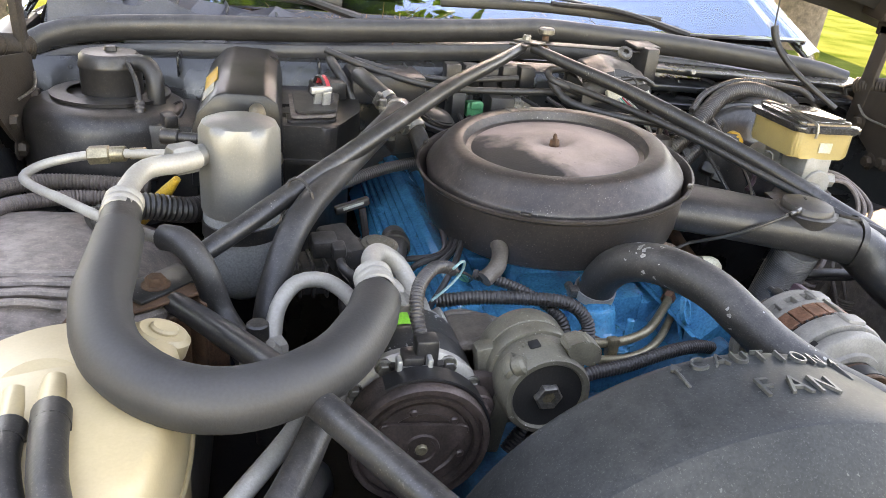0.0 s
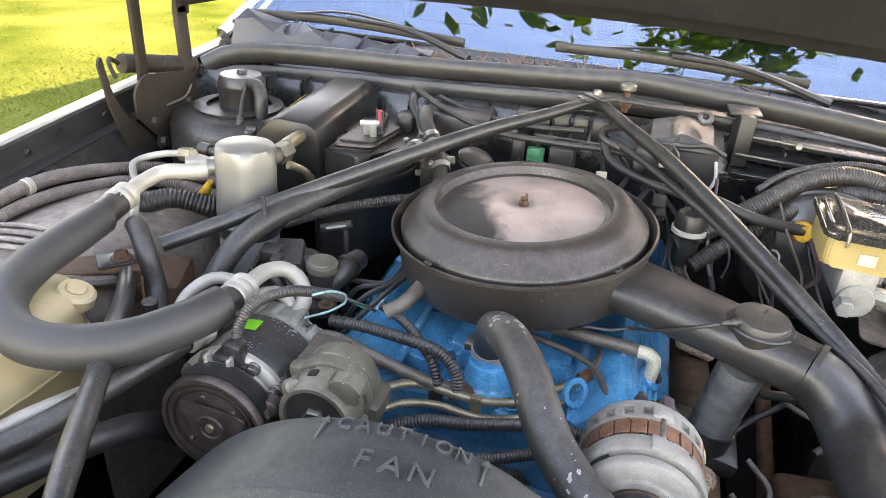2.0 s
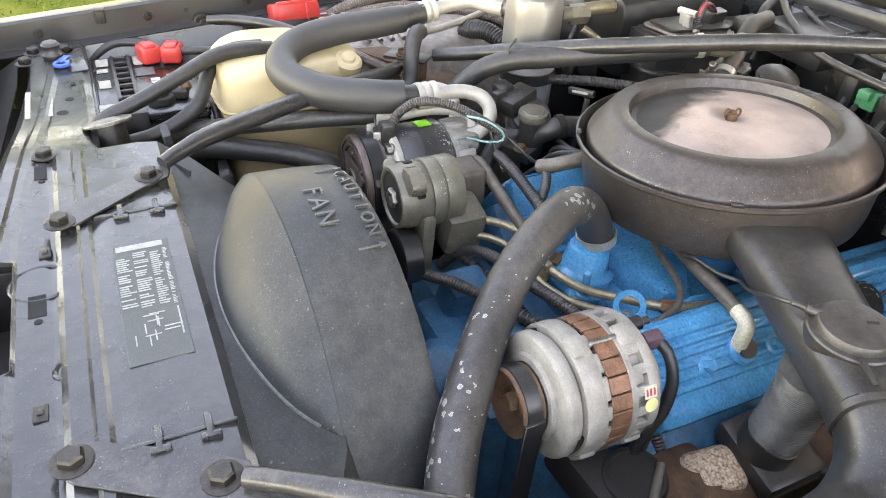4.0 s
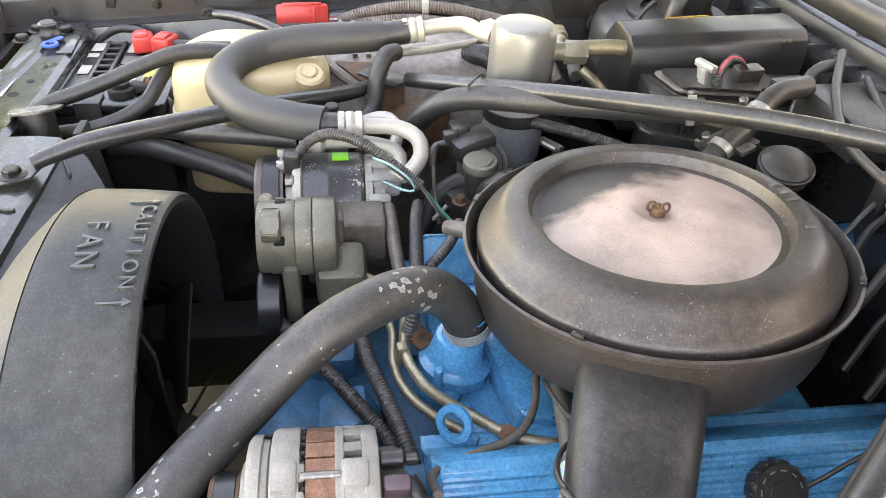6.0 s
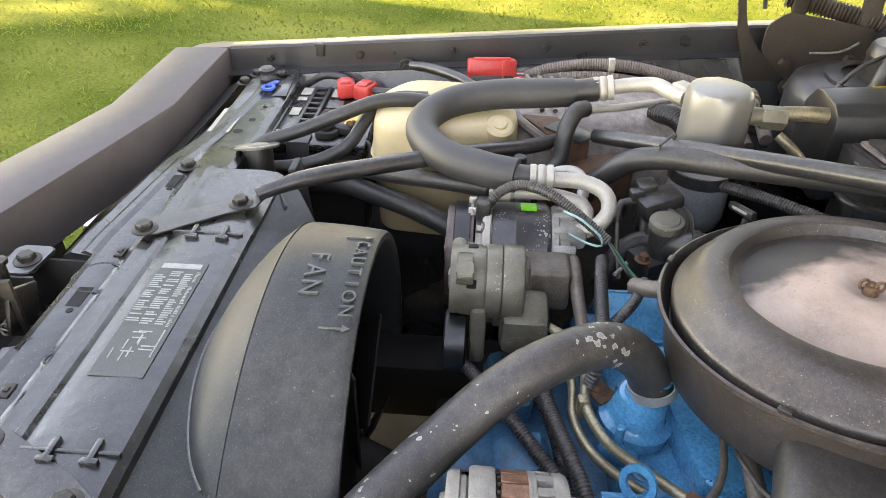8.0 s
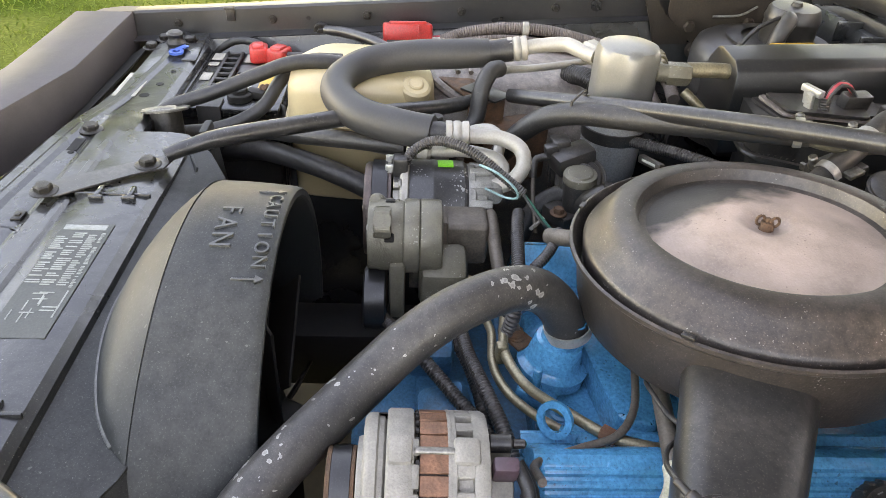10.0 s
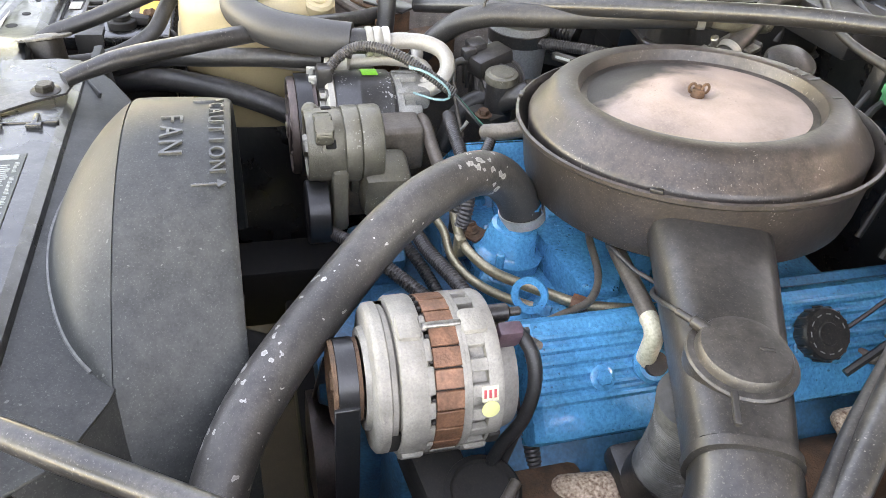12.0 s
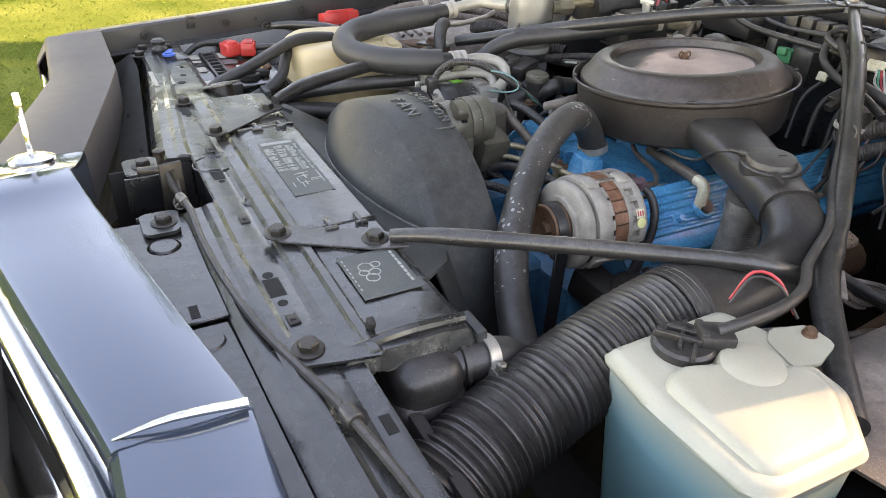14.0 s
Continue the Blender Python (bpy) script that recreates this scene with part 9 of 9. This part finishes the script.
loom([(0.70, 1.02, 0.98), (0.62, 0.985, 1.03), (0.56, 0.96, 1.06), (0.48, 0.945, 1.075), (0.41, 0.915, 1.055), (0.35, 0.87, 1.025), (0.29, 0.835, 0.99), (0.25, 0.81, 0.96)], 0.0135, LOOM, "second ribbed loom across the driver's side firewall", rib=(0.005, 0.0016))
loom([(0.72, 1.04, 1.04), (0.65, 1.015, 1.085), (0.58, 1.0, 1.10), (0.48, 0.99, 1.108), (0.38, 0.94, 1.095), (0.33, 0.90, 1.07)], 0.006, LOOM, "thin ribbed loom above the booster")
shelf = thing("firewall_shelf", (0.55, 1.05, 1.0), "black stepped firewall shelf below the cowl seal", "panel")
for w_, y_, z_ in ((0.04, 1.058, 1.105), (0.05, 1.05, 1.075), (0.06, 1.04, 1.045)):
    part("shelf_step", rbox((0.50, w_, 0.012), pose(0.55, y_, z_, 8, 2, -2), 0.004), TINBLACK, shelf)
part("pop_rivet", lathe([(0, 0.003), (0.005, 0.002), (0.006, 0)], axis((0.40, 1.032, 1.112), (0, -1, 0.3)), 16), STEEL, shelf)
boot = thing("lamp_wire", (0.55, 0.9, 1.05), "thin bonnet lamp wire with a black rubber sleeve", "wire")
part("wire", tube([(0.50, 0.99, 1.46), (0.506, 0.985, 1.36), (0.508, 0.983, 1.28), (0.513, 0.981, 1.207)], 0.0015, 6), WIREBLK, boot)
part("sleeve", tube([(0.512, 0.981, 1.212), (0.516, 0.972, 1.19), (0.527, 0.955, 1.165), (0.545, 0.93, 1.14), (0.57, 0.90, 1.115), (0.60, 0.87, 1.09)], [0.0075, 0.006, 0.006, 0.005, 0.005, 0.005], 10), RUBBER, boot)
wh = thing("washer_hose", (0.47, 0.48, 0.97), "grey-black washer hose running beside the brace", "hose")
part("hose", tube([(0.548, 0.218, 1.007), (0.553, 0.25, 1.012), (0.548, 0.31, 1.010), (0.525, 0.37, 1.002), (0.485, 0.43, 0.99), (0.462, 0.475, 0.988), (0.435, 0.53, 0.997), (0.38, 0.60, 1.012), (0.32, 0.685, 1.035), (0.25, 0.775, 1.062), (0.16, 0.885, 1.085), (0.09, 0.955, 1.10)], 0.0062, 10), RUBBER, wh)
part("wire", tube([(0.505, 0.283, 0.998), (0.51, 0.30, 1.03), (0.53, 0.315, 1.028), (0.545, 0.335, 0.99)], 0.0018, 6), WIRERED, wh)
part("wire", tube([(0.51, 0.278, 0.998), (0.513, 0.298, 1.026), (0.535, 0.313, 1.024), (0.552, 0.332, 0.99)], 0.0018, 6), WIREBLK, wh)
for pts in ([(0.175, 0.885, 1.125), (0.19, 0.872, 1.128), (0.20, 0.868, 1.11), (0.188, 0.875, 1.09)], [(0.33, 0.685, 1.066), (0.34, 0.68, 1.062), (0.338, 0.678, 1.035), (0.322, 0.688, 1.04)]):
    part("tie", tube(pts, 0.002, 6), BLACK, wh)

# driver's side floor of the bay: wheelhouse, shaft, pipes
house2 = thing("wheelhouse_cover", (0.65, 0.55, 0.62), "dusty brown moulded wheelhouse cover on the driver's side", "inner fender")
rows = []
for i in range(15):
    v = i / 14
    y = 0.26 + 0.52 * v
    crown = math.sin(math.pi * min(1, 0.12 + v * 0.85)) ** 0.5
    rows.append([(x, y, z) for x, z in ((0.775, 0.945), (0.72, 0.93 + 0.03 * crown), (0.66, 0.915 + 0.035 * crown), (0.60, 0.910 + 0.030 * crown), (0.555, 0.898 + 0.028 * crown), (0.53, 0.875 + 0.02 * crown), (0.515, 0.82), (0.51, 0.60))])
part("shell", thick(plate(rows), 0.004), DUSTYBLACK, house2)
part("rust_patch", slab(round_poly([(0.485, 0.36), (0.53, 0.34), (0.56, 0.36), (0.545, 0.40), (0.50, 0.41)], 0.01), 0.003, pose(0, 0, 0.917, 0, 0, 0), 0.001), DUSTYBLACK, house2, "dusty brown bracket plate")
shaft = thing("steering_shaft", (0.42, 0.7, 0.7), "brown steel steering shaft low in the bay", "shaft")
part("rod", tube([(0.42, 1.05, 0.80), (0.415, 0.80, 0.74), (0.41, 0.55, 0.68), (0.40, 0.35, 0.62)], 0.013, 12), RUST, shaft)
part("coupling", cyl((0.412, 0.60, 0.69), (-0.02, -1, -0.25), 0.03, 0.12), DEEP, shaft)
for i, (p0, p1, p2, p3, q, mm) in enumerate((((0.30, 0.55, 0.80), (0.34, 0.60, 0.83), (0.40, 0.66, 0.84), (0.47, 0.72, 0.86), 0.005, RUBBER), ((0.36, 0.62, 0.88), (0.42, 0.60, 0.90), (0.50, 0.60, 0.90), (0.58, 0.62, 0.92), 0.007, RUBBER), ((0.36, 0.64, 0.87), (0.43, 0.615, 0.885), (0.51, 0.615, 0.885), (0.59, 0.64, 0.90), 0.006, RUBBER), ((0.45, 0.62, 0.80), (0.50, 0.66, 0.83), (0.56, 0.70, 0.83), (0.62, 0.72, 0.80), 0.006, LINE), ((0.33, 0.50, 0.80), (0.36, 0.48, 0.78), (0.38, 0.52, 0.80), (0.35, 0.55, 0.82), 0.004, LINE))):
    h = thing("brake_pipe" if mm is LINE else "wiring_hose", p1, "thin pipe low on the driver's side of the bay" if mm is LINE else "dark hose low on the driver's side of the bay", "pipe" if mm is LINE else "hose")
    part("run", tube([p0, p1, p2, p3], q, 10), mm, h)
spr = thing("coil_spring_wire", (0.52, 0.63, 0.80), "small pale coiled wire low beside the frame", "wire")
part("coil", tube([(0.52 + 0.018 * math.cos(a), 0.63 + 0.018 * math.sin(a), 0.82 + 0.004 * a / 6.28) for a in np.linspace(0, 25, 60)], 0.0035, 6, step=0.006), LINE, spr)
oilf = thing("oil_filter_canister", (0.26, 0.33, 0.74), "black ribbed canister below the alternator", "canister")
part("can", lathe([(0, 0), (0.03, 0), (0.036, 0.006), (0.036, 0.050), (0.033, 0.055), (0.028, 0.056), (0.026, 0.053), (0, 0.053)], axis((0.262, 0.395, 0.785), (0.1, -0.1, 1)), 32), DEEP, oilf)
part("hose", tube([(0.33, 0.32, 0.72), (0.325, 0.38, 0.77), (0.310, 0.42, 0.795), (0.285, 0.45, 0.785)], 0.020, 16, rib=(0.006, 0.0015)), DEEP, oilf)
part("bracket", rbox((0.09, 0.05, 0.05), pose(0.235, 0.36, 0.815, 0, 10, 10), 0.008), DEEP, oilf)
arm_ = thing("steering_gear", (0.46, 0.50, 0.55), "brown dusty steering gear and bracket on the frame rail", "steering gear")
part("case", merge(rbox((0.10, 0.14, 0.12), pose(0.455, 0.56, 0.70, 8, 0, 6), 0.02, 3), cyl((0.455, 0.52, 0.74), (0, -0.2, 1), 0.042, 0.045, 0.006, 28)), RUST, arm_, "brown cast steering gear case")
part("cover", cyl((0.455, 0.512, 0.784), (0, -0.2, 1), 0.034, 0.008, 0.002, 28), LINE, arm_)
for a in (20, 110, 200, 290):
    part("cover_bolt", bolt((0.455 + 0.032 * math.cos(radians(a)), 0.512 + 0.032 * math.sin(radians(a)), 0.786), (0, -0.2, 1), 0.006, 0.007, 1.2), RUST, arm_)
part("bracket", slab(round_poly([(0.40, 0.40), (0.50, 0.42), (0.56, 0.60), (0.50, 0.64), (0.42, 0.52)], 0.02), 0.006, pose(0, 0, 0.69, -4, 6, 0), 0.001), DUSTYBLACK, arm_, "dusty brown steel plate")
part("crossbar", tube([(0.30, 0.42, 0.70), (0.38, 0.40, 0.72), (0.47, 0.36, 0.74), (0.56, 0.32, 0.75)], 0.014, 14), LINE, arm_, "dusty steel crossbar")
foil = thing("foil_scrap", (0.45, 0.50, 0.76), "crumpled pale foil scrap low beside the frame", "foil")
frows = [[(0.425 + 0.012 * i, 0.485 + 0.012 * j, 0.772 + 0.006 * math.sin(2.3 * i + 1.7 * j) + 0.004 * math.cos(3.1 * j)) for i in range(6 - j // 2)] + [(0.425 + 0.012 * (5 - j // 2), 0.485 + 0.012 * j, 0.772)] * (j // 2) for j in range(5)]
part("sheet", thick(plate(frows), 0.001), CLAMP, foil)
coil2 = thing("brake_pipe", (0.44, 0.66, 0.82), "pale coiled brake pipe loops below the booster", "pipe")
# pale loops: the sunlight on them is put into the colour
for q in range(3):
    part("loop", tube([(0.430 + 0.026 * math.cos(b) + 0.008 * q, 0.655 + 0.022 * math.sin(b), 0.850 + 0.010 * q + 0.004 * math.sin(2 * b)) for b in np.linspace(0.3 * q, 6.0 + 0.3 * q, 14)], 0.0042, 8, step=0.006), DUSTYSUNHOSE, coil2)
part("run", tube([(0.455, 0.650, 0.862), (0.48, 0.66, 0.885), (0.50, 0.69, 0.89), (0.515, 0.73, 0.86)], 0.0042, 8), DUSTYSUNHOSE, coil2)
vst = thing("vacuum_pipe", (0.25, 0.44, 0.85), "thin dark rod under the alternator", "pipe")
part("rod", tube([(0.27, 0.42, 0.845), (0.31, 0.38, 0.83), (0.36, 0.33, 0.80), (0.40, 0.29, 0.77)], 0.0055, 10), LINE, vst)

# ---- wipers, cowl leaves ----
for pts, lab in (([(-0.75, 1.25, 1.175), (-0.52, 1.25, 1.180), (-0.255, 1.25, 1.168)], 0), ([(-0.06, 1.245, 1.186), (0.17, 1.24, 1.188), (0.431, 1.251, 1.174)], 1)):
    w = thing("wiper", pts[0], "black windscreen wiper resting below the glass", "wiper", "wipers")
    part("blade", sweep(spline(pts, 0.03), lambda i, s: [(a * 0.005, b * 0.010) for a, b in circle(1, 8)]), RUBBER, w)
    m0, m1, m2 = Vector(pts[0]), Vector(pts[1]), Vector(pts[2])
    part("arm", tube([m1 + Vector((0, -0.004, 0.010)), m1.lerp(m2, 0.55) + Vector((0.0, -0.03, 0.012)), m2 + Vector((0.03, -0.075, -0.015))], [0.005, 0.006, 0.009], 8), BRACE, w)
    part("bridge", sweep(spline([m0.lerp(m2, 0.2) + Vector((0, 0, 0.012)), m1 + Vector((0, 0, 0.020)), m0.lerp(m2, 0.8) + Vector((0, 0, 0.012))], 0.03), lambda i, s: [(a * 0.004, b * 0.003) for a, b in circle(1, 8)]), BRACE, w)
screen = thing("cowl_screen", (-0.55, 1.23, 1.09), "blue-grey folded plastic cowl screen at the passenger corner", "panel")
rows = []
for i in range(10):
    x = -0.76 + 0.045 * i
    lift = 0.030 * max(0, 1 - i / 7)
    rows.append([(x, 1.15 + 0.01 * math.sin(i * 2.1), 1.10), (x + 0.005, 1.17, 1.142 + lift + 0.014 * math.sin(i * 1.9)), (x + 0.02, 1.20, 1.150 + lift + 0.014 * math.cos(i * 2.3)), (x + 0.03, 1.235, 1.140 + lift + 0.008 * math.sin(i * 1.3)), (x + 0.03, 1.27, 1.14)])
part("sheet", thick(plate(rows), 0.003), SCREENP, screen, "", 20)
for i in range(4):
    x = -0.64 + 0.085 * i
    part("louvre", rbox((0.004, 0.08, 0.016), pose(x, 1.21, 1.165 - 0.006 * i, 0, 20, 6), 0.0015), SCREENP, screen)
r = random.Random(7)
v, f = [], []
for i in range(620):
    c = Vector((r.uniform(-0.46, -0.05), r.uniform(1.17, 1.30), 0)) if r.random() < 0.8 else Vector((r.uniform(-0.05, 0.5), r.uniform(1.20, 1.36), 0))
    c.z = 1.105 + 0.02 * (1 - (c.x / 0.8) ** 2) + r.uniform(0, 0.014) + max(0, c.y - 1.28) * 0.35
    d = Vector((r.gauss(0, 1), r.gauss(0, 1), r.gauss(0, 0.15))).normalized() * r.uniform(0.012, 0.045)
    n_ = d.cross(Vector((0, 0, 1))).normalized() * 0.0011
    o = len(v)
    v += [tuple(c - d - n_), tuple(c - d + n_), tuple(c + d + n_), tuple(c + d - n_)]
    f.append((o, o + 1, o + 2, o + 3))
me = bpy.data.meshes.new("pine_needles")
me.from_pydata(v, [], f)
me.materials.append(LEAFLITTER)
tagged(new("pine_needles", me), "dry brown pine needles gathered in the cowl", "needles", kind="stuff")


cross = thing("wiring_loom", (-0.1, 0.45, 0.93), "ribbed black loom crossing in front of the blue manifold", "wiring loom")
part("conduit", tube([(-0.215, 0.475, 0.945), (-0.17, 0.468, 0.952), (-0.11, 0.462, 0.952), (-0.06, 0.458, 0.946), (-0.035, 0.452, 0.925), (-0.03, 0.445, 0.90)], 0.0085, 12, rib=(0.0042, 0.0012)), LOOM, cross)
cross2 = thing("wiring_loom", (0.08, 0.41, 0.88), "ribbed black loom running low across the engine front", "wiring loom")
part("conduit", tube([(-0.15, 0.36, 0.82), (-0.11, 0.372, 0.87), (-0.06, 0.39, 0.89), (0.0, 0.40, 0.895), (0.06, 0.415, 0.90), (0.11, 0.43, 0.895), (0.15, 0.44, 0.88), (0.20, 0.45, 0.855), (0.235, 0.455, 0.81)], 0.0085, 12, rib=(0.0042, 0.0012)), LOOM, cross2)

# wiring and small hoses between the air cleaner and the brake parts
r = random.Random(21)
nest = thing("wiring", (0.3, 0.86, 1.0), "tangle of dark wires and vacuum hoses behind the air cleaner", "wiring")
for k in range(13):
    x0, y0, z0 = 0.16 + 0.022 * k, 0.90 + r.uniform(-0.02, 0.06), 1.05 + r.uniform(-0.02, 0.03)
    x1, y1, z1 = 0.20 + 0.020 * k + r.uniform(-0.03, 0.03), 0.78 + r.uniform(-0.05, 0.03), 0.93 + r.uniform(-0.05, 0.03)
    mid = ((x0 + x1) / 2 + r.uniform(-0.04, 0.04), (y0 + y1) / 2 + r.uniform(-0.03, 0.03), (z0 + z1) / 2 + r.uniform(0.0, 0.04))
    q = ((x1 + mid[0]) / 2 + r.uniform(-0.02, 0.02), (y1 + mid[1]) / 2, (z1 + mid[2]) / 2 - 0.01)
    part("wire", tube([(x0, y0, z0), mid, q, (x1, y1, z1)], r.choice((0.0022, 0.003, 0.0042)), 7), (WIREBLK, WIREBLK, RUBBER, LINE, WIREBLK, WIREPUR)[k % 6], nest)
for k, (x, y, z) in enumerate(((0.185, 0.86, 1.035), (0.245, 0.845, 1.01), (0.30, 0.87, 1.02), (0.345, 0.83, 0.985))):
    part("connector", merge(rbox((0.022, 0.030, 0.018), pose(x, y, z, 20, 10 * k, 25 * k), 0.003), rbox((0.014, 0.018, 0.012), pose(x + 0.004, y - 0.022, z - 0.008, 20, 10 * k, 25 * k), 0.002)), BLACK, nest, "black wiring connector")
# dusty brake pipes and bracket, driver's side; the pale pipes have sunlight painted in
brk = thing("proportioning_bracket", (0.58, 0.84, 0.93), "dusty brake pipe bracket beside the master cylinder, pipes coloured as sunlit", "bracket")
part("plate", slab(round_poly([(0.50, 0.76), (0.60, 0.74), (0.64, 0.84), (0.60, 0.95), (0.53, 0.93)], 0.015), 0.004, pose(0, 0, 0.915), 0.001), DUSTYBLACK, brk)
for k in range(4):
    part("pipe", tube([(0.50 + 0.016 * k, 0.74, 0.985 - 0.01 * k), (0.53 + 0.016 * k, 0.77, 0.965 - 0.01 * k), (0.55 + 0.014 * k, 0.83, 0.95), (0.56 + 0.016 * k, 0.90, 0.935), (0.55 + 0.02 * k, 0.97, 0.90)], 0.0045, 8), DUSTYSUNHOSE, brk)
part("valve_block", merge(rbox((0.035, 0.05, 0.03), pose(0.575, 0.83, 0.935, 0, 0, 15), 0.004), cyl((0.575, 0.795, 0.935), (0.2, -1, 0.1), 0.009, 0.02, n=6)), ALU, brk, "pale metal valve block")
